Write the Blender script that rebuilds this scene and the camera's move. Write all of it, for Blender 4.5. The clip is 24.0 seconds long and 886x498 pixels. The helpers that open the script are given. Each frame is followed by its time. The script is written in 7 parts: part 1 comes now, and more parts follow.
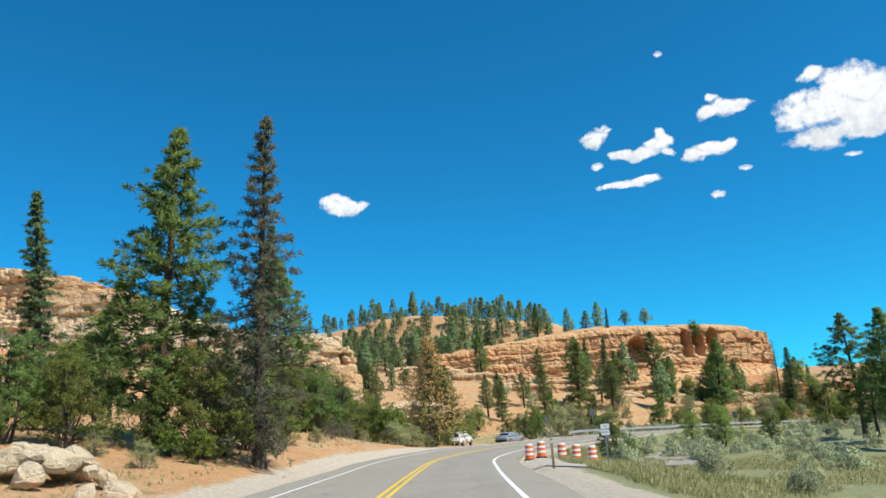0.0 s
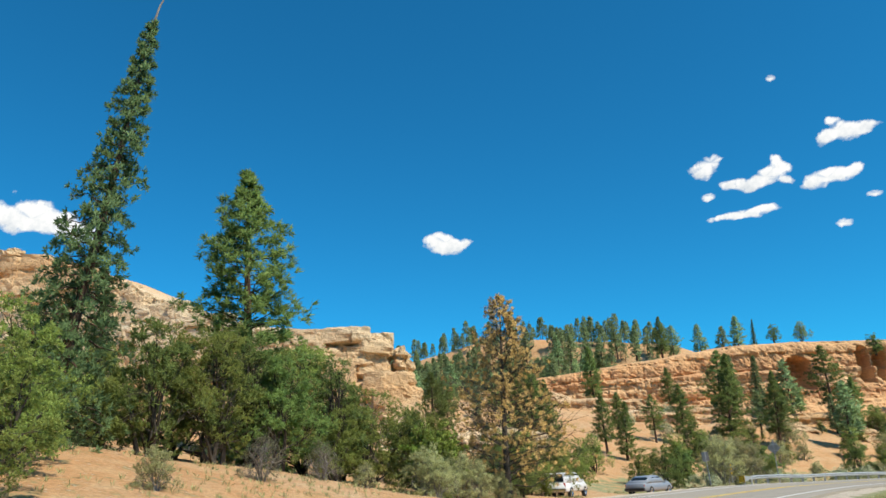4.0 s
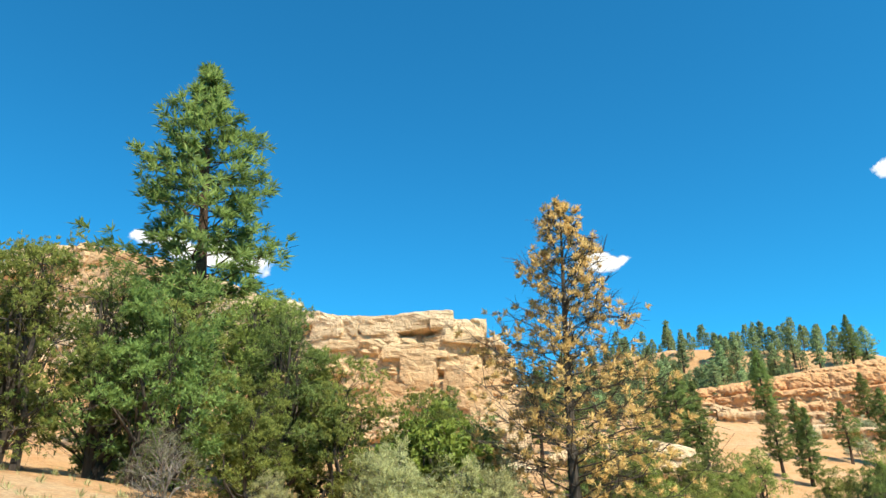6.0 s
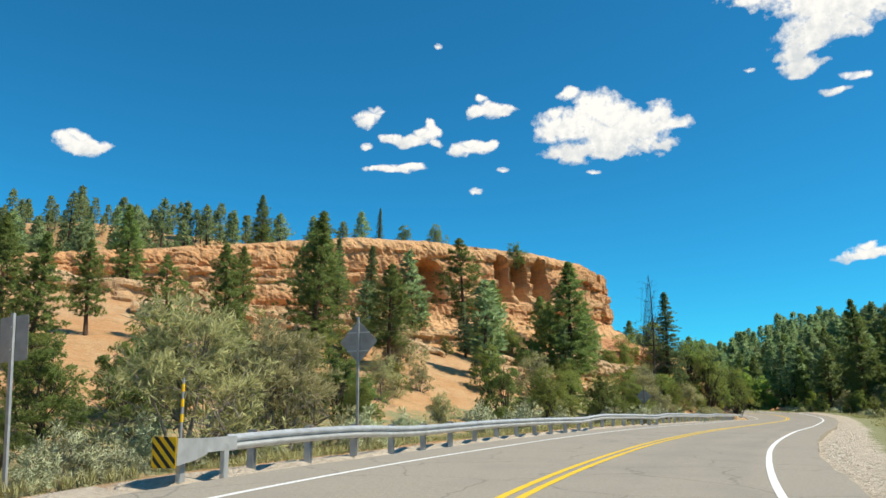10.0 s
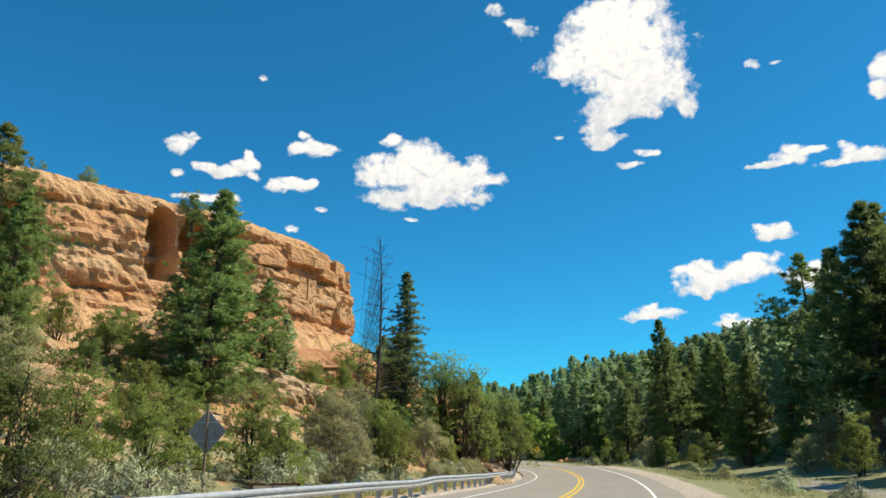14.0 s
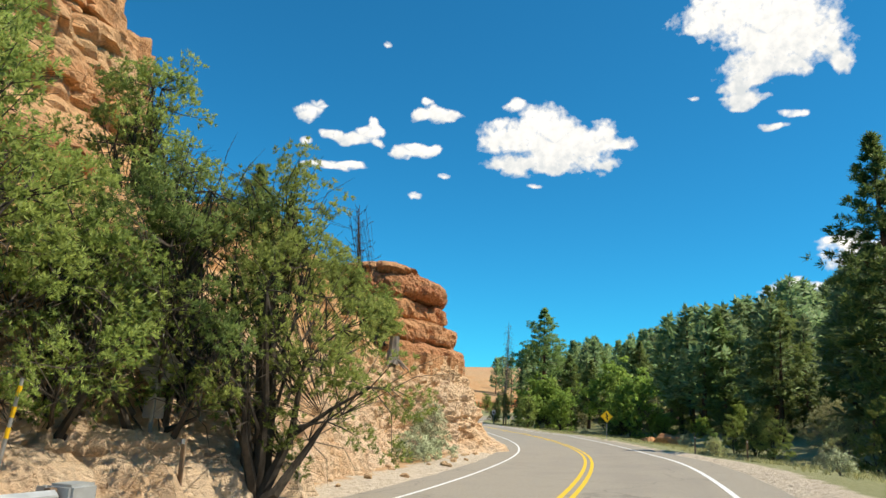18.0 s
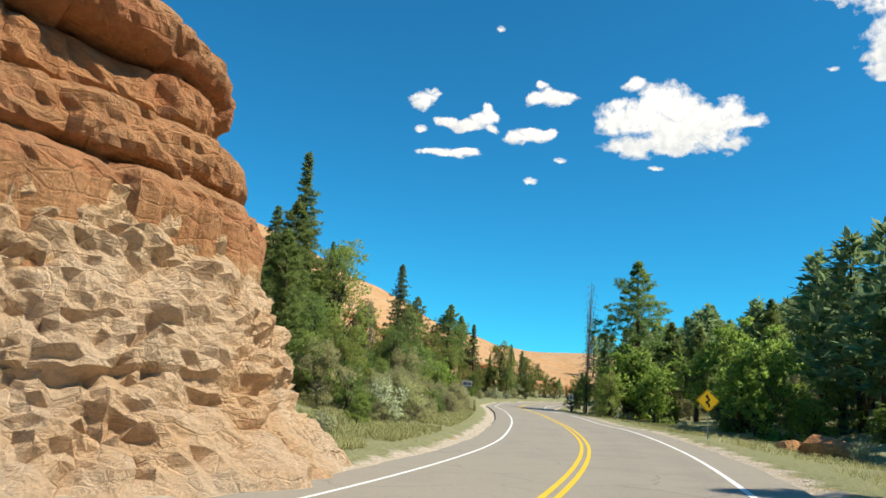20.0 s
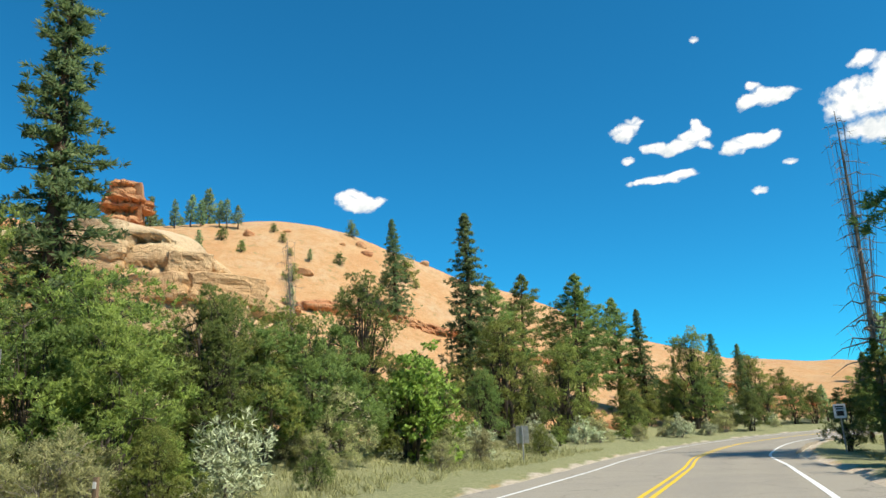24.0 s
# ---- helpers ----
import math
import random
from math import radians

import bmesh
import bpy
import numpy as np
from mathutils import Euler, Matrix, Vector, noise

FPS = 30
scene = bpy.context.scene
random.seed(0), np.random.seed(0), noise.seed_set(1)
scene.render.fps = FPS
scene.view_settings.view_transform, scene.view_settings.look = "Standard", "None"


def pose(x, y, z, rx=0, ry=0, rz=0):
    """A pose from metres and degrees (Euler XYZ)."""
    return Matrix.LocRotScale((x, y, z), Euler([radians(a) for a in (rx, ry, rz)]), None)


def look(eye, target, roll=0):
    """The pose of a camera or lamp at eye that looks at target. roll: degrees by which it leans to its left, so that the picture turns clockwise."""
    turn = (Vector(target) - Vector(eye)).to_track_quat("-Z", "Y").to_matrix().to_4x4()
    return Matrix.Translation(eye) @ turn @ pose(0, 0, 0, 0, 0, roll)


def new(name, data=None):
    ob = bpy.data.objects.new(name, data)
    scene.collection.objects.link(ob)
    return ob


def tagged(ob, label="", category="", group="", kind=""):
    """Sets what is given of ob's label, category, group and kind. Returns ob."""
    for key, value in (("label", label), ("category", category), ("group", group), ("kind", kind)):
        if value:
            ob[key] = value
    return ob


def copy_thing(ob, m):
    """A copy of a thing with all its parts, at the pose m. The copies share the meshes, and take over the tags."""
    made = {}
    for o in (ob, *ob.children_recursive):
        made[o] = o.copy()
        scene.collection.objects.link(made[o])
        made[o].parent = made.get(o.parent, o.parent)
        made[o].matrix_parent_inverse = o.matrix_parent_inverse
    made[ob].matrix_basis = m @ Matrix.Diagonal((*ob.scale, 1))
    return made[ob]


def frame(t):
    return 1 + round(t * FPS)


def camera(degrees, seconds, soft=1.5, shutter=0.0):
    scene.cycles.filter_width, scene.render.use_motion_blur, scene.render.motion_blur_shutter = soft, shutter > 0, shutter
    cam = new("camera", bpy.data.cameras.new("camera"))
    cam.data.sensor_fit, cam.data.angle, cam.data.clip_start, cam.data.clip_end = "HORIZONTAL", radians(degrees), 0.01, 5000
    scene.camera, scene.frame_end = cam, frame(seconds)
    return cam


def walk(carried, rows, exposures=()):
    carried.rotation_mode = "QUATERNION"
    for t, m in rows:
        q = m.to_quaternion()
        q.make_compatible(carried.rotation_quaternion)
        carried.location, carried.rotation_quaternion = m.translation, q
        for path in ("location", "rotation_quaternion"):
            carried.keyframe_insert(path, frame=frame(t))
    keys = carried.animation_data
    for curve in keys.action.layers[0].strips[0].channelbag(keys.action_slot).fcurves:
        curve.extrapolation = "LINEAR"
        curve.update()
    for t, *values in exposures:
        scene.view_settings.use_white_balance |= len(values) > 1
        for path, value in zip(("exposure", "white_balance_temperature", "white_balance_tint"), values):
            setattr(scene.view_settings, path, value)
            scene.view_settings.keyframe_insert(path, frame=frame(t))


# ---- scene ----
# ---- camera ----
cam = camera(62.35, 24.0, soft=1.5)
PATH = [
    (0, (0.0, 0.0, 1.45), (-0.0021, 1.9397, 1.9376), -3.72),
    (0.5, (0.039, 3.957, 1.437), (0.0275, 5.8983, 1.9179), -4.09),
    (1, (0.033, 7.989, 1.407), (0.0281, 9.9328, 1.8793), -4.28),
    (1.5, (0.129, 12.165, 1.372), (0.1128, 14.1153, 1.8141), -4.27),
    (3.5, (0.221, 30.152, 1.37), (0.1034, 32.0568, 1.9679), -3.41),
    (4, (0.437, 34.415, 1.308), (0.1614, 36.3017, 1.9119), -2.44),
    (4.5, (0.693, 38.708, 1.247), (0.2042, 40.5378, 1.8888), -1.60),
    (5, (0.963, 42.893, 1.216), (0.3491, 44.7202, 1.7501), -2.06),
    (5.5, (1.306, 47.198, 1.251), (0.6222, 48.9703, 1.8759), -1.69),
    (6, (2.138, 51.543, 1.292), (1.4632, 53.3017, 1.9643), -0.97),
    (6.5, (3.261, 55.871, 1.318), (2.6689, 57.6409, 2.0376), -1.26),
    (7, (4.487, 60.153, 1.318), (4.0357, 61.963, 2.0393), -1.90),
    (7.5, (5.743, 64.396, 1.304), (5.463, 66.257, 1.9801), -3.80),
    (8, (7.04, 68.65, 1.289), (6.939, 70.5303, 1.9631), -4.02),
    (8.5, (8.263, 73.075, 1.285), (8.4222, 74.9765, 1.8828), -4.57),
    (9, (10.094, 77.645, 1.292), (10.4583, 79.5336, 1.8388), -2.83),
    (9.5, (12.335, 82.405, 1.274), (12.8042, 84.2995, 1.7109), -0.82),
    (10, (15.077, 87.291, 1.256), (15.7179, 89.1417, 1.6617), -0.75),
    (10.5, (18.273, 91.952, 1.28), (19.0733, 93.7386, 1.6874), -1.19),
    (11, (21.607, 96.284, 1.274), (22.5378, 97.9974, 1.7178), -1.18),
    (11.5, (25.312, 99.969, 1.236), (26.3661, 101.5823, 1.7726), -1.85),
    (13.5, (41.867, 116.385, 1.059), (42.9991, 117.9629, 1.5359), 0.29),
    (14, (46.457, 120.777, 0.961), (47.5308, 122.3823, 1.4805), -0.19),
    (14.5, (51.494, 125.182, 0.841), (52.4983, 126.8265, 1.3765), 1.76),
    (15, (56.709, 129.81, 0.697), (57.6266, 131.505, 1.2313), 2.45),
    (15.5, (61.798, 134.792, 0.538), (62.6525, 136.516, 1.0823), 3.22),
    (16, (67.365, 140.179, 0.383), (68.3148, 141.8698, 0.8733), 1.92),
    (16.5, (73.276, 145.899, 0.27), (74.263, 147.5785, 0.722), 2.26),
    (17, (79.363, 151.821, 0.165), (80.2973, 153.53, 0.6184), 2.92),
    (17.5, (85.328, 157.88, 0.093), (86.1811, 159.6454, 0.4861), 3.00),
    (18, (91.081, 163.998, 0.01), (91.8686, 165.785, 0.4419), 2.80),
    (18.5, (96.667, 170.129, -0.085), (97.3883, 171.9483, 0.3279), 2.60),
    (19, (102.038, 176.418, -0.169), (102.7276, 178.2588, 0.1991), 2.89),
    (19.5, (107.215, 182.944, -0.209), (107.8313, 184.8108, 0.1576), 3.00),
    (21.5, (125.056, 211.43, -0.432), (125.1004, 213.3898, -0.0366), 7.93),
    (22, (128.71, 218.905, -0.439), (128.665, 220.8723, -0.0817), 6.61),
    (22.5, (132.109, 226.414, -0.443), (132.0027, 228.3751, -0.0626), 4.40),
    (23, (135.237, 233.977, -0.459), (135.0745, 235.9206, -0.0158), 2.64),
    (23.5, (138.281, 241.552, -0.508), (138.1495, 243.4872, -0.0189), -0.92),
    (24, (140.939, 249.122, -0.606), (140.8188, 251.051, -0.0924), -2.35),
]
# the clip's camera brightens and darkens its picture on the way
EXPOSURES = [(0, 0.14, 6500, 9), (3, 0.12, 6600, 9), (4, 0.14, 6700, 9), (5, 0.45, 6900, 8), (6, 0.66, 7000, 8), (7, 0.66, 7100, 8), (8, 0.42, 7000, 9), (9, 0.15, 6950, 9), (10, 0.12, 7050, 9), (11.5, 0.15, 7100, 9), (16, 0.12, 7100, 10), (19, 0.24, 7150, 10), (22, 0.24, 6950, 8), (24, 0.29, 6900, 8)]
walk(cam, [(t, look(eye, target, roll)) for t, eye, target, roll in PATH], EXPOSURES)

# ---- daylight ----
SUN_TO = Vector((0.80, -0.56, 1.32)).normalized()
world = bpy.data.worlds.new("sky")
scene.world = world
world.use_nodes = True
wn = world.node_tree
sky = wn.nodes.new("ShaderNodeTexSky")
sky.sky_type = "NISHITA"
sky.sun_disc = False
sky.sun_elevation = math.asin(SUN_TO.z)
sky.sun_rotation = math.atan2(SUN_TO.x, SUN_TO.y)
sky.altitude, sky.air_density, sky.dust_density, sky.ozone_density = 1800, 1.0, 0.5, 3.2
back = wn.nodes["Background"]
back.inputs["Strength"].default_value = 0.13
tint = wn.nodes.new("ShaderNodeMix")
tint.data_type, tint.blend_type = "RGBA", "MULTIPLY"
tint.inputs[0].default_value = 1.0
tint.inputs[7].default_value = (0.095, 0.86, 1.12, 1)
wn.links.new(sky.outputs[0], tint.inputs[6])
wn.links.new(tint.outputs[2], back.inputs[0])

sun = new("sun", bpy.data.lights.new("sun", "SUN"))
sun.data.energy, sun.data.angle, sun.data.color = 5.0, radians(0.53), (1.0, 0.945, 0.83)
sun.matrix_world = look(SUN_TO * 400, (0, 0, 0))

# ---- materials ----
def material(name, rough=0.9, metal=0.0):
    m = bpy.data.materials.new(name)
    m.use_nodes = True
    nt = m.node_tree
    bsdf = nt.nodes["Principled BSDF"]
    bsdf.inputs["Roughness"].default_value = rough
    bsdf.inputs["Metallic"].default_value = metal
    bsdf.inputs["Specular IOR Level"].default_value = 0.3
    return m, nt, bsdf


def node(nt, kind, **inputs):
    n = nt.nodes.new("ShaderNode" + kind)
    for key, value in inputs.items():
        n.inputs[key.replace("_", " ")].default_value = value
    return n


def ramp(nt, source, stops, interpolation="LINEAR"):
    r = nt.nodes.new("ShaderNodeValToRGB")
    r.color_ramp.interpolation = interpolation
    el = r.color_ramp.elements
    while len(el) < len(stops):
        el.new(0.5)
    for e, (at, c) in zip(el, stops):
        e.position = at
        e.color = (*c, 1) if len(c) == 3 else c
    nt.links.new(source, r.inputs[0])
    return r.outputs[0]


def mix(nt, fac, a, b, blend="MIX"):
    n = nt.nodes.new("ShaderNodeMix")
    n.data_type, n.blend_type = "RGBA", blend
    for socket, value in ((n.inputs[0], fac), (n.inputs[6], a), (n.inputs[7], b)):
        if isinstance(value, (int, float)):
            socket.default_value = value
        elif isinstance(value, tuple):
            socket.default_value = (*value, 1)
        else:
            nt.links.new(value, socket)
    return n.outputs[2]


def maths(nt, op, a, b=0.0):
    n = nt.nodes.new("ShaderNodeMath")
    n.operation = op
    for socket, value in ((n.inputs[0], a), (n.inputs[1], b)):
        if isinstance(value, (int, float)):
            socket.default_value = value
        else:
            nt.links.new(value, socket)
    return n.outputs[0]


def place(nt, scale=(1, 1, 1)):
    """World position, stretched."""
    geo = nt.nodes.new("ShaderNodeNewGeometry")
    mp = nt.nodes.new("ShaderNodeMapping")
    mp.inputs["Scale"].default_value = scale
    nt.links.new(geo.outputs["Position"], mp.inputs["Vector"])
    return mp.outputs[0]


def noise_tex(nt, vector, scale, detail=4.0, rough=0.55):
    n = node(nt, "TexNoise", Scale=scale, Detail=detail, Roughness=rough)
    nt.links.new(vector, n.inputs["Vector"])
    return n.outputs["Fac"]


def bump(nt, bsdf, height, strength=0.5, distance=0.1):
    b = node(nt, "Bump", Strength=strength, Distance=distance)
    nt.links.new(height, b.inputs["Height"])
    nt.links.new(b.outputs[0], bsdf.inputs["Normal"])


def plain(name, colour, rough=0.6, metal=0.0, wear=0.18, scale=6.0):
    """Paint, plastic or metal with faint dirt and uneven gloss."""
    m, nt, bsdf = material(name, rough, metal)
    at = place(nt)
    dirt = noise_tex(nt, at, scale, 5)
    dark = tuple(c * (1 - wear) for c in colour)
    light = tuple(min(1, c * (1 + wear * 0.6)) for c in colour)
    nt.links.new(ramp(nt, dirt, [(0.3, dark), (0.7, light)]), bsdf.inputs["Base Color"])
    nt.links.new(ramp(nt, noise_tex(nt, at, scale * 3), [(0.3, (rough * 0.8,) * 3), (0.7, (min(1, rough * 1.2),) * 3)]), bsdf.inputs["Roughness"])
    return m


def rock_material(name, bands, period=11.0, offset=0.0, fine=1.0, stained=0.5, thinned=0.75, patch=None):
    """Layered sandstone: colour follows height, broken up by noise."""
    m, nt, bsdf = material(name, 0.95)
    at = place(nt)
    sep = nt.nodes.new("ShaderNodeSeparateXYZ")
    nt.links.new(at, sep.inputs[0])
    warp = noise_tex(nt, at, 0.11, 5, 0.6)
    warp2 = noise_tex(nt, at, 0.7, 4, 0.6)
    h = maths(nt, "ADD", sep.outputs[2], maths(nt, "MULTIPLY", warp, 5.0))
    h = maths(nt, "ADD", h, maths(nt, "MULTIPLY", warp2, 1.1))
    h = maths(nt, "FRACT", maths(nt, "MULTIPLY", maths(nt, "ADD", h, offset), 1.0 / period))
    base = ramp(nt, h, bands)
    thin = noise_tex(nt, place(nt, (0.12, 0.12, 2.6)), 1.0, 5, 0.65)
    base = mix(nt, ramp(nt, thin, [(0.35, (0, 0, 0)), (0.72, (thinned,) * 3)]), base, (0.60, 0.36, 0.18))
    stain = noise_tex(nt, place(nt, (1.1, 1.1, 0.12)), 0.9, 4, 0.6)
    base = mix(nt, ramp(nt, stain, [(0.52, (0, 0, 0)), (0.75, (stained,) * 3)]), base, (0.34, 0.18, 0.10))
    if patch:
        spot = noise_tex(nt, at, 0.42, 6, 0.6)
        base = mix(nt, ramp(nt, spot, [(0.48, (0, 0, 0)), (0.66, (0.5,) * 3)]), base, patch)
    grain = noise_tex(nt, at, 3.2 * fine, 8, 0.68)
    base = mix(nt, 0.62, base, ramp(nt, grain, [(0.2, (0.50, 0.46, 0.42)), (0.5, (1, 1, 1)), (0.8, (1.3, 1.26, 1.2))]), "MULTIPLY")
    nt.links.new(base, bsdf.inputs["Base Color"])
    vor = node(nt, "TexVoronoi", Scale=1.1 * fine)
    vor.feature = "DISTANCE_TO_EDGE"
    nt.links.new(place(nt, (1, 1, 1.6)), vor.inputs["Vector"])
    crack = ramp(nt, vor.outputs[0], [(0.0, (0, 0, 0)), (0.07, (1, 1, 1))])
    rough = noise_tex(nt, at, 2.4 * fine, 10, 0.72)
    height = maths(nt, "ADD", rough, maths(nt, "MULTIPLY", crack, 0.13))
    height = maths(nt, "ADD", height, maths(nt, "MULTIPLY", thin, 0.5))
    bump(nt, bsdf, height, 0.9, 0.35)
    return m


def leaf_material(name, dark, light, sheer=0.5, rough=0.55):
    m, nt, bsdf = material(name, rough)
    geo = nt.nodes.new("ShaderNodeNewGeometry")
    info = nt.nodes.new("ShaderNodeObjectInfo")
    tone = ramp(nt, geo.outputs["Random Per Island"], [(0.0, dark), (0.75, light), (1.0, tuple(min(1, c * 1.25) for c in light))])
    patch = noise_tex(nt, place(nt), 0.8, 3)
    tone = mix(nt, ramp(nt, patch, [(0.3, (0, 0, 0)), (0.75, (0.6,) * 3)]), tone, light)
    hue = nt.nodes.new("ShaderNodeHueSaturation")
    nt.links.new(tone, hue.inputs["Color"])
    nt.links.new(maths(nt, "ADD", maths(nt, "MULTIPLY", info.outputs["Random"], 0.035), 0.4825), hue.inputs["Hue"])
    nt.links.new(maths(nt, "ADD", maths(nt, "MULTIPLY", info.outputs["Random"], 0.5), 0.75), hue.inputs["Value"])
    nt.links.new(hue.outputs[0], bsdf.inputs["Base Color"])
    bsdf.inputs["Specular IOR Level"].default_value = 0.25
    trans = nt.nodes.new("ShaderNodeBsdfTranslucent")
    nt.links.new(hue.outputs[0], trans.inputs[0])
    ms = nt.nodes.new("ShaderNodeMixShader")
    ms.inputs[0].default_value = sheer
    nt.links.new(bsdf.outputs[0], ms.inputs[1])
    nt.links.new(trans.outputs[0], ms.inputs[2])
    nt.links.new(ms.outputs[0], nt.nodes["Material Output"].inputs["Surface"])
    return m


def bark_material(name, dark, light, scale=5.0):
    m, nt, bsdf = material(name, 0.92)
    n = noise_tex(nt, place(nt, (1, 1, 0.22)), scale, 7, 0.65)
    nt.links.new(ramp(nt, n, [(0.3, dark), (0.7, light)]), bsdf.inputs["Base Color"])
    bump(nt, bsdf, n, 0.8, 0.06)
    return m


ORANGE_BANDS = [(0.0, (0.68, 0.36, 0.16)), (0.22, (0.72, 0.44, 0.22)), (0.4, (0.62, 0.29, 0.125)), (0.58, (0.73, 0.47, 0.25)), (0.8, (0.66, 0.33, 0.15)), (1.0, (0.68, 0.36, 0.16))]
CREAM_BANDS = [(0.0, (0.68, 0.43, 0.22)), (0.25, (0.74, 0.55, 0.33)), (0.5, (0.79, 0.66, 0.46)), (0.75, (0.76, 0.60, 0.39)), (1.0, (0.68, 0.43, 0.22))]
RED_BANDS = [(0.0, (0.55, 0.22, 0.10)), (0.3, (0.63, 0.31, 0.14)), (0.55, (0.48, 0.17, 0.075)), (0.8, (0.64, 0.34, 0.16)), (1.0, (0.55, 0.22, 0.10))]
TAN_BANDS = [(0.0, (0.64, 0.41, 0.22)), (0.3, (0.68, 0.50, 0.31)), (0.6, (0.66, 0.42, 0.22)), (0.85, (0.71, 0.54, 0.35)), (1.0, (0.64, 0.41, 0.22))]
CUT_BANDS = [(0.0, (0.84, 0.66, 0.48)), (0.26, (0.85, 0.63, 0.42)), (0.38, (0.83, 0.54, 0.28)), (0.5, (0.79, 0.44, 0.19)), (0.7, (0.64, 0.34, 0.16)), (1.0, (0.80, 0.65, 0.48))]
rock_cut = rock_material("pale_crumbling_cut", CUT_BANDS, 20.0, 1.0, 2.0, 0.1, 0.25, (0.76, 0.42, 0.18))
rock_orange = rock_material("orange_sandstone", ORANGE_BANDS, 13.0)
rock_cream = rock_material("cream_sandstone", CREAM_BANDS, 16.0, 3.0, 1.0, 0.3, 0.5)
rock_red = rock_material("red_sandstone", RED_BANDS, 7.0, 1.0, 1.4)
rock_tan = rock_material("tan_crumbling_rock", TAN_BANDS, 9.0, 2.0, 1.8)

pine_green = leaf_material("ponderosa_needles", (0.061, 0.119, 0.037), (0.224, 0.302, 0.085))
# haze of distance put into the needle colour: paler and bluer than pine_green
pine_hazed = leaf_material("distant_pine_needles", (0.102, 0.178, 0.091), (0.279, 0.373, 0.164))
spruce_green = leaf_material("spruce_needles", (0.059, 0.115, 0.049), (0.183, 0.260, 0.105))
juniper_green = leaf_material("juniper_leaves", (0.096, 0.153, 0.037), (0.322, 0.383, 0.098))
bright_green = leaf_material("fresh_green_leaves", (0.100, 0.171, 0.030), (0.317, 0.430, 0.090))
brown_needles = leaf_material("dry_brown_needles", (0.269, 0.155, 0.060), (0.618, 0.403, 0.175))
grey_needles = leaf_material("grey_thinning_needles", (0.084, 0.095, 0.050), (0.224, 0.224, 0.134))
sage_green = leaf_material("sagebrush_leaves", (0.190, 0.224, 0.123), (0.470, 0.515, 0.325), 0.15, 0.7)
shrub_olive = leaf_material("olive_shrub_leaves", (0.192, 0.221, 0.091), (0.477, 0.470, 0.232))
grass_mix = leaf_material("dry_green_grass", (0.17, 0.20, 0.07), (0.42, 0.41, 0.20), 0.3, 0.7)
bark_pine = bark_material("pine_bark", (0.035, 0.024, 0.018), (0.14, 0.085, 0.055))
bark_grey = bark_material("grey_dead_wood", (0.11, 0.095, 0.08), (0.34, 0.30, 0.26))
bark_dark = bark_material("dark_branch_wood", (0.03, 0.025, 0.02), (0.11, 0.09, 0.07))

# ---- mesh tools ----
rng = np.random.default_rng(7)


def part(name, verts, faces, mat, parent=None, label="", smooth=False):
    """One mesh object from points and faces, under a thing where one is given."""
    me = bpy.data.meshes.new(name)
    me.from_pydata(np.asarray(verts, float).tolist(), [], [tuple(int(i) for i in f) for f in faces])
    for m in mat if isinstance(mat, (list, tuple)) else [mat]:
        me.materials.append(m)
    if smooth:
        me.polygons.foreach_set("use_smooth", [True] * len(me.polygons))
    ob = new(name, me)
    if parent is not None:
        ob.parent = parent
    if label:
        ob["label"] = label
    return ob


def from_bm(name, bm, mat, parent=None, label="", smooth=False):
    me = bpy.data.meshes.new(name)
    bm.to_mesh(me)
    bm.free()
    me.materials.append(mat)
    if smooth:
        me.polygons.foreach_set("use_smooth", [True] * len(me.polygons))
    ob = new(name, me)
    if parent is not None:
        ob.parent = parent
    if label:
        ob["label"] = label
    return ob


def box(size, at=(0, 0, 0), bevel=0.0):
    bm = bmesh.new()
    bmesh.ops.create_cube(bm, size=1.0, matrix=Matrix.Translation(at) @ Matrix.Diagonal((*size, 1)))
    if bevel:
        bmesh.ops.bevel(bm, geom=bm.edges[:], offset=bevel, segments=2, affect="EDGES")
    return bm


def hash3(ix, iy, iz, seed):
    n = (ix * 374761393 + iy * 668265263 + iz * 2147483647 + seed * 1274126177) & 0xFFFFFFFF
    n = ((n ^ (n >> 13)) * 1274126177) & 0xFFFFFFFF
    return ((n ^ (n >> 16)) & 0xFFFF) / 65535.0


def value_noise(p, seed=0):
    """Smooth noise in 0 to 1 for rows of x, y, z."""
    i = np.floor(p).astype(np.int64)
    f = p - i
    f = f * f * (3 - 2 * f)
    out = 0
    for dx in (0, 1):
        for dy in (0, 1):
            for dz in (0, 1):
                w = (f[:, 0] if dx else 1 - f[:, 0]) * (f[:, 1] if dy else 1 - f[:, 1]) * (f[:, 2] if dz else 1 - f[:, 2])
                out = out + w * hash3(i[:, 0] + dx, i[:, 1] + dy, i[:, 2] + dz, seed)
    return out


def fbm(p, scale, octaves=4, seed=0, rough=0.5):
    """Layered noise about 0."""
    p = np.atleast_2d(np.asarray(p, float)) / scale
    out, amp, total = 0, 1.0, 0.0
    for o in range(octaves):
        out = out + amp * (value_noise(p * 2.03**o + 17.3 * o, seed + o) - 0.5)
        total += amp
        amp *= rough
    return out / total * 2


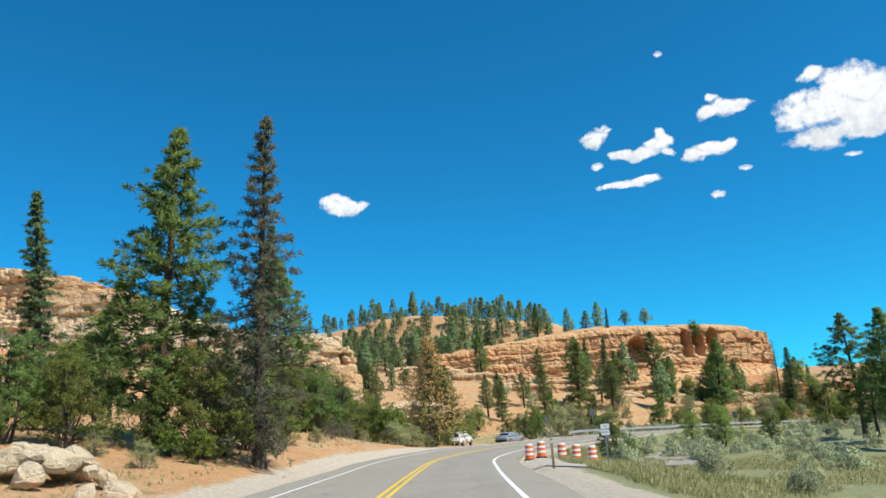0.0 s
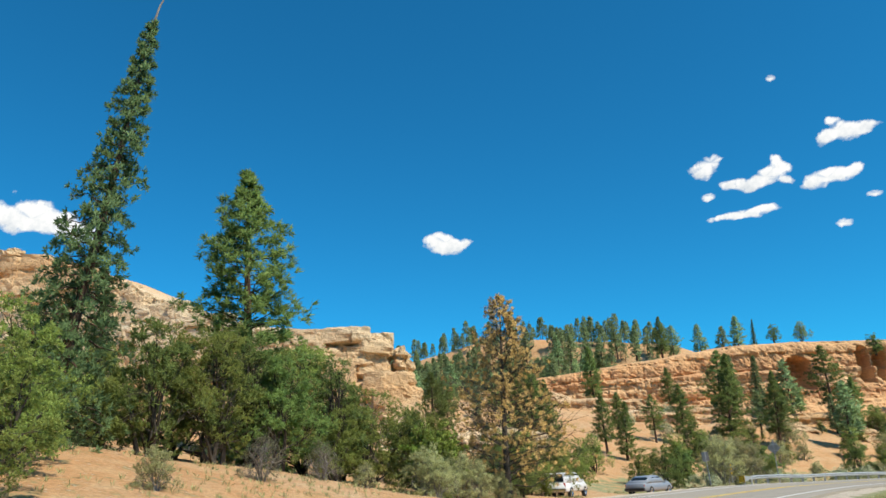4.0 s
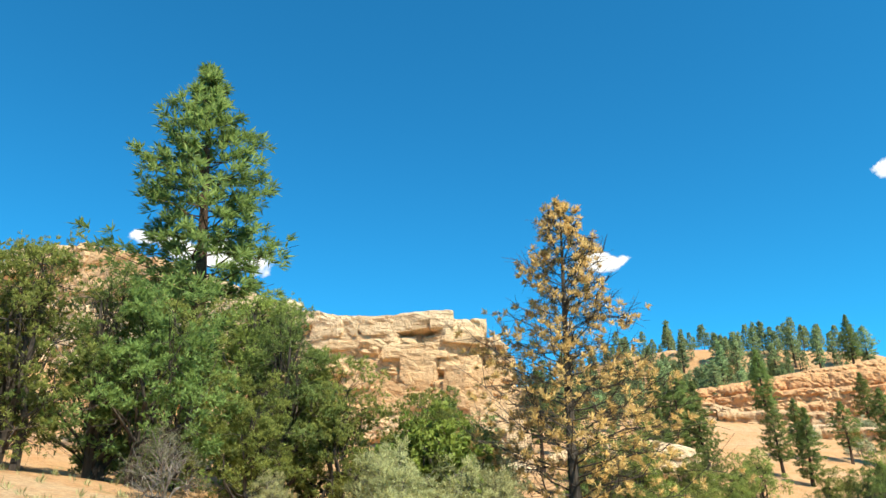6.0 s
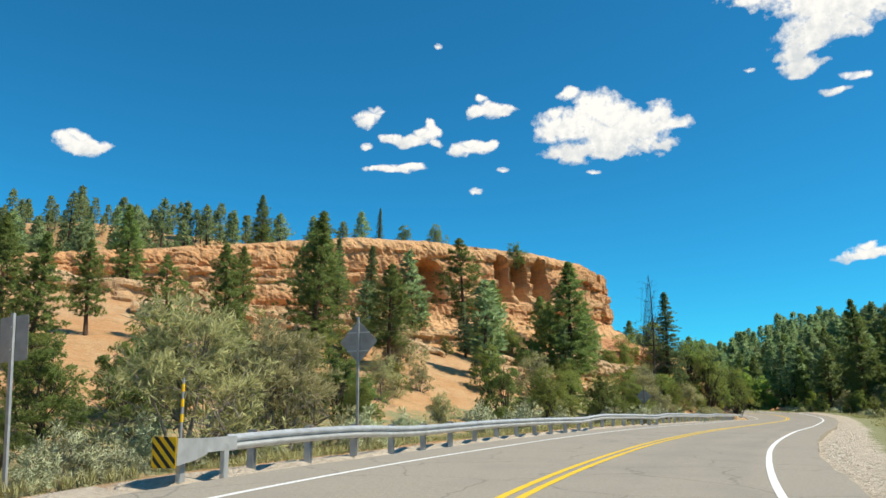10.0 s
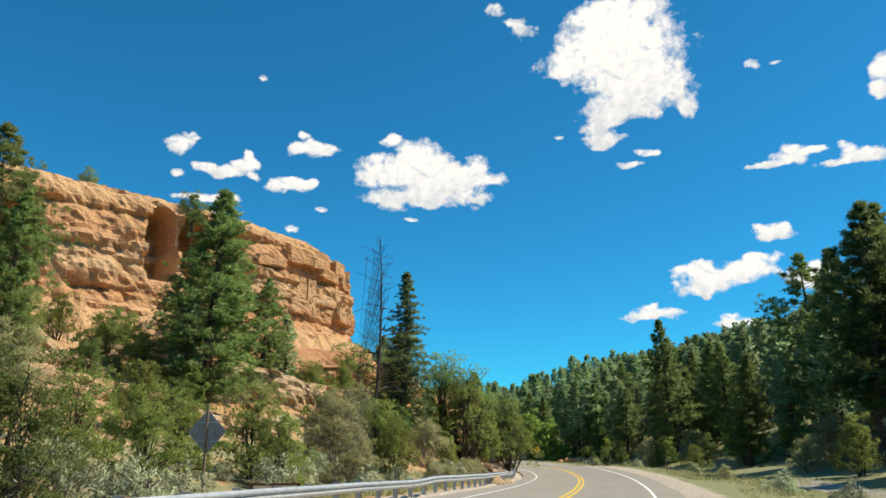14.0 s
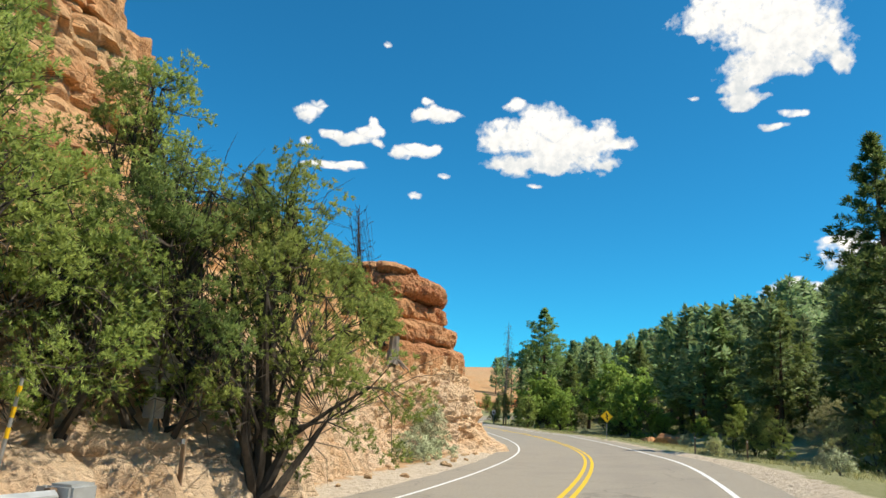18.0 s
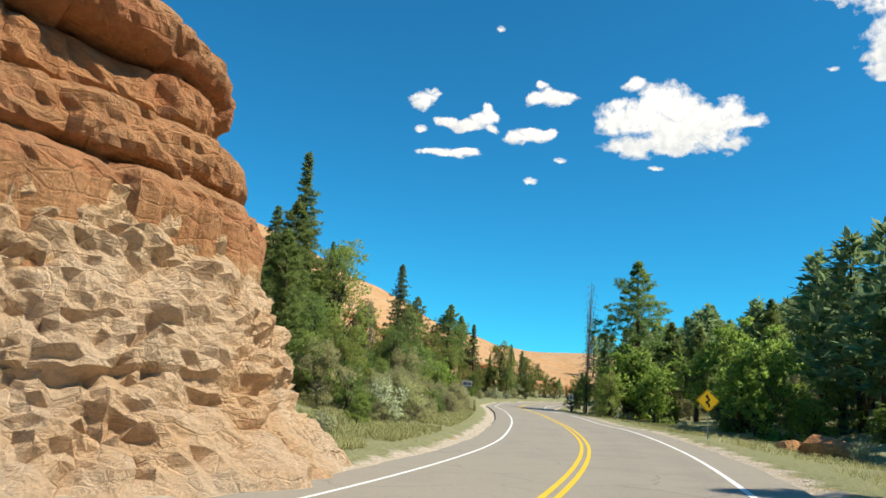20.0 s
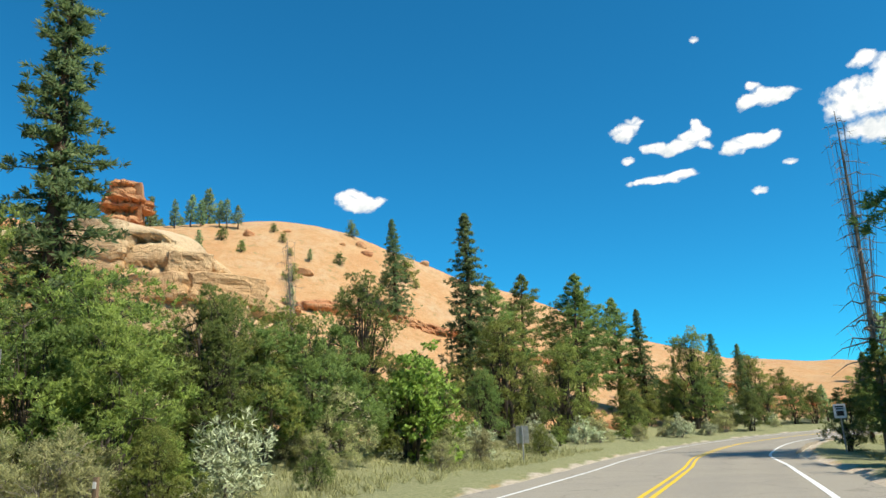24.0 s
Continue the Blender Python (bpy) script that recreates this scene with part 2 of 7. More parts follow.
def lumps(p, size, seed=0):
    """Rounded lumps of rock in jittered cells: for rows of x, y, z a random number of the nearest lump, the distance to its
    middle, and how much nearer it is than the next (both in sizes)."""
    q = np.asarray(p, float) / size
    i = np.floor(q).astype(np.int64)
    d1, d2, own = np.full(len(q), 9.0), np.full(len(q), 9.0), np.zeros(len(q))
    for dx in (-1, 0, 1):
        for dy in (-1, 0, 1):
            for dz in (-1, 0, 1):
                c = i + np.array([dx, dy, dz])
                at = c + np.stack([hash3(c[:, 0], c[:, 1], c[:, 2], seed + k) for k in (1, 2, 3)], 1)
                d = np.linalg.norm(q - at, axis=1)
                near = d < d1
                d2 = np.where(near, d1, np.minimum(d2, d))
                own = np.where(near, hash3(c[:, 0], c[:, 1], c[:, 2], seed + 4), own)
                d1 = np.where(near, d, d1)
    return own, d1, d2 - d1


def grid_faces(n, m):
    i = np.arange(n - 1)[:, None] * m + np.arange(m - 1)[None]
    return np.stack([i, i + 1, i + m + 1, i + m], -1).reshape(-1, 4)


def spline(points, step):
    """Catmull-Rom through rows of numbers, about step apart in x and y."""
    p = np.asarray(points, float)
    p = np.concatenate([[2 * p[0] - p[1]], p, [2 * p[-1] - p[-2]]])
    out = []
    for a, b, c, d in zip(p[:-3], p[1:-2], p[2:-1], p[3:]):
        k = max(1, int(round(np.linalg.norm((c - b)[:2]) / step)))
        u = (np.arange(k) / k)[:, None]
        out.append(0.5 * (2 * b + (c - a) * u + (2 * a - 5 * b + 4 * c - d) * u**2 + (3 * b - a - 3 * c + d) * u**3))
    out.append(p[-2][None])
    return np.concatenate(out)


def side_of(line):
    """Unit normals to the left of a line of x, y."""
    t = np.gradient(line[:, :2], axis=0)
    t /= np.linalg.norm(t, axis=1)[:, None]
    return np.stack([-t[:, 1], t[:, 0]], 1)

# ---- rock faces ----
def rock_wall(name, line, label, mat, depth=12.0, dome=2.0, lean=0.25, bulge=0.5, layer=(1.0, 2.4), joint=(2.0, 5.0), groove=0.45,
              rough=0.7, seed=1, step=0.45, alcoves=(), back=-6.0, brow=1.2, talus=2.5, smooth=True, category="cliff", cracks=1.0, apron=9.0, jag=0.0, lump=0.8, profile=()):
    """A layered rock face along a line of (x, y, foot, top), facing the right of its direction, with a rounded brow and a top that
    reaches back. alcoves: (distance along, height of the sill, width, height, depth)."""
    r = np.random.default_rng(seed)
    c = spline(line, step)
    nrm = -side_of(c)
    k = np.hanning(9)
    k /= k.sum()
    for j in range(2):
        nrm[:, j] = np.convolve(np.pad(nrm[:, j], 4, mode="edge"), k, "valid")
    nrm /= np.linalg.norm(nrm, axis=1)[:, None]
    n = len(c)
    along = np.r_[0, np.cumsum(np.linalg.norm(np.diff(c[:, :2], axis=0), axis=1))]
    high = (c[:, 3] - c[:, 2]).max()
    rows = max(8, int(high / step))
    v = np.linspace(0, 1, rows)
    # layers, at the same heights all along
    z0, z1 = c[:, 2].min() - 4, c[:, 3].max() + 4
    cuts = [z0]
    while cuts[-1] < z1:
        cuts.append(cuts[-1] + r.uniform(*layer))
    cuts = np.array(cuts)
    push = r.uniform(-0.7, 1.0, len(cuts)) * bulge
    cells = []
    for _ in cuts:
        e = [r.uniform(-joint[1], 0)]
        while e[-1] < along[-1] + 5:
            e.append(e[-1] + r.uniform(*joint))
        cells.append((np.array(e), r.uniform(-0.5, 0.5, len(e)) * bulge))
    P = np.zeros((n, rows, 3))
    z = c[:, 2:3] + (c[:, 3] - c[:, 2])[:, None] * v[None]
    flat = np.stack([np.repeat(c[:, 0:1], rows, 1), np.repeat(c[:, 1:2], rows, 1), z], -1).reshape(-1, 3)
    zw = (z.reshape(-1) + fbm(flat, 9.0, 3, seed) * 0.8).reshape(n, rows)
    li = np.clip(np.searchsorted(cuts, zw) - 1, 0, len(cuts) - 2)
    frac = (zw - cuts[li]) / (cuts[li + 1] - cuts[li])
    off = push[li] + bulge * 0.55 * (1 - np.abs(2 * frac - 1) ** 4) - bulge * 0.5
    aw = along[:, None] + fbm(flat, 3.0, 3, seed + 5).reshape(n, rows) * 0.7
    for q in range(len(cuts)):
        sel = li == q
        if sel.any():
            e, d = cells[q]
            i = np.clip(np.searchsorted(e, aw[sel]) - 1, 0, len(e) - 2)
            near = np.minimum(aw[sel] - e[i], e[i + 1] - aw[sel])
            off[sel] += d[i] * np.clip(near / 0.5, 0, 1) - cracks * groove * np.exp(-((near / 0.22) ** 2))
    off -= groove * 0.6 * np.exp(-((np.minimum(frac, 1 - frac) / 0.09) ** 2))
    off += rough * (fbm(flat, 5.0, 4, seed + 1) * 1.4 + fbm(flat, 1.3, 4, seed + 2, 0.6) * 0.55).reshape(n, rows)
    swell = np.zeros((n, rows))
    if jag:
        # crumbling: each lump of rock stands out by an amount of its own
        bent = (flat + 0.35 * lump * np.stack([fbm(flat, lump * 1.5, 3, seed + k) for k in (41, 42, 43)], 1)) * np.array([1, 1, 1.1])
        for size, share in ((lump * 1.6, 0.5), (lump * 0.7, 0.5)):
            own, mid, gap = lumps(bent, size, seed + int(size * 10))
            swell += jag * share * (0.6 * (own - 0.5) - 0.7 * mid ** 2 + 0.35 - 0.5 * np.exp(-((gap / 0.12) ** 2))).reshape(n, rows)
    off += swell
    height = z - c[:, 2:3]
    off += np.interp(v, [q[0] for q in profile], [q[1] for q in profile])[None] if profile else lean * (c[:, 3:4] - z)
    off += talus * np.clip(1 - v / 0.25, 0, 1) ** 2
    off -= brow * np.clip((v - 0.86) / 0.14, 0, 1) ** 2
    for at, sill, w, h, deep in alcoves:
        dx = np.abs(along[:, None] - at + 0.25 * fbm(flat, 1.6, 3, seed + 9).reshape(n, rows)) / (w / 2)
        dz = (height - sill) / h
        arch = np.where(dz > 0.6, np.sqrt(np.clip(1 - ((dz - 0.6) / 0.4) ** 2, 0, 1)), 1.0)
        inside = np.clip((arch - dx) * 3.5, 0, 1) * np.clip(dz * 6, 0, 1) * np.clip((1 - dz) * 8, 0, 1)
        off -= deep * inside * inside * (3 - 2 * inside)
    taper = np.minimum(1, np.minimum(along, along[-1] - along) / 3.0)[:, None]
    P[..., :2] = c[:, None, :2] + nrm[:, None] * off[..., None]
    P[..., 2] = z + 0.12 * fbm(flat, 0.9, 3, seed + 3).reshape(n, rows) + (0.6 * swell if profile else 0)
    # top
    m = 14
    s = np.linspace(0, 1, m)[1:]
    edge = P[:, -1]
    T = np.zeros((n, m - 1, 3))
    T[..., :2] = edge[:, None, :2] - nrm[:, None] * (depth * s)[None, :, None]
    T[..., 2] = edge[:, None, 2] + (dome * np.sin(np.pi * s * 0.5) + back * np.clip((s - 0.75) / 0.25, 0, 1) ** 2)[None]
    T[..., 2] += 0.5 * rough * fbm(T.reshape(-1, 3), 4.0, 4, seed + 4).reshape(n, m - 1)
    # apron of fallen rock
    k = 7
    q = np.linspace(1, 0, k)[:-1]
    A = np.zeros((n, k - 1, 3))
    A[..., :2] = P[:, :1, :2] + nrm[:, None] * (apron * q)[None, :, None]
    foot = np.array([min(z_, ground_z(x_, y_)) - 1.2 for x_, y_, z_ in np.c_[A[:, 0, :2], P[:, 0, 2]]])
    A[..., 2] = P[:, :1, 2] + (foot[:, None] - P[:, :1, 2]) * q[None]
    A += 0.5 * fbm(A.reshape(-1, 3), 2.5, 4, seed + 6).reshape(n, k - 1, 1) * np.append(nrm, np.full((n, 1), 0.5), 1)[:, None]
    P = np.concatenate([A, P, T], 1)
    ob = part(name, P.reshape(-1, 3), grid_faces(n, P.shape[1])[:, ::-1], mat, smooth=smooth)
    return tagged(ob, label, category)


def boulder_mesh(seed, size=(1, 1, 0.8), cuts=3, rough=0.25):
    bm = bmesh.new()
    bmesh.ops.create_icosphere(bm, subdivisions=cuts, radius=1.0)
    v = np.array([x.co[:] for x in bm.verts])
    r = np.random.default_rng(seed)
    for _ in range(9):
        d = r.normal(size=3)
        d /= np.linalg.norm(d)
        h = r.uniform(0.55, 0.85)
        over = np.clip(v @ d - h, 0, None)
        v -= over[:, None] * d * 0.92
    v *= (1 + rough * fbm(v, 0.7, 4, seed))[:, None]
    v *= np.array(size)
    for x, co in zip(bm.verts, v):
        x.co = co
    return bm


def block_mesh(seed):
    """A weathered block of rock, one unit wide, with rounded, uneven edges."""
    bm = bmesh.new()
    bmesh.ops.create_cube(bm, size=1.0)
    bmesh.ops.subdivide_edges(bm, edges=bm.edges[:], cuts=5, use_grid_fill=True)
    v = np.array([x.co[:] for x in bm.verts]) * 2
    v /= ((np.abs(v) ** 12).sum(1) ** (1 / 12))[:, None]
    v *= 0.5 + 0.17 * fbm(v + seed * 3.1, 0.7, 5, seed)[:, None]
    me = bpy.data.meshes.new("rock_block")
    for x, co in zip(bm.verts, v):
        x.co = co
    bm.to_mesh(me)
    bm.free()
    return me


BLOCKS = []


def blocks_on(wall, line, mat, a, b, wide=(1.6, 3.6), tall=(0.9, 1.8), deep=1.6, seed=1, lean=0.08, low=0.0, chance=0.85, proud=0.45):
    """Separate blocks, course over course, on a rock face between two distances along its line."""
    r = np.random.default_rng(seed)
    if not BLOCKS:
        BLOCKS.extend(block_mesh(k) for k in range(7))
    c = spline(line, 0.4)
    nrm = -side_of(c)
    along = np.r_[0, np.cumsum(np.linalg.norm(np.diff(c[:, :2], axis=0), axis=1))]
    z, top = (c[:, 2] + (c[:, 3] - c[:, 2]) * low).min(), c[:, 3].max()
    inverse = wall.matrix_basis.inverted()
    while z < top:
        h = r.uniform(*tall)
        s = a + r.uniform(0, 1.5)
        inset = r.uniform(-0.35, 0.25) * min(1, deep)
        while s < b:
            w = r.uniform(*wide)
            k = int(np.clip(np.searchsorted(along, s + w / 2), 0, len(c) - 1))
            if c[k, 2] + (c[k, 3] - c[k, 2]) * low < z + h / 2 and z + h * 0.8 < c[k, 3] + 0.2 and r.uniform() < chance:
                d = lean * (c[k, 3] - z) - deep / 2 + proud + inset + r.uniform(-0.25, 0.3) * min(1, deep)
                yaw = math.degrees(math.atan2(nrm[k, 1], nrm[k, 0])) + 90
                ob = new("rock_block", BLOCKS[int(r.integers(7))])
                if not ob.data.materials:
                    ob.data.materials.append(mat)
                ob.material_slots[0].link = "OBJECT"
                ob.material_slots[0].material = mat
                ob.parent = wall
                ob.matrix_basis = inverse @ pose(c[k, 0] + nrm[k, 0] * d, c[k, 1] + nrm[k, 1] * d, z + h / 2, r.uniform(-3, 3), r.uniform(-3, 3), yaw + r.uniform(-7, 7)) @ Matrix.Diagonal((w * 1.12, deep * r.uniform(0.9, 1.2), h * 1.12, 1))
            s += w
        z += h

# ---- plants ----
def unit(v):
    return v / np.maximum(np.linalg.norm(v, axis=-1, keepdims=True), 1e-9)


def tube(pts, radii, sides=6):
    """Points and faces of a round limb along a line."""
    pts, radii = np.asarray(pts, float), np.asarray(radii, float)
    t = unit(np.gradient(pts, axis=0))
    ref = np.where(np.abs(t[:, 2:3]) > 0.9, [[1.0, 0, 0]], [[0, 0, 1.0]])
    a = unit(np.cross(t, ref))
    b = np.cross(t, a)
    ang = np.arange(sides) / sides * 2 * np.pi
    ring = pts[:, None] + radii[:, None, None] * (a[:, None] * np.cos(ang)[None, :, None] + b[:, None] * np.sin(ang)[None, :, None])
    n = len(pts)
    f = []
    for i in range(n - 1):
        for j in range(sides):
            k = (j + 1) % sides
            f.append((i * sides + j, i * sides + k, (i + 1) * sides + k, (i + 1) * sides + j))
    return ring.reshape(-1, 3), f


def join(pieces):
    """One mesh of limbs, each tied to the first at its root."""
    vs, fs, base = [], [], 0
    first = np.asarray(pieces[0][0])
    for v, f in pieces:
        vs.append(np.asarray(v))
        fs.extend([tuple(int(i) + base for i in q) for q in f])
        if base:
            fs.append((base, base + 1, int(np.argmin(((first - np.asarray(v)[0]) ** 2).sum(1)))))
        base += len(v)
    return np.concatenate(vs), fs


def blades(r, at, way, count, length, width, spread):
    """Sprays of narrow leaves: count at each point, about the given ways."""
    n = len(at)
    d = unit(np.repeat(way, count, 0) + spread * r.normal(size=(n * count, 3)))
    base = np.repeat(at, count, 0) + 0.12 * length * r.normal(size=(n * count, 3))
    ln = length * r.uniform(0.6, 1.25, (n * count, 1))
    side = unit(np.cross(d, r.normal(size=(n * count, 3)))) * width * r.uniform(0.7, 1.3, (n * count, 1))
    tri = np.stack([base, base + d * ln * 0.5 + side * 0.62, base + d * ln, base + d * ln * 0.5 - side * 0.62], 1)
    # the front of each leaf looks out of the crown
    out = unit(np.repeat(way, count, 0) * np.array([1, 1, 0.6]) + np.array([0, 0, 0.5]) + 0.5 * r.normal(size=(n * count, 3)))
    turned = (np.cross(tri[:, 1] - tri[:, 0], tri[:, 2] - tri[:, 0]) * out).sum(1) < 0
    tri[turned] = tri[turned][:, [0, 3, 2, 1]]
    f = np.arange(n * count)[:, None] * 4 + np.array([[0, 1, 2, 3]])
    return tri.reshape(-1, 3), f.tolist(), np.repeat(out, 4, 0)


def leafage(name, v, f, normals, mat, parent=None):
    """Leaves shaded as one crown, by normals that look out of it."""
    ob = part(name, v, f, mat, parent, smooth=True)
    ob.data.normals_split_custom_set_from_vertices(normals.tolist())
    return ob


def conifer(name, label, height, seed, spread=0.2, bare=0.25, limbs=80, leaf=None, bark=None, count=7, size=0.42, width=0.07, per=7,
            droop=0.0, rise=0.35, lump=0.35, trunk_r=None, top=0.9, twigs=0, tuft=0.9, clear=0.35, category="pine tree", bend=0.02, cone=False):
    """A pine or spruce: a tapered trunk with limbs, and a crown of needle sprays along them."""
    r = np.random.default_rng(seed)
    tree = tagged(new(name), label, category)
    tr = trunk_r or height * 0.016
    zs = np.linspace(0, height, 12)
    lean = np.stack([np.sin(zs / height * 2.2 + seed) * height * bend, np.cos(zs / height * 1.7 + seed * 2) * height * bend, zs], 1)
    lean[:, :2] -= lean[0, :2]
    lean[0, 2] = -0.6
    wood = [tube(lean, np.interp(zs, [0, 0.15 * height, height], [tr * 1.35, tr, 0.02]), 7)]
    at, way = [], []
    for i in range(limbs):
        q = bare + (1 - bare) * (i + r.uniform(0, 1)) / limbs
        z = q * height
        s = (q - bare) / (1 - bare)
        reach = spread * height * (np.sin(np.pi * min(1, (s + 0.22) / 1.22) ** top) ** 0.8 * (1 - s) ** 0.35 + 0.04) * r.uniform(1 - lump, 1 + lump * 0.5)
        if cone:
            reach = spread * height * ((1 - s) ** 0.85 + 0.05) * r.uniform(1 - lump, 1 + lump * 0.5)
        a = i * 2.4 + r.uniform(-0.5, 0.5)
        up = rise * (0.3 + s) - droop * (1 - s)
        out = np.array([np.cos(a), np.sin(a), up])
        root = np.array([np.interp(z, zs, lean[:, 0]), np.interp(z, zs, lean[:, 1]), z])
        u = np.linspace(0, 1, 5)[:, None]
        line = root + out * reach * u + np.array([0, 0, -droop * 0.35 + 0.18]) * reach * u**2
        line[1:] += r.normal(size=(4, 3)) * reach * 0.05
        wood.append(tube(line, np.linspace(max(0.018, tr * 0.22 * (1 - s * 0.6)), 0.008, 5), 3))
        k = max(2, int(per * (0.4 + reach / (spread * height))))
        for j in range(k):
            w = clear + (1 - clear) * (j + r.uniform(0, 1)) / k
            p = np.array([np.interp(w, u[:, 0], line[:, m]) for m in range(3)])
            p += r.normal(size=3) * reach * 0.13 * np.array([1, 1, 0.55])
            at.append(p)
            way.append(unit(out * np.array([1, 1, 0.6]) + np.array([0, 0, 0.45])))
        for j in range(twigs):
            w = r.uniform(0.3, 1)
            p = np.array([np.interp(w, u[:, 0], line[:, m]) for m in range(3)])
            e = unit(out + r.normal(size=3) * 0.8) * reach * r.uniform(0.15, 0.35)
            wood.append(tube([p, p + e * 0.5 + r.normal(size=3) * 0.04, p + e], [0.012, 0.008, 0.004], 3))
    for j in range(6):
        at.append(lean[-1] - np.array([0, 0, j * 0.16 * size * 2]))
        way.append(np.array([0, 0, 1.0]))
    v, f = join(wood)
    part("trunk", v, f, bark or bark_pine, tree)
    if leaf is not None:
        leafage("crown", *blades(r, np.array(at), np.array(way), count, size, width, tuft), leaf, tree)
    return tree


def bushy(name, label, height, radius, seed, leaf, stems=5, lobes=9, sprays=260, count=7, size=0.3, width=0.06, bark=None, category="juniper",
          base=0.12, squash=1.0, tuft=0.9, twigs=0, clumps=7):
    """A juniper, shrub or sagebrush: crooked stems that fork to the lobes of an uneven crown, each lobe a cluster of clumps of leaf sprays."""
    r = np.random.default_rng(seed)
    plant = tagged(new(name), label, category)
    wood, at, way = [], [], []
    centres = []
    for i in range(lobes):
        a = i * 2.4 + r.uniform(-0.4, 0.4)
        q = (i + 0.5) / lobes
        rr = radius * r.uniform(0.3, 0.8) * np.sqrt(1 - max(0, q - 0.5)) * (0.35 + 0.65 * np.sin(np.pi * min(1, q + 0.25)))
        centres.append((np.array([np.cos(a) * rr, np.sin(a) * rr, height * (base + 0.08 + (0.82 - base) * q)]), radius * r.uniform(0.30, 0.50)))
    for i in range(stems):
        c, _ = centres[int(i * len(centres) / stems)]
        mid = c * np.array([0.45, 0.45, 0.5]) + r.normal(size=3) * radius * 0.08
        foot = np.array([r.normal() * radius * 0.07, r.normal() * radius * 0.07, -0.25])
        wood.append(tube([foot, mid * 0.5 + foot * 0.5 + r.normal(size=3) * radius * 0.03, mid, c], np.array([1.0, 0.75, 0.5, 0.2]) * height * 0.022, 5))
    for c, rad in centres:
        root = c * np.array([0.3, 0.3, 0.55])
        wood.append(tube([root, c * 0.5 + root * 0.5 + r.normal(size=3) * radius * 0.05, c], np.array([0.5, 0.35, 0.15]) * height * 0.016, 4))
        k = max(2, sprays // (lobes * clumps))
        for _ in range(clumps):
            d = unit(r.normal(size=3) * np.array([1, 1, 0.8]) + np.array([c[0], c[1], 0.25 * radius]) / radius * 0.6)
            mid = c + d * rad * r.uniform(0.55, 1.1) * np.array([1, 1, squash])
            e = unit(r.normal(size=(k, 3)))
            p = mid + e * rad * r.uniform(0.30, 0.5) * (r.uniform(0.2, 1, (k, 1)) ** 0.5) * np.array([1, 1, 0.75])
            p[:, 2] = np.maximum(p[:, 2], height * base * 0.4)
            at.append(p)
            way.append(unit(0.7 * d + 0.8 * e + np.array([0, 0, 0.55])))
            wood.append(tube([c, c * 0.5 + mid * 0.5 + r.normal(size=3) * rad * 0.08, mid], np.array([0.18, 0.12, 0.05]) * height * 0.016, 3))
        for _ in range(twigs):
            e = c + unit(r.normal(size=3)) * rad * 1.2
            wood.append(tube([c * 0.75, c * 0.4 + e * 0.6 + r.normal(size=3) * 0.05, e], [0.016, 0.010, 0.003], 3))
    v, f = join(wood)
    part("trunk" if category in ("juniper", "tree") else "stem", v, f, bark or bark_dark, plant)
    leafage("crown" if category in ("juniper", "tree") else "foliage", *blades(r, np.concatenate(at), np.concatenate(way), count, size, width, tuft), leaf, plant)
    return plant


def snag(name, label, height, seed, limbs=34, reach=0.12, droop=0.5, bark=None, forks=2, bend=0.02, radius=None):
    """A standing dead tree: bare trunk and broken, crooked limbs."""
    r = np.random.default_rng(seed)
    tree = tagged(new(name), label, "dead tree")
    zs = np.linspace(0, height, 14)
    line = np.stack([np.sin(zs / height * 3 + seed) * height * bend, np.cos(zs / height * 2.3 + seed) * height * bend, zs], 1)
    line[:, :2] -= line[0, :2]
    line[0, 2] = -0.5
    part("trunk", *tube(line, np.interp(zs, [0, height], [radius or height * 0.0085, 0.02]), 7), bark or bark_grey, tree)
    wood = []
    for i in range(limbs):
        q = 0.18 + 0.8 * (i + r.uniform(0, 1)) / limbs
        a = i * 2.4 + r.uniform(-0.6, 0.6)
        ln = reach * height * (1.1 - q * 0.75) * r.uniform(0.5, 1.3)
        root = np.array([np.interp(q * height, zs, line[:, k]) for k in range(3)])
        out = np.array([np.cos(a), np.sin(a), 0.25])
        u = np.linspace(0, 1, 5)[:, None]
        limb = root + out * ln * u + np.array([0, 0, -droop]) * ln * u**2
        limb[1:] += r.normal(size=(4, 3)) * ln * 0.06
        wood.append(tube(limb, np.linspace(max(0.022, height * 0.0040 * (1.2 - q)), 0.008, 5), 4))
        for _ in range(forks):
            w = int(r.integers(1, 4))
            e = limb[w] + unit(out + r.normal(size=3) * 0.9) * ln * r.uniform(0.2, 0.45)
            wood.append(tube([limb[w], (limb[w] + e) / 2 + r.normal(size=3) * 0.03, e], [0.014, 0.009, 0.004], 3))
    v, f = join(wood)
    part("limb", v, f, bark or bark_grey, tree)
    return tree

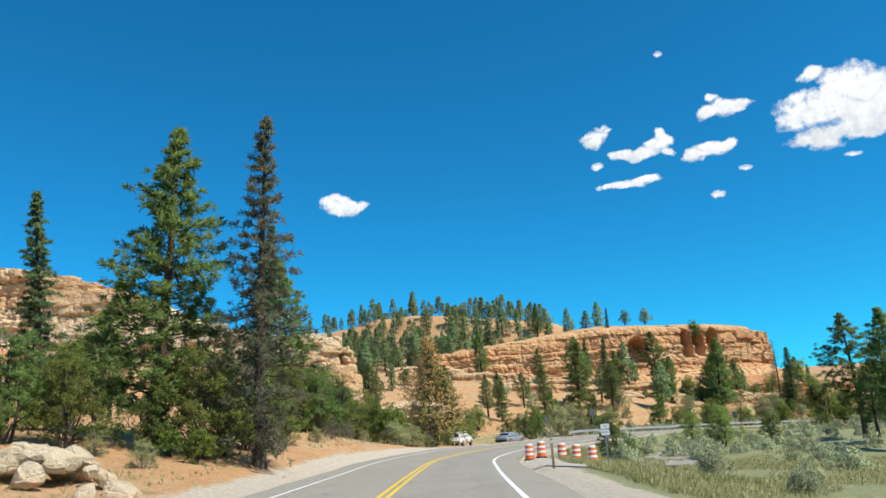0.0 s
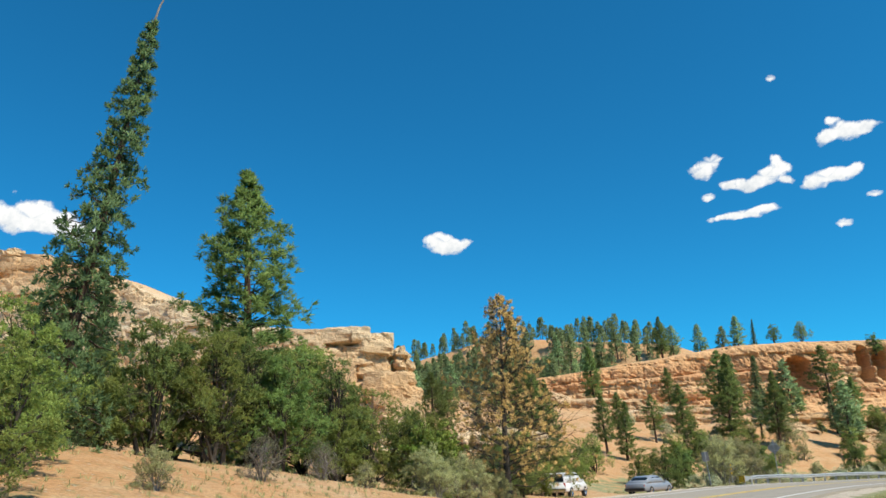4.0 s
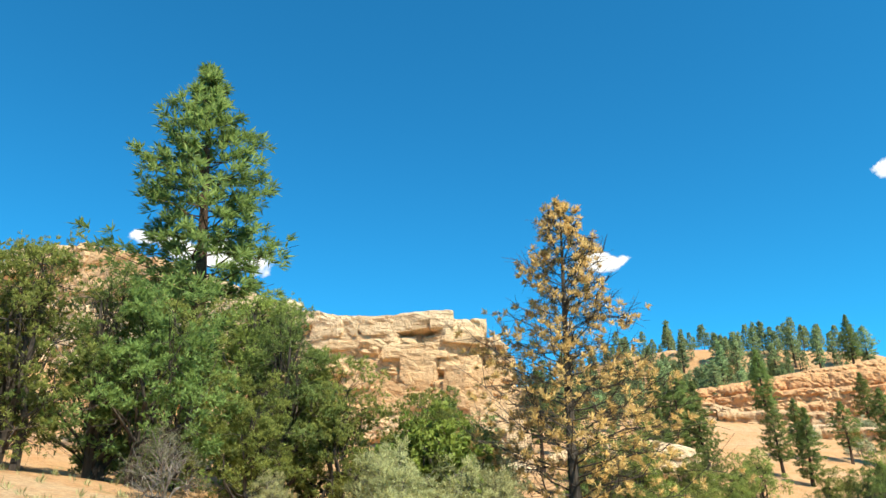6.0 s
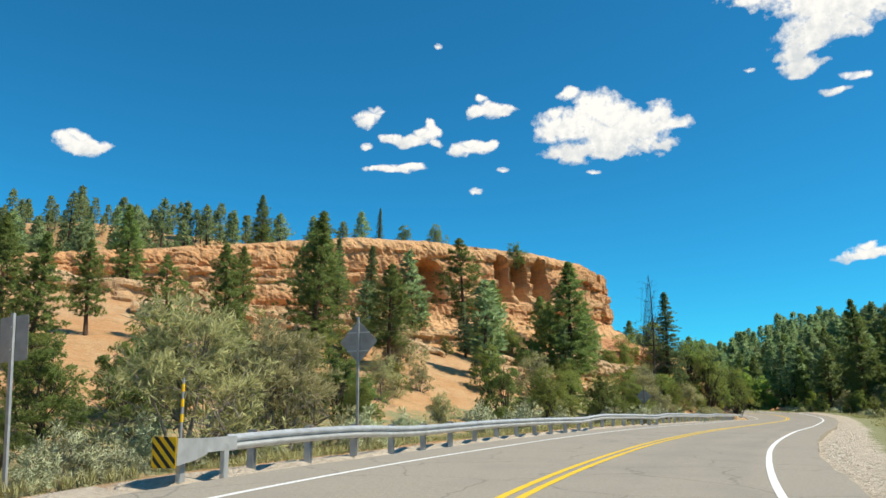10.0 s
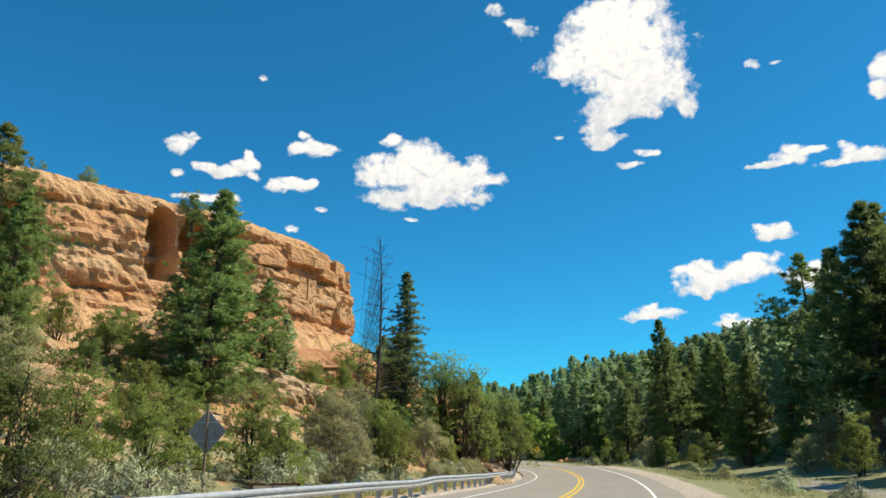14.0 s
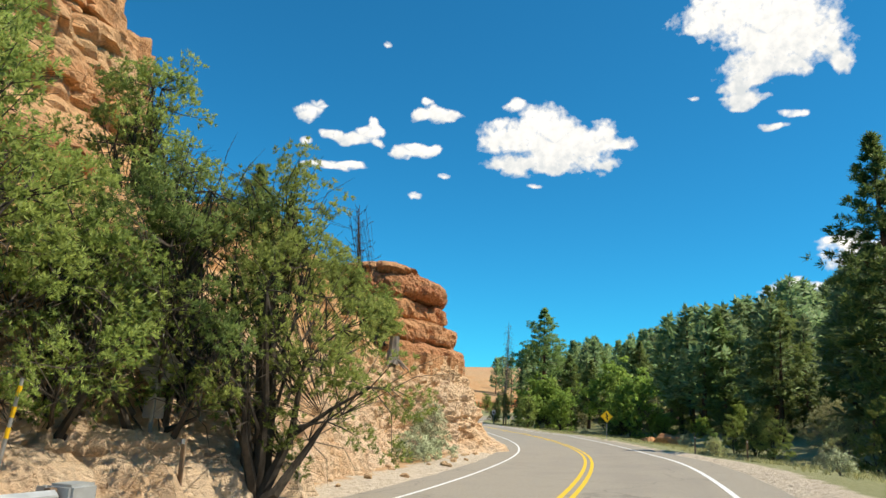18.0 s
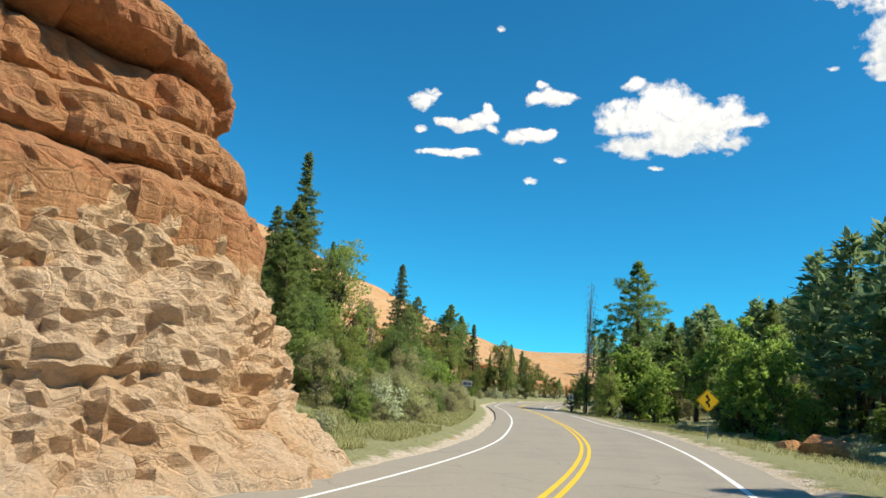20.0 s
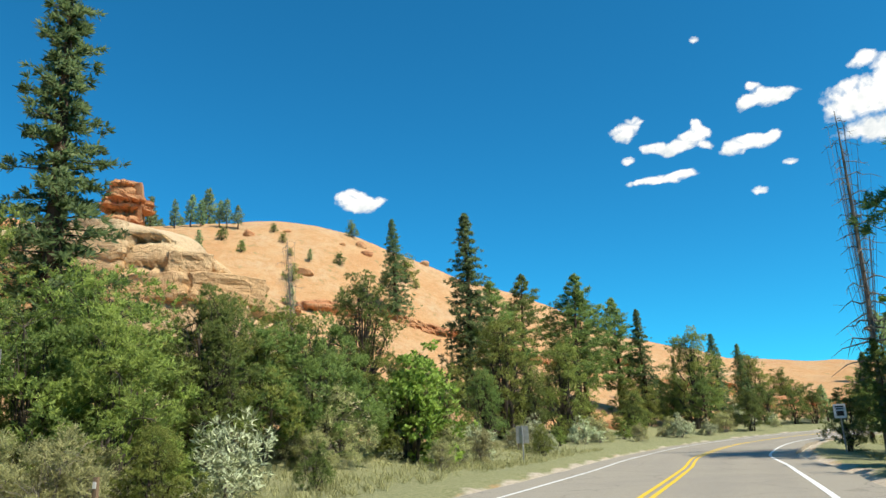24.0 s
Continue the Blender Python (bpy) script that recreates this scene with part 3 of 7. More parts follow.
# ---- one plant of each kind, copied where it grows ----
KINDS = {
    "pine": [conifer("ponderosa_pine", "tall green ponderosa pine with clumped needles", 20, 41, 0.17, 0.20, 110, pine_green, bark_pine, 24, 0.42, 0.05, 12, 0.05, 0.35, 0.5),
             conifer("ponderosa_pine", "green ponderosa pine with an open, uneven crown", 20, 42, 0.20, 0.26, 84, pine_green, bark_pine, 26, 0.44, 0.05, 12, 0.12, 0.3, 0.65, clear=0.5),
             conifer("ponderosa_pine", "dense green ponderosa pine with a pointed crown", 20, 43, 0.16, 0.10, 125, pine_green, bark_pine, 24, 0.40, 0.05, 12, 0.15, 0.3, 0.4)],
    "fir": [conifer("spruce", "dark green spruce with layered, drooping boughs", 20, 51, 0.155, 0.04, 150, spruce_green, bark_pine, 20, 0.30, 0.05, 13, 0.42, 0.12, 0.3, clear=0.15, category="spruce tree", cone=True),
            conifer("spruce", "slim dark spruce with short boughs", 20, 52, 0.105, 0.05, 140, spruce_green, bark_pine, 20, 0.30, 0.05, 11, 0.35, 0.12, 0.45, clear=0.1, category="spruce tree", cone=True)],
    "thin": [conifer("thinning_spruce", "tall spruce with thin, greying brown needles", 18, 55, 0.155, 0.06, 120, grey_needles, bark_dark, 19, 0.32, 0.04, 10, 0.35, 0.12, 0.5, clear=0.25, twigs=7, category="spruce tree", cone=True)],
    "brown": [conifer("browning_pine", "dying pine with tan-brown needles and grey twigs", 12, 61, 0.36, 0.08, 120, brown_needles, bark_dark, 26, 0.20, 0.034, 10, 0.0, 0.45, 0.4, clear=0.4, twigs=18, bend=0.012, cone=True)],
    "far": [conifer("distant_pine", "dark green pine in the woods on the slope", 18, 71, 0.15, 0.15, 60, pine_hazed, bark_pine, 5, 1.05, 0.28, 5, 0.1, 0.3, 0.4),
            conifer("distant_pine", "dark green pine in the woods on the slope", 18, 72, 0.17, 0.22, 50, pine_hazed, bark_pine, 5, 1.1, 0.28, 5, 0.15, 0.3, 0.5),
            conifer("distant_pine", "narrow dark pine in the woods on the slope", 18, 73, 0.12, 0.1, 60, pine_hazed, bark_pine, 5, 0.95, 0.26, 5, 0.25, 0.2, 0.4)],
    "juniper": [bushy("juniper", "green juniper with a rounded, uneven crown", 5, 2.6, 81, juniper_green, 6, 15, 2400, 13, 0.135, 0.025, base=0.04),
                bushy("juniper", "dense olive-green juniper reaching the ground", 5, 2.3, 82, juniper_green, 5, 16, 2400, 13, 0.13, 0.025, base=0.01),
                bushy("juniper", "green pinyon pine with several crooked stems", 5, 2.4, 83, pine_green, 6, 14, 2200, 13, 0.14, 0.024, base=0.07, twigs=2)],
    "tall": [bushy("pinyon_pine", "tall bushy pinyon pine with a rounded crown", 9, 3.3, 84, juniper_green, 7, 24, 3800, 14, 0.145, 0.027, category="tree", base=0.02, twigs=4),
             bushy("pinyon_pine", "tall grey-green pinyon pine with open limbs", 9, 3.0, 85, pine_green, 7, 20, 3100, 14, 0.15, 0.026, category="tree", base=0.08, twigs=6)],
    "open": [bushy("old_juniper", "old spreading juniper with bare crooked stems", 8, 3.2, 93, juniper_green, 8, 20, 3400, 18, 0.12, 0.02, bark_dark, "tree", 0.13, twigs=10),
             bushy("old_juniper", "old grey-green juniper with dead lower limbs", 8, 3.0, 94, pine_green, 8, 18, 2900, 18, 0.12, 0.019, bark_dark, "tree", 0.2, twigs=14)],
    "green": [bushy("leafy_shrub", "bright green leafy shrub", 4, 2.2, 86, bright_green, 6, 12, 1000, 9, 0.18, 0.07, base=0.05, category="shrub")],
    "olive": [bushy("shrub", "grey-green shrub with thin upright twigs", 3, 2.2, 87, shrub_olive, 9, 12, 1100, 9, 0.22, 0.022, bark_grey, "shrub", 0.08, twigs=5)],
    "grey": [bushy("twiggy_shrub", "grey half-bare shrub with fine twigs", 3, 1.9, 88, grey_needles, 10, 11, 500, 7, 0.2, 0.018, bark_grey, "shrub", 0.1, twigs=16)],
    "sage": [bushy("sagebrush", "silver-green sagebrush with upright sprays", 1.2, 0.95, 91, sage_green, 7, 9, 420, 8, 0.17, 0.02, bark_grey, "sagebrush", 0.05, clumps=5),
             bushy("sagebrush", "low silver-grey sagebrush clump", 1.2, 1.1, 92, sage_green, 7, 10, 430, 8, 0.15, 0.02, bark_grey, "sagebrush", 0.05, clumps=5)],
    "bare": [snag("dead_pine", "bare dark dead pine with long level limbs", 18, 97, 46, 0.27, 0.05, bark_dark, 3, 0.02, 0.2)],
    "snag": [snag("dead_snag", "bare grey standing dead conifer with drooping limbs", 18, 95, 64, 0.12, 0.6, forks=3, radius=0.19), snag("dead_snag", "dark bare dead tree with crooked limbs", 8, 96, 34, 0.24, -0.1, bark_dark, 5, 0.03, 0.085)],
}
PLANTED = {}


def plant(kind, x, y, height, variant=None, turn=None, z=None, wide=1.0, lean=(0, 0), group=""):
    """Sets one plant of a kind, that high, on the ground at x, y."""
    if kind == "juniper" and height > 5.6:
        kind = "tall"
    choices = KINDS[kind]
    i = int(rng.integers(len(choices))) if variant is None else variant % len(choices)
    if kind == "snag":
        i = int(height < 9)
    model = choices[i]
    natural = {"pine": 20, "fir": 20, "thin": 18, "brown": 12, "far": 18, "juniper": 5, "tall": 9, "green": 4, "olive": 3, "grey": 3, "sage": 1.2, "bare": 18, "open": 8}.get(kind) or (18, 8)[i]
    s = height / natural
    wide = wide * {"pine": 1.3, "far": 1.4, "fir": 1.3}.get(kind, 1.0)
    m = pose(x, y, (ground_z(x, y) if z is None else z) - 0.05, lean[0], lean[1], rng.uniform(0, 360) if turn is None else turn) @ Matrix.Diagonal((s * wide, s * wide, s, 1))
    if (kind, i) not in PLANTED:
        PLANTED[kind, i] = (s * wide, s * wide, s)
        model.matrix_basis = m
        ob = model
    else:
        a, b, c = PLANTED[kind, i]
        ob = copy_thing(model, m @ Matrix.Diagonal((1 / a, 1 / b, 1 / c, 1)))
    if group:
        ob["group"] = group
    return ob

# ---- the lie of the land ----
# Middle of the road: x, y, z and cross fall (rise to the left).
ROAD = [(-2.45, -40, -0.05, 0), (-2.2, 0, -0.08, 0), (-1.91, 33.78, -0.16, 0.01), (-0.89, 49.8, -0.11, 0.03), (3.04, 65.46, -0.04, 0.04),
        (8.83, 80.62, -0.15, 0.03), (17.25, 94.31, -0.09, 0.03), (27.74, 106.7, -0.2, 0.02), (39.47, 118.06, -0.37, 0.02), (51.71, 128.97, -0.65, 0.02),
        (63.66, 140.17, -0.99, 0.02), (75.63, 151.34, -1.28, 0), (87.14, 163.03, -1.52, -0.03), (98.16, 175.32, -1.72, -0.05), (108.36, 188.34, -1.79, -0.06),
        (117.53, 202.12, -1.98, -0.04), (125.38, 216.67, -2.04, -0.04), (131.87, 231.93, -2.0, -0.04), (137.74, 247.42, -2.05, -0.01),
        (143.05, 263.08, -1.94, -0.01), (147.99, 278.8, -1.92, 0), (152.79, 294.34, -1.82, 0), (160.29, 308.35, -1.39, 0), (173, 320, -0.9, 0.02), (192, 328, -0.4, 0.02)]
LANE = 3.66
road = spline(ROAD, 1.0)
road_left = side_of(road)
road_run = np.r_[0, np.cumsum(np.linalg.norm(np.diff(road[:, :2], axis=0), axis=1))]

# Cross-sections: the y of the road's middle, then pairs of distance from it and height over it.
LEFT_NEAR = [(-40, 6, 0, 10, 0.7, 16, 2.4, 35, 4, 70, 9, 110, 18), (20, 6, 0, 9, 0.7, 16, 1.8, 35, 4, 70, 9, 110, 19),
        (50, 6, 0, 8, 1.1, 14, 2.6, 30, 4.5, 60, 8.5, 110, 24), (78, 6, 0, 9, -0.2, 15, 0.5, 30, 4.2, 60, 10, 110, 28),
        (95, 6, 0, 11, -0.7, 18, -0.3, 32, 3.5, 60, 10, 110, 24), (120, 6, 0, 14, -0.5, 20, 0.2, 45, 8, 66, 13, 110, 17),]
LEFT_MID = [(150, 6, 0, 12, -0.3, 18, 1.2, 40, 11, 52, 13, 110, 19), (170, 6, 0, 9, 0.2, 14, 3, 24, 8.5, 45, 14, 110, 24),
        (188, 6, 0, 10, 0.1, 14, 3.2, 22, 8.0, 45, 13, 110, 22), (203, 6, 0, 10, 0.1, 14, 2.4, 22, 5.8, 50, 12, 110, 24), (212, 6, 0, 9, 0.2, 14, 1.2, 28, 4.5, 52, 12, 110, 26),]
LEFT_FAR = [(225, 6, 0, 10, 0.3, 15, 1.2, 28, 4.5, 55, 17, 100, 36), (262, 6, 0, 11, 0.3, 16, 1.3, 28, 4.5, 52, 15, 95, 36),
        (308, 6, 0, 11, 0.4, 16, 1.0, 32, 6, 62, 21, 90, 32), (330, 6, 0, 11, 0.3, 18, 1.0, 40, 4, 80, 8, 140, 10)]
LEFT = LEFT_NEAR + LEFT_MID + LEFT_FAR
RIGHT_NEAR = [(-40, 6, 0, 9, -0.4, 14, -1.0, 40, -1.4, 100, 0, 200, 5), (60, 6, 0, 9, -0.4, 14, -1.2, 40, -1.6, 100, 0, 200, 5),
         (100, 6, 0, 9, -0.3, 14, -0.8, 30, -0.8, 70, 2, 200, 18), (150, 6, 0, 9, -0.2, 14, -0.4, 24, 0.5, 50, 6, 75, 11, 120, 19, 200, 28),]
RIGHT_FAR = [(200, 6, 0, 9, -0.2, 14, -0.5, 24, 0.8, 50, 9, 75, 15, 120, 27, 200, 38), (260, 6, 0, 9, -0.2, 14, -0.4, 24, 0.8, 50, 10, 75, 17, 120, 28, 200, 40),
         (330, 6, 0, 9, -0.2, 14, -0.4, 24, 0.5, 50, 7, 75, 15, 120, 26, 200, 37)]
RIGHT = RIGHT_NEAR + RIGHT_FAR


def section(table, y, d):
    ys = [row[0] for row in table]
    out = np.zeros(len(y))
    hs = []
    for row in table:
        far = (0, *row[1::2], row[-2] + 400)
        up = (0, *row[2::2], row[-1] + 12)
        hs.append(np.interp(d, far, up))
    hs = np.array(hs)
    k = np.clip(np.searchsorted(ys, y) - 1, 0, len(ys) - 2)
    w = np.clip((y - np.array(ys)[k]) / (np.array(ys)[k + 1] - np.array(ys)[k]), 0, 1)
    w = w * w * (3 - 2 * w)
    i = np.arange(len(y))
    return hs[k, i] * (1 - w) + hs[k + 1, i] * w


def nearest(p):
    """For rows of x, y: the nearest point of the road, and the distance to its left."""
    k = np.empty(len(p), int)
    for a in range(0, len(p), 4000):
        q = p[a:a + 4000]
        k[a:a + 4000] = np.argmin(((q[:, None] - road[None, :, :2]) ** 2).sum(-1), 1)
    off = p - road[k, :2]
    side = (off * road_left[k]).sum(-1)
    far = np.linalg.norm(off, axis=1)
    return k, np.where(side >= 0, far, -far)


def axis(low, high, step, reach):
    inner = np.arange(low, high + step, step)
    grow, x = [], step
    while x < reach:
        x *= 1.35
        grow.append(x)
    return np.r_[(low - np.cumsum(grow))[::-1], inner, inner[-1] + np.cumsum(grow)]


GX, GY = axis(-110, 260, 1.25, 900), axis(-40, 400, 1.25, 900)
gx, gy = np.meshgrid(GX, GY, indexing="ij")
flat = np.stack([gx.ravel(), gy.ravel()], 1)
gk, gd = nearest(flat)
yy = road[gk, 1]
hill = np.where(gd >= 0, section(LEFT, yy, np.abs(gd)), section(RIGHT, yy, np.abs(gd)))
for cx, cy, h, sx, sy in ((-18, 305, 14, 62, 60), (118, 366, 14.5, 32, 24), (150, 398, 13, 32, 28), (180, 440, 12, 36, 28), (218, 480, 7, 34, 26), (255, 362, 9, 46, 38)):
    hill = hill + np.clip((np.abs(gd) - 25) / 40, 0, 1) * h * np.exp(-(((flat[:, 0] - cx) / sx) ** 2) - ((flat[:, 1] - cy) / sy) ** 2)
hill = hill.reshape(gx.shape)
soft = hill.copy()
for _ in range(40):
    soft[1:-1, 1:-1] = (soft[:-2, 1:-1] + soft[2:, 1:-1] + soft[1:-1, :-2] + soft[1:-1, 2:]) / 4
w = np.clip((np.abs(gd) - 14) / 25, 0, 1).reshape(gx.shape)
hill = hill * (1 - w) + soft * w
p3 = np.c_[flat, np.zeros(len(flat))]
away = np.clip((np.abs(gd) - 6.0) / 8, 0, 1)
rough_z = away * (0.45 * fbm(p3, 7.0, 4, 3) + 0.16 * fbm(p3, 1.9, 3, 9)) + np.clip((np.abs(gd) - 25) / 60, 0, 1) * 3.2 * fbm(p3, 38.0, 4, 21)
on_road = np.where(np.abs(gd) < 5.4, -0.35, 0.0) + np.clip(gd, -6, 6) * road[gk, 3]
far_z = np.clip((np.abs(gd) - 350) / 900, 0, 1) * 60 * (1 + fbm(p3, 400.0, 3, 5))
ground_height = (road[gk, 2] + hill.ravel() + rough_z + on_road + far_z).reshape(gx.shape)


def ground_z(x, y):
    """The ground's height at a place."""
    i = int(np.clip(np.searchsorted(GX, x) - 1, 0, len(GX) - 2))
    j = int(np.clip(np.searchsorted(GY, y) - 1, 0, len(GY) - 2))
    u, v = (x - GX[i]) / (GX[i + 1] - GX[i]), (y - GY[j]) / (GY[j + 1] - GY[j])
    h = ground_height
    return float(h[i, j] * (1 - u) * (1 - v) + h[i + 1, j] * u * (1 - v) + h[i, j + 1] * (1 - u) * v + h[i + 1, j + 1] * u * v)


def beside(y_or_index, d):
    """A place d metres to the left of the road's middle at an index of its line."""
    c = road[y_or_index]
    n = road_left[y_or_index]
    return c[0] + n[0] * d, c[1] + n[1] * d

# ---- ground and road ----
def ground_material():
    m, nt, bsdf = material("red_soil_and_grass", 0.97)
    at = place(nt)
    cover = nt.nodes.new("ShaderNodeAttribute")
    cover.attribute_name = "cover"
    big = noise_tex(nt, at, 0.16, 5, 0.6)
    mid = noise_tex(nt, at, 0.9, 6, 0.65)
    fine = noise_tex(nt, at, 7.0, 7, 0.7)
    soil = ramp(nt, big, [(0.3, (0.52, 0.285, 0.13)), (0.5, (0.55, 0.345, 0.175)), (0.7, (0.54, 0.385, 0.23))])
    soil = mix(nt, ramp(nt, mid, [(0.42, (0, 0, 0)), (0.66, (0.8,) * 3)]), soil, (0.50, 0.24, 0.095))
    stones = node(nt, "TexVoronoi", Scale=3.4)
    nt.links.new(at, stones.inputs["Vector"])
    pebble = ramp(nt, stones.outputs["Distance"], [(0.12, (1, 1, 1)), (0.24, (0, 0, 0))])
    pebble = maths(nt, "MULTIPLY", pebble, ramp(nt, mid, [(0.45, (0, 0, 0)), (0.6, (1, 1, 1))]))
    soil = mix(nt, pebble, soil, (0.66, 0.52, 0.38))
    soil = mix(nt, 0.95, soil, ramp(nt, fine, [(0.25, (0.55, 0.50, 0.46)), (0.55, (1, 1, 1)), (0.8, (1.25,) * 3)]), "MULTIPLY")
    grass = ramp(nt, fine, [(0.25, (0.13, 0.145, 0.06)), (0.5, (0.25, 0.255, 0.125)), (0.75, (0.41, 0.38, 0.215))])
    gravel = ramp(nt, fine, [(0.25, (0.31, 0.25, 0.19)), (0.5, (0.52, 0.44, 0.34)), (0.75, (0.68, 0.60, 0.49))])
    sep = nt.nodes.new("ShaderNodeSeparateColor")
    nt.links.new(cover.outputs["Color"], sep.inputs[0])
    edge = maths(nt, "ADD", sep.outputs[0], maths(nt, "MULTIPLY", maths(nt, "SUBTRACT", mid, 0.5), 1.5))
    col = mix(nt, ramp(nt, edge, [(0.42, (0, 0, 0)), (0.62, (1, 1, 1))]), soil, grass)
    edge = maths(nt, "ADD", sep.outputs[1], maths(nt, "MULTIPLY", maths(nt, "SUBTRACT", mid, 0.5), 0.7))
    col = mix(nt, ramp(nt, edge, [(0.42, (0, 0, 0)), (0.6, (1, 1, 1))]), col, gravel)
    nt.links.new(col, bsdf.inputs["Base Color"])
    bump(nt, bsdf, maths(nt, "ADD", maths(nt, "ADD", mid, fine), pebble), 0.8, 0.12)
    return m


n, mcols = gx.shape
ground = part("ground", np.stack([gx, gy, ground_height], -1).reshape(-1, 3), grid_faces(n, mcols)[:, ::-1], ground_material(), smooth=True)
tagged(ground, "orange canyon soil with dry grass and gravel verges", "ground", kind="structure")
# where grass grows (red) and where gravel lies (green)
ad = np.abs(gd)
grass = np.where(gd < 0, np.clip((ad - 4.8) / 1.4, 0, 1) * 0.95, 0.30)
grass = np.where((gd > 0) & (yy > 198) & (ad < 17), 0.98 * np.clip((ad - 4.8) / 1.2, 0, 1), grass)
grass = np.where((gd > 0) & (yy > 92) & (yy < 160) & (ad < 22), 0.6 * np.clip((ad - 7) / 3, 0, 1), grass)
grass = np.where((gd < 0) & (ad > 60), 0.35, grass)
gravel = np.clip((np.where(yy > 205, 6.6, 7.6) - ad) / 1.5, 0, 1)
layer = ground.data.color_attributes.new("cover", "FLOAT_COLOR", "POINT")
layer.data.foreach_set("color", np.stack([grass, gravel, 0 * ad, 0 * ad + 1], 1).ravel())
# turn the faces up
if ground.data.polygons[0].normal.z < 0:
    ground.data.flip_normals()


def strip(name, low, high, lift, mat, label, start=0, end=None, parent=None, wobble=0.0, thick=0.0, dash=1):
    """A band that follows the road between two distances left of its middle."""
    c = road[start:end:dash]
    nl = road_left[start:end:dash]
    cols = max(2, int(abs(high - low) / 0.9) + 1)
    o = np.linspace(low, high, cols)
    v = np.zeros((len(c), cols, 3))
    v[..., :2] = c[:, None, :2] + nl[:, None] * o[None, :, None]
    v[..., 2] = c[:, None, 2] + c[:, None, 3] * o[None] + lift
    if wobble:
        q = fbm(np.c_[c[:, :2], c[:, 2]], 2.2, 3, 4) * wobble
        v[:, 0, :2] -= nl * q[:, None]
        v[:, -1, :2] += nl * q[::-1, None]
    f = grid_faces(len(c), cols)
    pts = v.reshape(-1, 3)
    if thick:
        low_edge = v[:, [0, -1]].copy()
        low_edge[..., 2] -= thick
        base = len(pts)
        pts = np.r_[pts, low_edge.reshape(-1, 3)]
        extra = []
        for i in range(len(c) - 1):
            extra.append((i * cols, (i + 1) * cols, base + (i + 1) * 2, base + i * 2))
            extra.append((i * cols + cols - 1, base + i * 2 + 1, base + (i + 1) * 2 + 1, (i + 1) * cols + cols - 1))
        f = np.r_[f, np.array(extra)]
    ob = part(name, pts, f, mat, parent, smooth=False)
    if ob.data.polygons[0].normal.z < 0:
        ob.data.flip_normals()
    return ob


def asphalt_material():
    m, nt, bsdf = material("worn_asphalt", 0.85)
    uv = nt.nodes.new("ShaderNodeAttribute")
    uv.attribute_name = "lane"
    at = place(nt)
    sep = nt.nodes.new("ShaderNodeSeparateColor")
    nt.links.new(uv.outputs["Color"], sep.inputs[0])
    fine = noise_tex(nt, at, 22.0, 8, 0.75)
    patch = noise_tex(nt, at, 0.35, 4, 0.6)
    base = ramp(nt, fine, [(0.25, (0.205, 0.18, 0.145)), (0.5, (0.32, 0.285, 0.23)), (0.78, (0.44, 0.395, 0.325))])
    track = maths(nt, "ADD", sep.outputs[0], maths(nt, "MULTIPLY", maths(nt, "SUBTRACT", patch, 0.5), 0.9))
    base = mix(nt, ramp(nt, track, [(0.35, (0, 0, 0)), (0.9, (0.5,) * 3)]), base, (0.19, 0.175, 0.16))
    base = mix(nt, ramp(nt, patch, [(0.5, (0, 0, 0)), (0.72, (0.4,) * 3)]), base, (0.28, 0.25, 0.215))
    vor = node(nt, "TexVoronoi", Scale=0.28)
    vor.feature = "DISTANCE_TO_EDGE"
    wob = nt.nodes.new("ShaderNodeMixRGB")
    wob.inputs[0].default_value = 0.9
    wob.blend_type = "ADD"
    nz = node(nt, "TexNoise", Scale=0.8, Detail=4.0)
    nt.links.new(at, nz.inputs["Vector"])
    nt.links.new(at, wob.inputs[1])
    nt.links.new(nz.outputs["Color"], wob.inputs[2])
    nt.links.new(wob.outputs[0], vor.inputs["Vector"])
    crack = ramp(nt, vor.outputs["Distance"], [(0.003, (0.35,) * 3), (0.008, (0, 0, 0))])
    base = mix(nt, crack, base, (0.05, 0.048, 0.045))
    nt.links.new(base, bsdf.inputs["Base Color"])
    bump(nt, bsdf, fine, 0.35, 0.02)
    return m


def line_paint(name, colour):
    m, nt, bsdf = material(name, 0.7)
    at = place(nt)
    wear = noise_tex(nt, at, 9.0, 7, 0.75)
    col = mix(nt, ramp(nt, wear, [(0.28, (0.75,) * 3), (0.42, (0, 0, 0))]), colour, (0.22, 0.21, 0.19))
    nt.links.new(mix(nt, ramp(nt, noise_tex(nt, at, 0.7), [(0.4, (0, 0, 0)), (0.75, (0.25,) * 3)]), col, tuple(c * 0.7 for c in colour)), bsdf.inputs["Base Color"])
    bump(nt, bsdf, wear, 0.2, 0.01)
    return m


asphalt = asphalt_material()
white_paint = line_paint("white_line_paint", (0.80, 0.80, 0.78))
yellow_paint = line_paint("yellow_line_paint", (0.80, 0.52, 0.03))
pavement = strip("road", -LANE - 1.3, LANE + 1.3, 0.0, asphalt, "", thick=0.4, wobble=0.16)
tagged(pavement, "two-lane grey asphalt road with dark wheel tracks", "road", kind="structure")
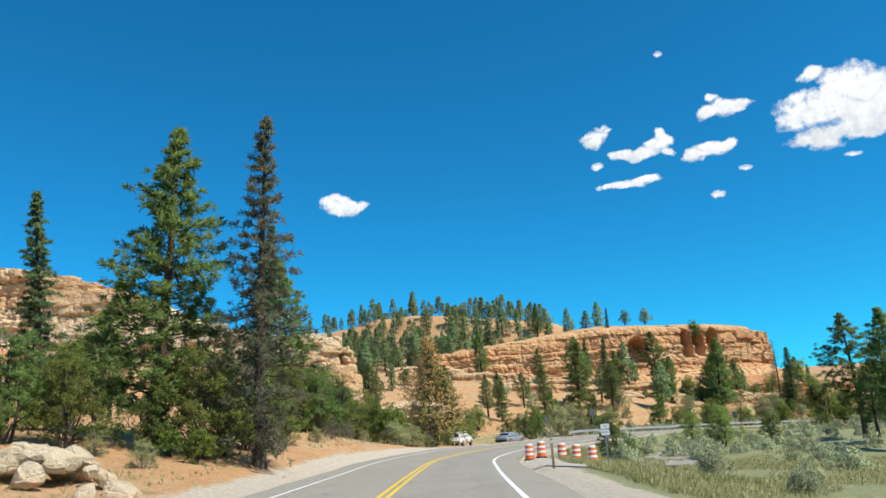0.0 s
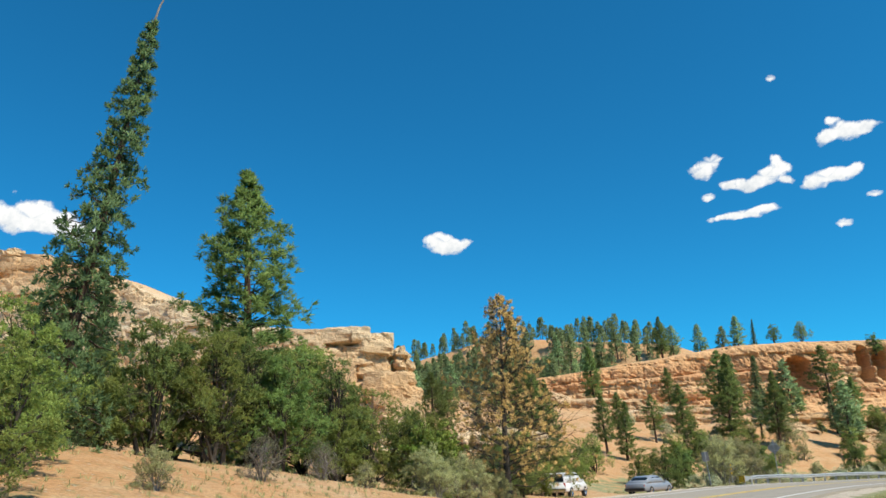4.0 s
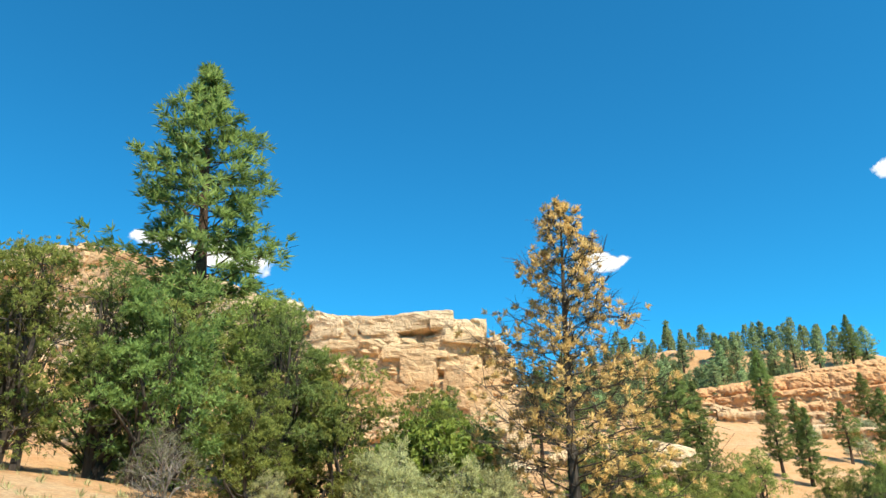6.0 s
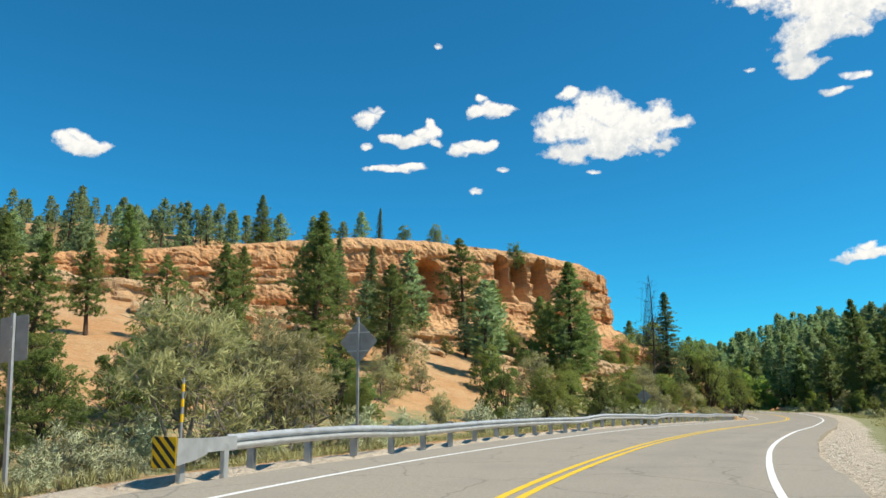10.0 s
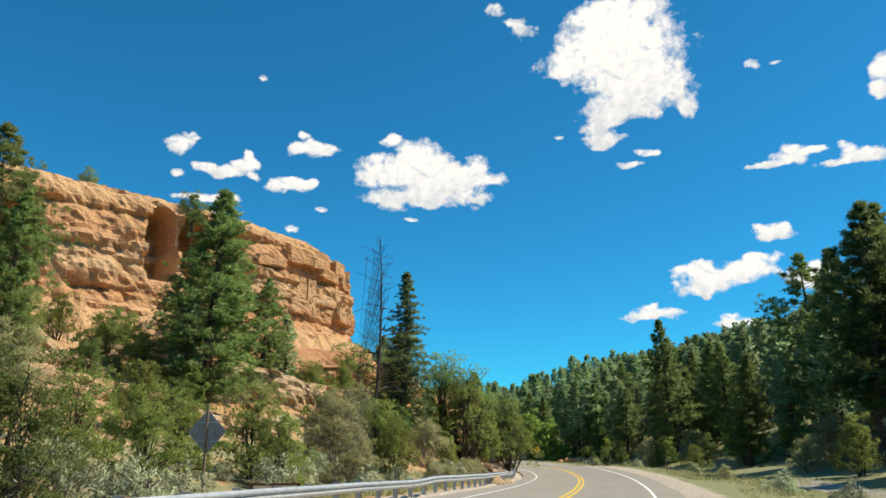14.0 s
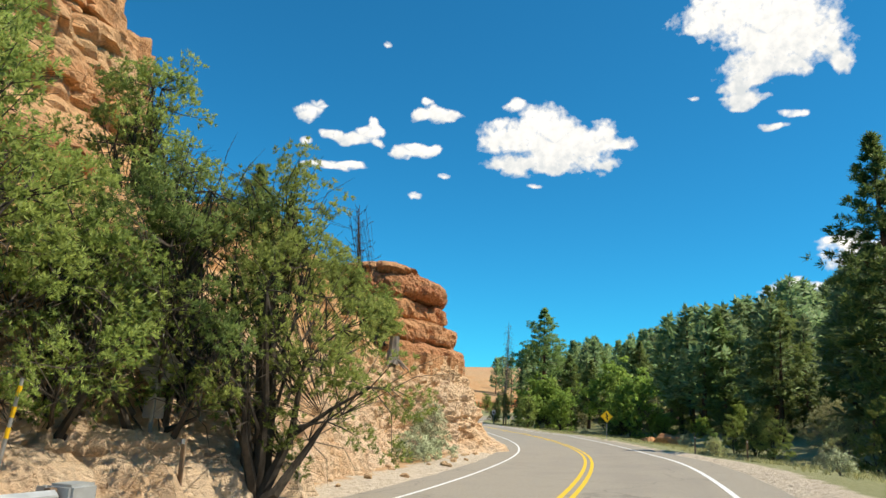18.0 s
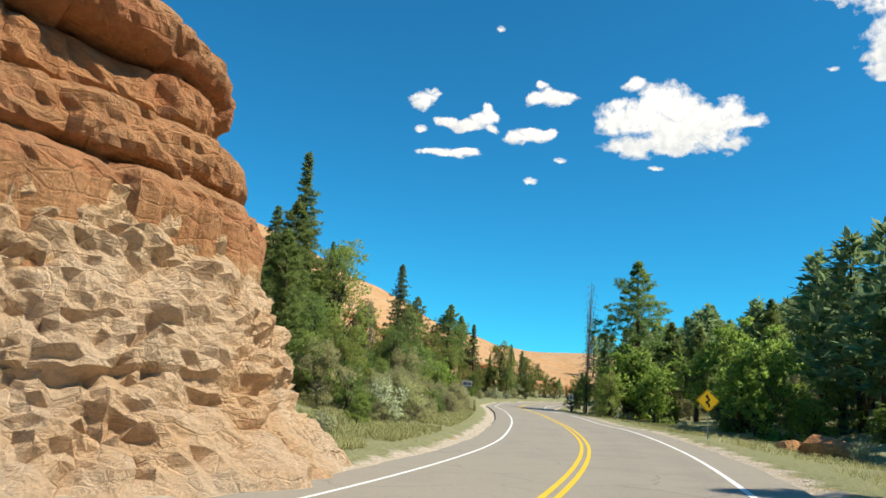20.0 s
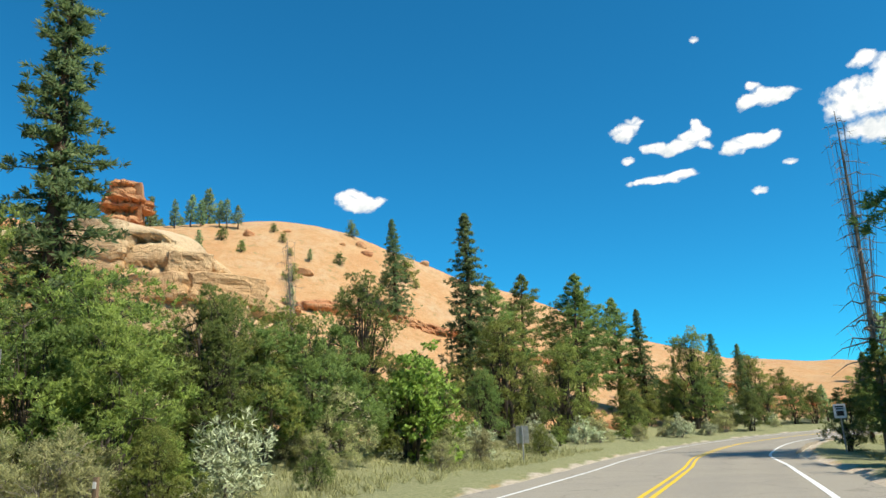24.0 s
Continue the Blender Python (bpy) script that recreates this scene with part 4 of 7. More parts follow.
# how far each point lies in a wheel track
co = np.array([v.co[:2] for v in pavement.data.vertices])
k, side = nearest(co)
lane = np.zeros(len(co))
for centre in (-2.75, -0.95, 0.95, 2.75):
    lane = np.maximum(lane, np.exp(-(((side - centre) / 0.5) ** 2)))
lane = np.where(side < 0, lane * 1.1, lane * 0.8)
att = pavement.data.color_attributes.new("lane", "FLOAT_COLOR", "POINT")
att.data.foreach_set("color", np.stack([lane, lane, lane, 0 * lane + 1], 1).ravel())
tagged(strip("edge_line", LANE - 0.06, LANE + 0.06, 0.006, white_paint, ""), "worn white painted edge line along the asphalt", "road marking", "edge lines", "structure")
tagged(strip("edge_line", -LANE - 0.07, -LANE + 0.07, 0.006, white_paint, ""), "worn white painted edge line along the asphalt", "road marking", "edge lines", "structure")
tagged(strip("centre_line", 0.07, 0.2, 0.006, yellow_paint, ""), "yellow painted no-passing centre line", "road marking", "centre lines", "structure")
tagged(strip("centre_line", -0.2, -0.07, 0.006, yellow_paint, ""), "yellow painted no-passing centre line", "road marking", "centre lines", "structure")

# ---- cliffs ----
MESA = [(-8, 196, 12, 21.5), (7, 195, 12, 22.8), (22, 193.5, 11.5, 24), (36, 193.5, 11.5, 25.6), (48, 193, 11, 25.8), (61, 194, 11.5, 25.5), (70.5, 196.5, 12, 25.4),
        (78.5, 199, 12.5, 24.9), (84.5, 202.5, 12.5, 23.8), (88.6, 208, 12.5, 22.8), (90.2, 216, 12.5, 23), (88, 228, 12, 25)]
mesa = rock_wall("mesa_cliff", MESA,
          "orange sandstone cliff with alcoves and layered ledges", rock_orange, depth=56, dome=5.0, lean=0.12, jag=0.6, lump=1.3, bulge=0.5, layer=(0.9, 3.2), joint=(1.8, 5), groove=0.28, smooth=False,
          rough=0.8, seed=11, step=0.4, alcoves=((57.0, 4.4, 5.6, 7.4, 5.5), (70.2, 4.6, 3.1, 8.2, 4.4), (74.0, 4.6, 3.1, 8.4, 4.6), (78.2, 4.6, 3.3, 8.0, 4.4)), brow=1.3, talus=2.0, apron=7)
rock_wall("lower_ledge", [(66, 186.5, 4.5, 8.2), (73, 187, 4.5, 8.6), (80, 187.2, 4.2, 8.8), (86, 187.6, 4, 8.6), (89.2, 189.5, 3.6, 8.4), (90.2, 193, 3.6, 8.2), (90, 198, 4, 8.4)],
          "low overhanging orange ledge below the cliff", rock_red, depth=8, dome=2.5, lean=0.02, bulge=0.7, layer=(0.9, 1.8), joint=(2, 5), groove=0.4, rough=0.6, jag=0.5, lump=0.9, seed=13, step=0.3, brow=1.0, talus=0.6, apron=2, smooth=False, category="rock ledge")
BUTTE = [(-80, 112, 12, 33), (-62, 107, 11, 29), (-50, 106, 9, 25.5), (-38, 105, 7.5, 20), (-30, 104.6, 6.5, 17.6), (-25, 104.6, 6, 16.6), (-20.5, 105, 5.5, 16.4), (-17.8, 106, 5.2, 16.3), (-16.8, 108.4, 5, 16.2), (-18.6, 112.5, 5, 16.2), (-24, 118, 5, 16), (-33, 124, 6, 17)]
butte = rock_wall("rock_butte", BUTTE,
          "pale cream and orange sandstone butte split into blocks", rock_cream, depth=14, dome=0.5, lean=0.03, jag=0.5, lump=0.9, bulge=0.5, layer=(1.4, 2.2), joint=(2.2, 4), groove=0.5, rough=0.35, seed=5, step=0.34, brow=0.15, talus=0.6, apron=4, smooth=False)
BUTTE_STEP = [(-18.5, 104.4, 4.5, 10.4), (-16.2, 104, 4.5, 11.2), (-14.3, 104.9, 4.4, 10.8), (-13.6, 107, 4.4, 10.2), (-15.5, 111.5, 4.4, 10)]
butte_step = rock_wall("butte_shelf", BUTTE_STEP, "low blocky shelf at the corner of the butte", rock_cream, depth=3.5, dome=0.3, lean=0.05, jag=0.4, lump=0.8, bulge=0.4, layer=(1.2, 2.0), joint=(1.6, 3),
          groove=0.4, rough=0.3, seed=6, step=0.28, brow=0.3, talus=0.4, apron=2, smooth=False, category="rock ledge")
rock_wall("butte_pinnacle", [(-16.2, 110.8, 9, 13.9), (-16.1, 108.6, 9, 14.6), (-15.2, 107.6, 9, 14.7), (-14.4, 108.8, 9, 14.2), (-14.6, 110.8, 9, 13.6)], "narrow rock pinnacle standing against the butte", rock_cream,
          depth=0.7, dome=0.2, lean=0.12, bulge=0.5, layer=(1.0, 1.7), joint=(1, 2), groove=0.4, rough=0.35, jag=0.4, lump=0.7, seed=8, step=0.2, brow=0.4, talus=0.2, apron=0.8, back=-1.0, smooth=False, category="rock")
CUT = [(87, 180, -1, 2.5), (91.5, 183.5, -1.2, 4.6), (95.0, 188.4, -1.6, 6.2), (97.6, 192.8, -1.8, 6.3), (99.6, 196.4, -1.9, 5.3), (101.6, 199.2, -2, 4.3), (103.8, 201.9, -2, 3.3), (106.0, 203.9, -2, 3.5), (108.6, 205.4, -2, 3.9), (110.6, 206.8, -2, 3.8), (111.3, 209, -2, 3.4), (110.4, 213, -1.9, 3.2), (106, 217, -1, 3)]
cut = rock_wall("road_cut", CUT,
          "crumbling tan and orange rock cut beside the road", rock_cut, depth=11, dome=1.6, bulge=0.12, layer=(0.7, 2.2), joint=(0.5, 2.2), groove=0.06, rough=1.0, jag=0.55, lump=0.6, seed=21, step=0.17, brow=0.7, talus=1.2, apron=1.5, smooth=False,
          profile=((0, 2.3), (0.35, 1.7), (0.7, 1.05), (1, 0)))
RED = [(95.8, 201.2, 5.2, 7.8), (99.3, 203.4, 4.8, 8.0), (102.3, 204.8, 4.2, 8.2), (104.7, 204.0, 3.6, 8.5), (106.8, 203.9, 3.3, 8.4), (109.0, 205.2, 3.2, 8.1), (110.8, 206.6, 3.1, 7.9), (111.4, 209.0, 3.1, 7.7), (110.6, 212.4, 3.3, 7.0)]
red_ledge = rock_wall("red_ledge", RED,
          "red overhanging sandstone ledge on top of the rock cut", rock_red, depth=6, dome=0.7, lean=0.05, bulge=0.75, layer=(1.0, 1.5), joint=(2.5, 5), groove=0.4, rough=0.4, jag=0.25, lump=0.6, seed=24, step=0.17, brow=0.6, talus=0.2, apron=0.3, smooth=False)
hoodoo = rock_wall("hoodoo", [(87.2, 349, 31, 36.6), (86.5, 347.4, 31, 38.0), (87.2, 346.0, 31, 38.6), (88.8, 345.4, 31, 38.6), (90.4, 346.2, 30.5, 38), (90.8, 348, 30.5, 37), (89.8, 349.6, 31, 36.5)],
          "stacked orange hoodoo on the slope", rock_red, depth=3, dome=0.4, lean=0.16, bulge=1.1, layer=(0.9, 1.6), groove=0.8, rough=0.4, jag=0.5, lump=0.8, seed=31, step=0.24, smooth=False, category="rock")
# pale ledge under the hoodoo, and the lump of rock beyond the butte
PALE = [(99, 302, 5, 14), (104, 298, 5, 15.6), (110, 296.5, 4.5, 15.6), (116, 296, 4, 15), (121, 296.5, 3, 13.2), (125, 299, 3, 11), (126, 305, 4, 10.5)]
pale = rock_wall("pale_ledge", PALE,
          "pale tan sandstone ledge split by dark joints", rock_cream, depth=10, dome=1.5, lean=0.12, bulge=0.9, layer=(1.6, 3.2), joint=(4, 8), groove=0.6, rough=0.4, seed=33, step=0.3, brow=0.8)
rock_wall("rock_outcrop", [(-13.5, 117, 0, 6.0), (-9.2, 113.6, 0, 6.4), (-4.6, 112.6, -0.3, 6.4), (-1.4, 114.6, -0.3, 6.0), (-0.4, 118.4, -0.3, 5.2), (-2.6, 124, 0, 5.2), (-9.4, 127, 0, 5.6)],
          "rounded pale sandstone outcrop above the road", rock_cream, depth=4, dome=0.3, lean=0.2, bulge=0.5, layer=(0.8, 1.8), joint=(1.5, 3.5), groove=0.3, rough=0.6, jag=0.45, lump=0.8, smooth=False, seed=35, step=0.2, brow=0.9, apron=2)
rock_wall("far_cliff", [(196, 476, 9, 19), (212, 478, 8, 19.5), (228, 482, 7, 19), (240, 486, 6, 18), (246, 494, 5, 17), (244, 506, 6, 17)],
          "distant orange sandstone cliff at the end of the slope", rock_orange, depth=20, dome=1.5, lean=0.2, bulge=0.7, layer=(1.2, 2.8), rough=0.7, seed=37, step=0.7)

blocks_on(butte, BUTTE, rock_cream, 18, 92, (1.6, 3.8), (1.1, 2.1), seed=61, chance=0.9, lean=0.03, proud=0.4)
blocks_on(butte_step, BUTTE_STEP, rock_cream, 0, 12, (1.4, 2.6), (1.0, 1.8), 1.4, 64, 0.05, 0.1, 0.9)
blocks_on(pale, PALE, rock_cream, 2, 30, (2.5, 5), (1.4, 2.6), 2.0, 62, chance=0.7)
blocks_on(mesa, MESA, rock_orange, 80, 124, (0.9, 4.0), (0.6, 2.2), 1.8, 63, 0.12, 0.1, 0.4)

blocks_on(cut, CUT, rock_cut, 8, 46, (0.4, 1.1), (0.32, 0.7), 0.8, 65, 0.36, 0.08, 0.2, 0.1)
# low ledges that crop out of the slopes
def slope_ledge(x, y, run, high, turn, seed, mat=rock_tan, label="low tan rock ledge cropping out of the slope"):
    r = np.random.default_rng(seed)
    n = max(4, int(run / 3))
    rows = []
    for k in range(n):
        u = (k / (n - 1) - 0.5) * run
        px = x + u * math.cos(radians(turn)) + r.normal() * 0.5
        py = y + u * math.sin(radians(turn)) + r.normal() * 0.5
        g = ground_z(px, py)
        rows.append((px, py, g - 0.8, g + high * (0.45 + 0.55 * math.sin(math.pi * (k + 0.5) / n)) * r.uniform(0.75, 1.2)))
    ob = rock_wall("slope_ledge", rows, label, mat, depth=4, dome=0.4, lean=0.1, bulge=0.5, layer=(0.5, 1.1), joint=(0.9, 2.6), groove=0.3, rough=0.5,
                   seed=seed, step=0.32, brow=0.3, talus=0.3, smooth=False, category="rock ledge", apron=1.2, back=-2.5)
    ob["group"] = "ledges on the slopes"


for x, y, run, high, turn, seed in ((10, 172, 20, 2.6, 4, 71), (30, 176, 22, 2.2, -2, 72), (18, 164, 16, 1.8, 6, 73), (46, 172, 18, 2.0, 0, 74), (64, 176, 18, 2.4, -3, 75), (36, 165, 14, 1.4, 5, 76),
                                    (56, 166, 14, 1.5, 4, 77), (-6, 176, 18, 2.8, 8, 78), (74, 178, 12, 2.2, 10, 79), (80, 182, 10, 2.6, 40, 80)):
    slope_ledge(x, y, run, high, turn, seed)
for x, y, run, high, turn, seed in ((112, 330, 14, 1.8, 30, 81), (122, 338, 12, 1.6, 25, 82), (134, 346, 14, 1.6, 20, 83), (100, 318, 12, 2.0, 40, 84), (146, 352, 12, 1.4, 25, 85), (90, 322, 16, 2.2, 45, 86), (160, 366, 14, 1.6, 30, 87), (182, 348, 18, 2.0, 20, 92), (200, 353, 16, 2.2, 10, 93), (172, 362, 16, 1.8, 25, 94)):
    slope_ledge(x, y, run, high, turn, seed, rock_red, "low orange rock ledge on the bare slope")
for x, y, run, high, turn, seed in ((112, 256, 14, 2.6, 70, 88), (116, 268, 12, 2.2, 70, 89), (119, 246, 9, 2.4, 65, 90), (124, 285, 12, 1.8, 70, 91)):
    slope_ledge(x, y, run, high, turn, seed, rock_cream, "pale cream rock bank among the junipers")

# ---- plants, stretch by stretch: kind, x, y, height ----
UNDER_BUTTE = [
    ("pine", -14.6, 36.1, 16.3), ("thin", -9.3, 35.6, 17.4), ("fir", -30.8, 54.7, 17.4), ("pine", -16.7, 74.2, 17.3), ("brown", -2.5, 74.2, 10.8),
    ("juniper", -11.7, 34.7, 4.9), ("juniper", -23.2, 49.1, 7.7), ("juniper", -19, 31.4, 4.6), ("juniper", -20.9, 37.1, 3.1), ("juniper", -26.9, 52,
    5.8), ("juniper", -13.5, 69.5, 5.6), ("juniper", -11.2, 73.4, 4.7), ("juniper", -8.4, 78.4, 4.7), ("olive", -4.3, 72, 2), ("juniper", -14.6, 52.9,
    2.7), ("olive", -12, 28.8, 1), ("olive", -15, 31.3, 1), ("fir", -19.4, 64, 8.2), ("juniper", -17.1, 60.3, 3.7), ("juniper", -15.7, 62.1, 5.3),
    ("juniper", -16, 64.5, 5.6), ("juniper", -14, 64.4, 5.9), ("juniper", -13.4, 66.5, 5.8), ("juniper", -12.2, 66.9, 5.3), ("juniper", -13.4, 73.4,
    7.4), ("juniper", -10.9, 71.4, 6.3), ("juniper", -9.4, 72.4, 4.7), ("juniper", -19.3, 59.8, 5.8), ("grey", -9.7, 59, 1.5), ("olive", -5.7, 67.9,
    2)
]
UNDER_BUTTE_B = [
    ("olive", -4.5, 69.8, 2), ("olive", -2.9, 72.9, 1.3), ("olive", -8.1, 66.8, 1), ("grey", -9.3, 64.6, 1.5), ("juniper", -9.6, 86, 4), ("juniper",
    -6.5, 71.9, 3.8), ("green", -5.5, 70.3, 3.2), ("green", -6, 72, 3.4), ("juniper", -4.2, 88.1, 4.3), ("juniper", -3, 90.6, 3.9), ("juniper", -6.1,
    76.1, 3.3), ("juniper", -2.4, 87.2, 4), ("juniper", -2.4, 89.5, 4.2), ("juniper", -0.4, 89.9, 3.7), ("juniper", -2.3, 82.8, 2.8), ("pine", -12.5,
    111.2, 8.2), ("pine", -12.6, 121.3, 6), ("olive", -3.7, 70.6, 1.7), ("olive", -5, 66.9, 1.6), ("green", -12.9, 33.9, 1.5), ("juniper", -11.3,
    37.1, 2.4), ("olive", -10.2, 41.7, 1.3), ("green", -11, 32, 1.5), ("olive", -9.6, 52.1, 1), ("juniper", -11.3, 40.4, 3.2), ("juniper", -10.8,
    47.2, 3), ("juniper", -12.9, 51, 3.9)
]
UNDER_MESA = [
    ("pine", -2.9, 127.5, 9), ("pine", 7.4, 184.4, 11.2), ("pine", -6, 182.4, 8.4), ("pine", 21, 177.7, 8.3), ("fir", 32, 176.9, 10.8), ("pine", 27.6,
    166, 12.1), ("pine", 38.1, 172.5, 8.6), ("pine", 47.6, 173.9, 13.9), ("bare", 75.4, 174.2, 16.7), ("pine", 8.5, 141.2, 6.4), ("pine", 5.9, 130.2, 7.3), ("pine", 13.4, 143, 6.6), ("fir", 37.3, 181.2, 10.9), ("juniper", 13.5, 120.9, 2.1), ("juniper", 15, 128, 1.5), ("juniper", 19.4, 140.4, 2.3), ("juniper", 22.5,
    135.1, 4.1), ("juniper", 24.6, 134.2, 3), ("juniper", 30.5, 143.6, 2.7), ("juniper", 43.2, 173.1, 1.5), ("juniper", 43.5, 159.6, 1.5), ("juniper",
    62.4, 187.8, 1.5), ("juniper", 57.2, 166.9, 1.5), ("juniper", 73.4, 186.5, 1.5), ("juniper", 91.9, 206.7, 1.8), ("open", 86.6, 181.1, 9.4)
]
UNDER_MESA_B = [
    ("juniper", 11.9, 113.1, 1.5), ("juniper", 10.8, 108.9, 1.5), ("juniper", 16.9, 124.2, 1.5), ("sage", 13, 102.9, 1), ("sage", 13.5, 104.3, 0.8),
    ("sage", 13.9, 106.3, 0.7), ("sage", 12.7, 101.6, 0.7), ("sage", 15.1, 109.2, 0.7), ("sage", 17.6, 111.3, 0.7), ("sage", 19, 113.5, 0.7), ("sage",
    20.7, 113.8, 0.7), ("sage", 23.7, 119.8, 0.7), ("sage", 29.8, 124.2, 1.3), ("sage", 34.8, 130, 1.2), ("pine", 7.9,
    126.5, 6.8), ("pine", 17.3, 143.9, 8.6), ("pine", 32.2, 151.9, 10), ("juniper", 10.6, 114.7, 3.5), ("juniper", 12.4, 119.6, 3.2), ("pine", -0.8,
    128.9, 8.4), ("pine", 25.1, 150.8, 13.4), ("juniper", 0.1, 97.5, 3), ("juniper", 1.4, 99.6, 2.9), ("juniper", 7.6, 111.2, 3.5), ("juniper", 13.5,
    120.8, 3.5), ("juniper", 23.6, 130.7, 4.1), ("pine", -5, 130.2, 8.8), ("pine", -2.5, 135.9, 9), ("pine", -3.3, 116.8, 6)
]
UNDER_MESA_C = [
    ("juniper", -0.3, 112.6, 3.8), ("juniper", 2, 110.8, 3.8), ("juniper", 3.5, 115.7, 3.7)
]
MESA_TOP = [
    ("far", -7.2, 235.6, 9, 31.7), ("far", 1.2, 231.6, 9, 28.5), ("far", 4.5, 226.9, 9, 27.6), ("far", 8.8, 237.2, 9, 31.7), ("far", 17.3, 237.3, 9,
    31.2), ("pine", 26.1, 216.7, 10, 27.4), ("far", 30.2, 226.5, 9, 27.7), ("far", 37.1, 225.6, 9, 27.4), ("far", 41.5, 222.7, 9, 25.9), ("far", 45.6,
    223.9, 9, 28.7), ("fir", 43, 199.2, 6.5, 25.5), ("juniper", 52.3, 217.1, 4.2, 29.5), ("juniper", 57, 212.5, 4.2, 28.8), ("juniper", 64.9, 194.7,
    4.2, 22.3), ("far", 22.3, 237.1, 9, 30.4), ("far", 13.2, 237.3, 9, 28), ("far", -9.6, 204.7, 9, 19.9), ("far", -10, 225, 9, 24)
]
BELOW_CLIFF = [
    ("pine", 48.5, 167, 10.1), ("juniper", 47.7, 141.6, 4.3), ("juniper", 57.3, 181.1, 3.6), ("juniper", 50.9, 153, 3.7),
    ("juniper", 53.1, 150.9, 3.8), ("juniper", 55.3, 154.3, 3), ("juniper", 59.1, 156.4, 4.3), ("juniper", 59.8, 154.3, 3.6), ("juniper", 75.4, 185.7,
    2.6), ("juniper", 80, 188, 5.6), ("open", 81, 181.5, 7), ("open", 87.4, 178.4, 9.2), ("open", 92.1, 181.0, 7.7), ("pine", 67.3, 178.5,
    9.3), ("grey", 69.8, 166.8, 3.4), ("grey", 71.9, 170.2, 3.9), ("juniper", 72.1, 167.6, 4.3), ("juniper", 91.1, 196.7, 11), ("sage", 50.8, 140.5,
    1.3), ("sage", 50.2, 141.3, 1.3), ("sage", 52.1, 141.7, 1.2), ("olive", 71.3, 159.1, 1.4), ("olive", 74.5, 162.2, 1.2), ("olive", 78.3, 166.1,
    1.3), ("juniper", 79.4, 169.4, 2.1), ("juniper", 80.8, 171.7, 2.2), ("juniper", 82.8, 174.6, 2.5), ("juniper", 85.4, 179, 2.6), ("olive", 79.7,
    167.6, 1.5)
]
BELOW_CLIFF_B = [
    ("olive", 81.7, 169.7, 1.4), ("olive", 84.6, 172.9, 1.3)
]
ON_CUT = [
    ("pine", 99.6, 215.6, 13.4), ("fir", 101.6, 212.5, 11.9), ("juniper", 101.2, 201.4, 3.8, 4.9), ("juniper", 102.3, 201.8, 3.4, 4.5), ("snag", 103.3, 202.8,
    7.0, 4.3), ("juniper", 104.7, 202.5, 3.2, 3.6), ("juniper", 104.1, 201.9, 2.6, 3.5), ("pine", 114, 231.5, 9), ("pine", 97.4, 216.4, 10.8), ("juniper", 161.9,
    329.4, 10.4), ("juniper", 170.9, 339.1, 7.9), ("sage", 102.9, 193.1, 1.2), ("sage", 105.3, 196.2, 1.2), ("sage", 103.9, 194.1, 0.9), ("sage",
    106.7, 200, 1.6, -1.6)
]
LAST_SLOPE = [
    ("tall", 118.6, 248.5, 11.5), ("pine", 115, 246.6, 12.8), ("fir", 110.6, 249.1, 11.2), ("juniper", 114.3, 233.9, 6.5), ("juniper", 115.5, 229, 3.5),
    ("juniper", 117.7, 229.1, 2.6), ("juniper", 117.7, 234.2, 4.3), ("juniper", 115.9, 235.4, 5.9), ("olive", 121.1, 232.2, 2.4), ("olive", 127.1,
    248.9, 1.9), ("olive", 121.7, 232.2, 1.3), ("olive", 125, 244.6, 1.6), ("fir", 138.3, 321.6, 19.6), ("fir", 128.4,
    345.1, 13.5), ("fir", 113.6, 269.6, 14.6), ("fir", 116.4, 271.8, 11.6), ("juniper", 120.1, 245.9, 3.7), ("juniper", 122.6, 246.9, 2.9),
    ("juniper", 120.8, 253.5, 4.5), ("juniper", 124.4, 260.9, 4.2), ("juniper", 126.6, 267.5, 7), ("juniper", 129.3, 269.3, 4.8), ("juniper", 132.3,
    275.6, 4.9), ("juniper", 130.2, 265.8, 4.6), ("juniper", 132.3, 265.7, 3.9), ("juniper", 131.1, 271.9, 4.7), ("juniper", 131.4, 275.9, 5.6),
    ("juniper", 131.9, 281, 6.3), ("snag", 128.9, 292.4, 11.1)
]
LAST_SLOPE_B = [
    ("juniper", 130.4, 308.2, 11), ("juniper", 134.1, 281.4, 5), ("juniper", 136.2, 284.7, 4.5), ("juniper", 137.7, 293.8, 4.6), ("juniper", 140,
    302.5, 5.7), ("juniper", 143.6, 310.1, 6.3), ("juniper", 146.8, 313.6, 8.7), ("pine", 141.2, 322.9, 13.2), ("pine", 144.5, 332.8, 14.1), ("pine",
    150.6, 330.4, 13.9), ("pine", 155.4, 337, 13.5), ("fir", 158.5, 336.8, 12.5), ("fir", 161.1, 333.8, 7.3), ("fir", 165.9, 334.4, 10), ("fir",
    169.6, 338.5, 8.7), ("pine", 161.3, 323.9, 6.4), ("juniper", 166.2, 326.3, 4), ("juniper", 170.9, 334.7, 4.4), ("olive", 127.9, 245.4, 1.4),
    ("olive", 128, 247.1, 1.5), ("olive", 128.6, 248.7, 1.4), ("olive", 129.5, 249.7, 1), ("juniper", 126.3, 255.8, 4.5), ("juniper", 126.1, 259.7,
    6.2), ("juniper", 127.1, 262.8, 7.2), ("juniper", 128.9, 261.8, 5.8), ("juniper", 128.2, 272.4, 5.5), ("juniper", 130.8, 267.6, 5.5), ("juniper",
    132.1, 271.6, 5.8), ("juniper", 134, 277.8, 5.5)
]
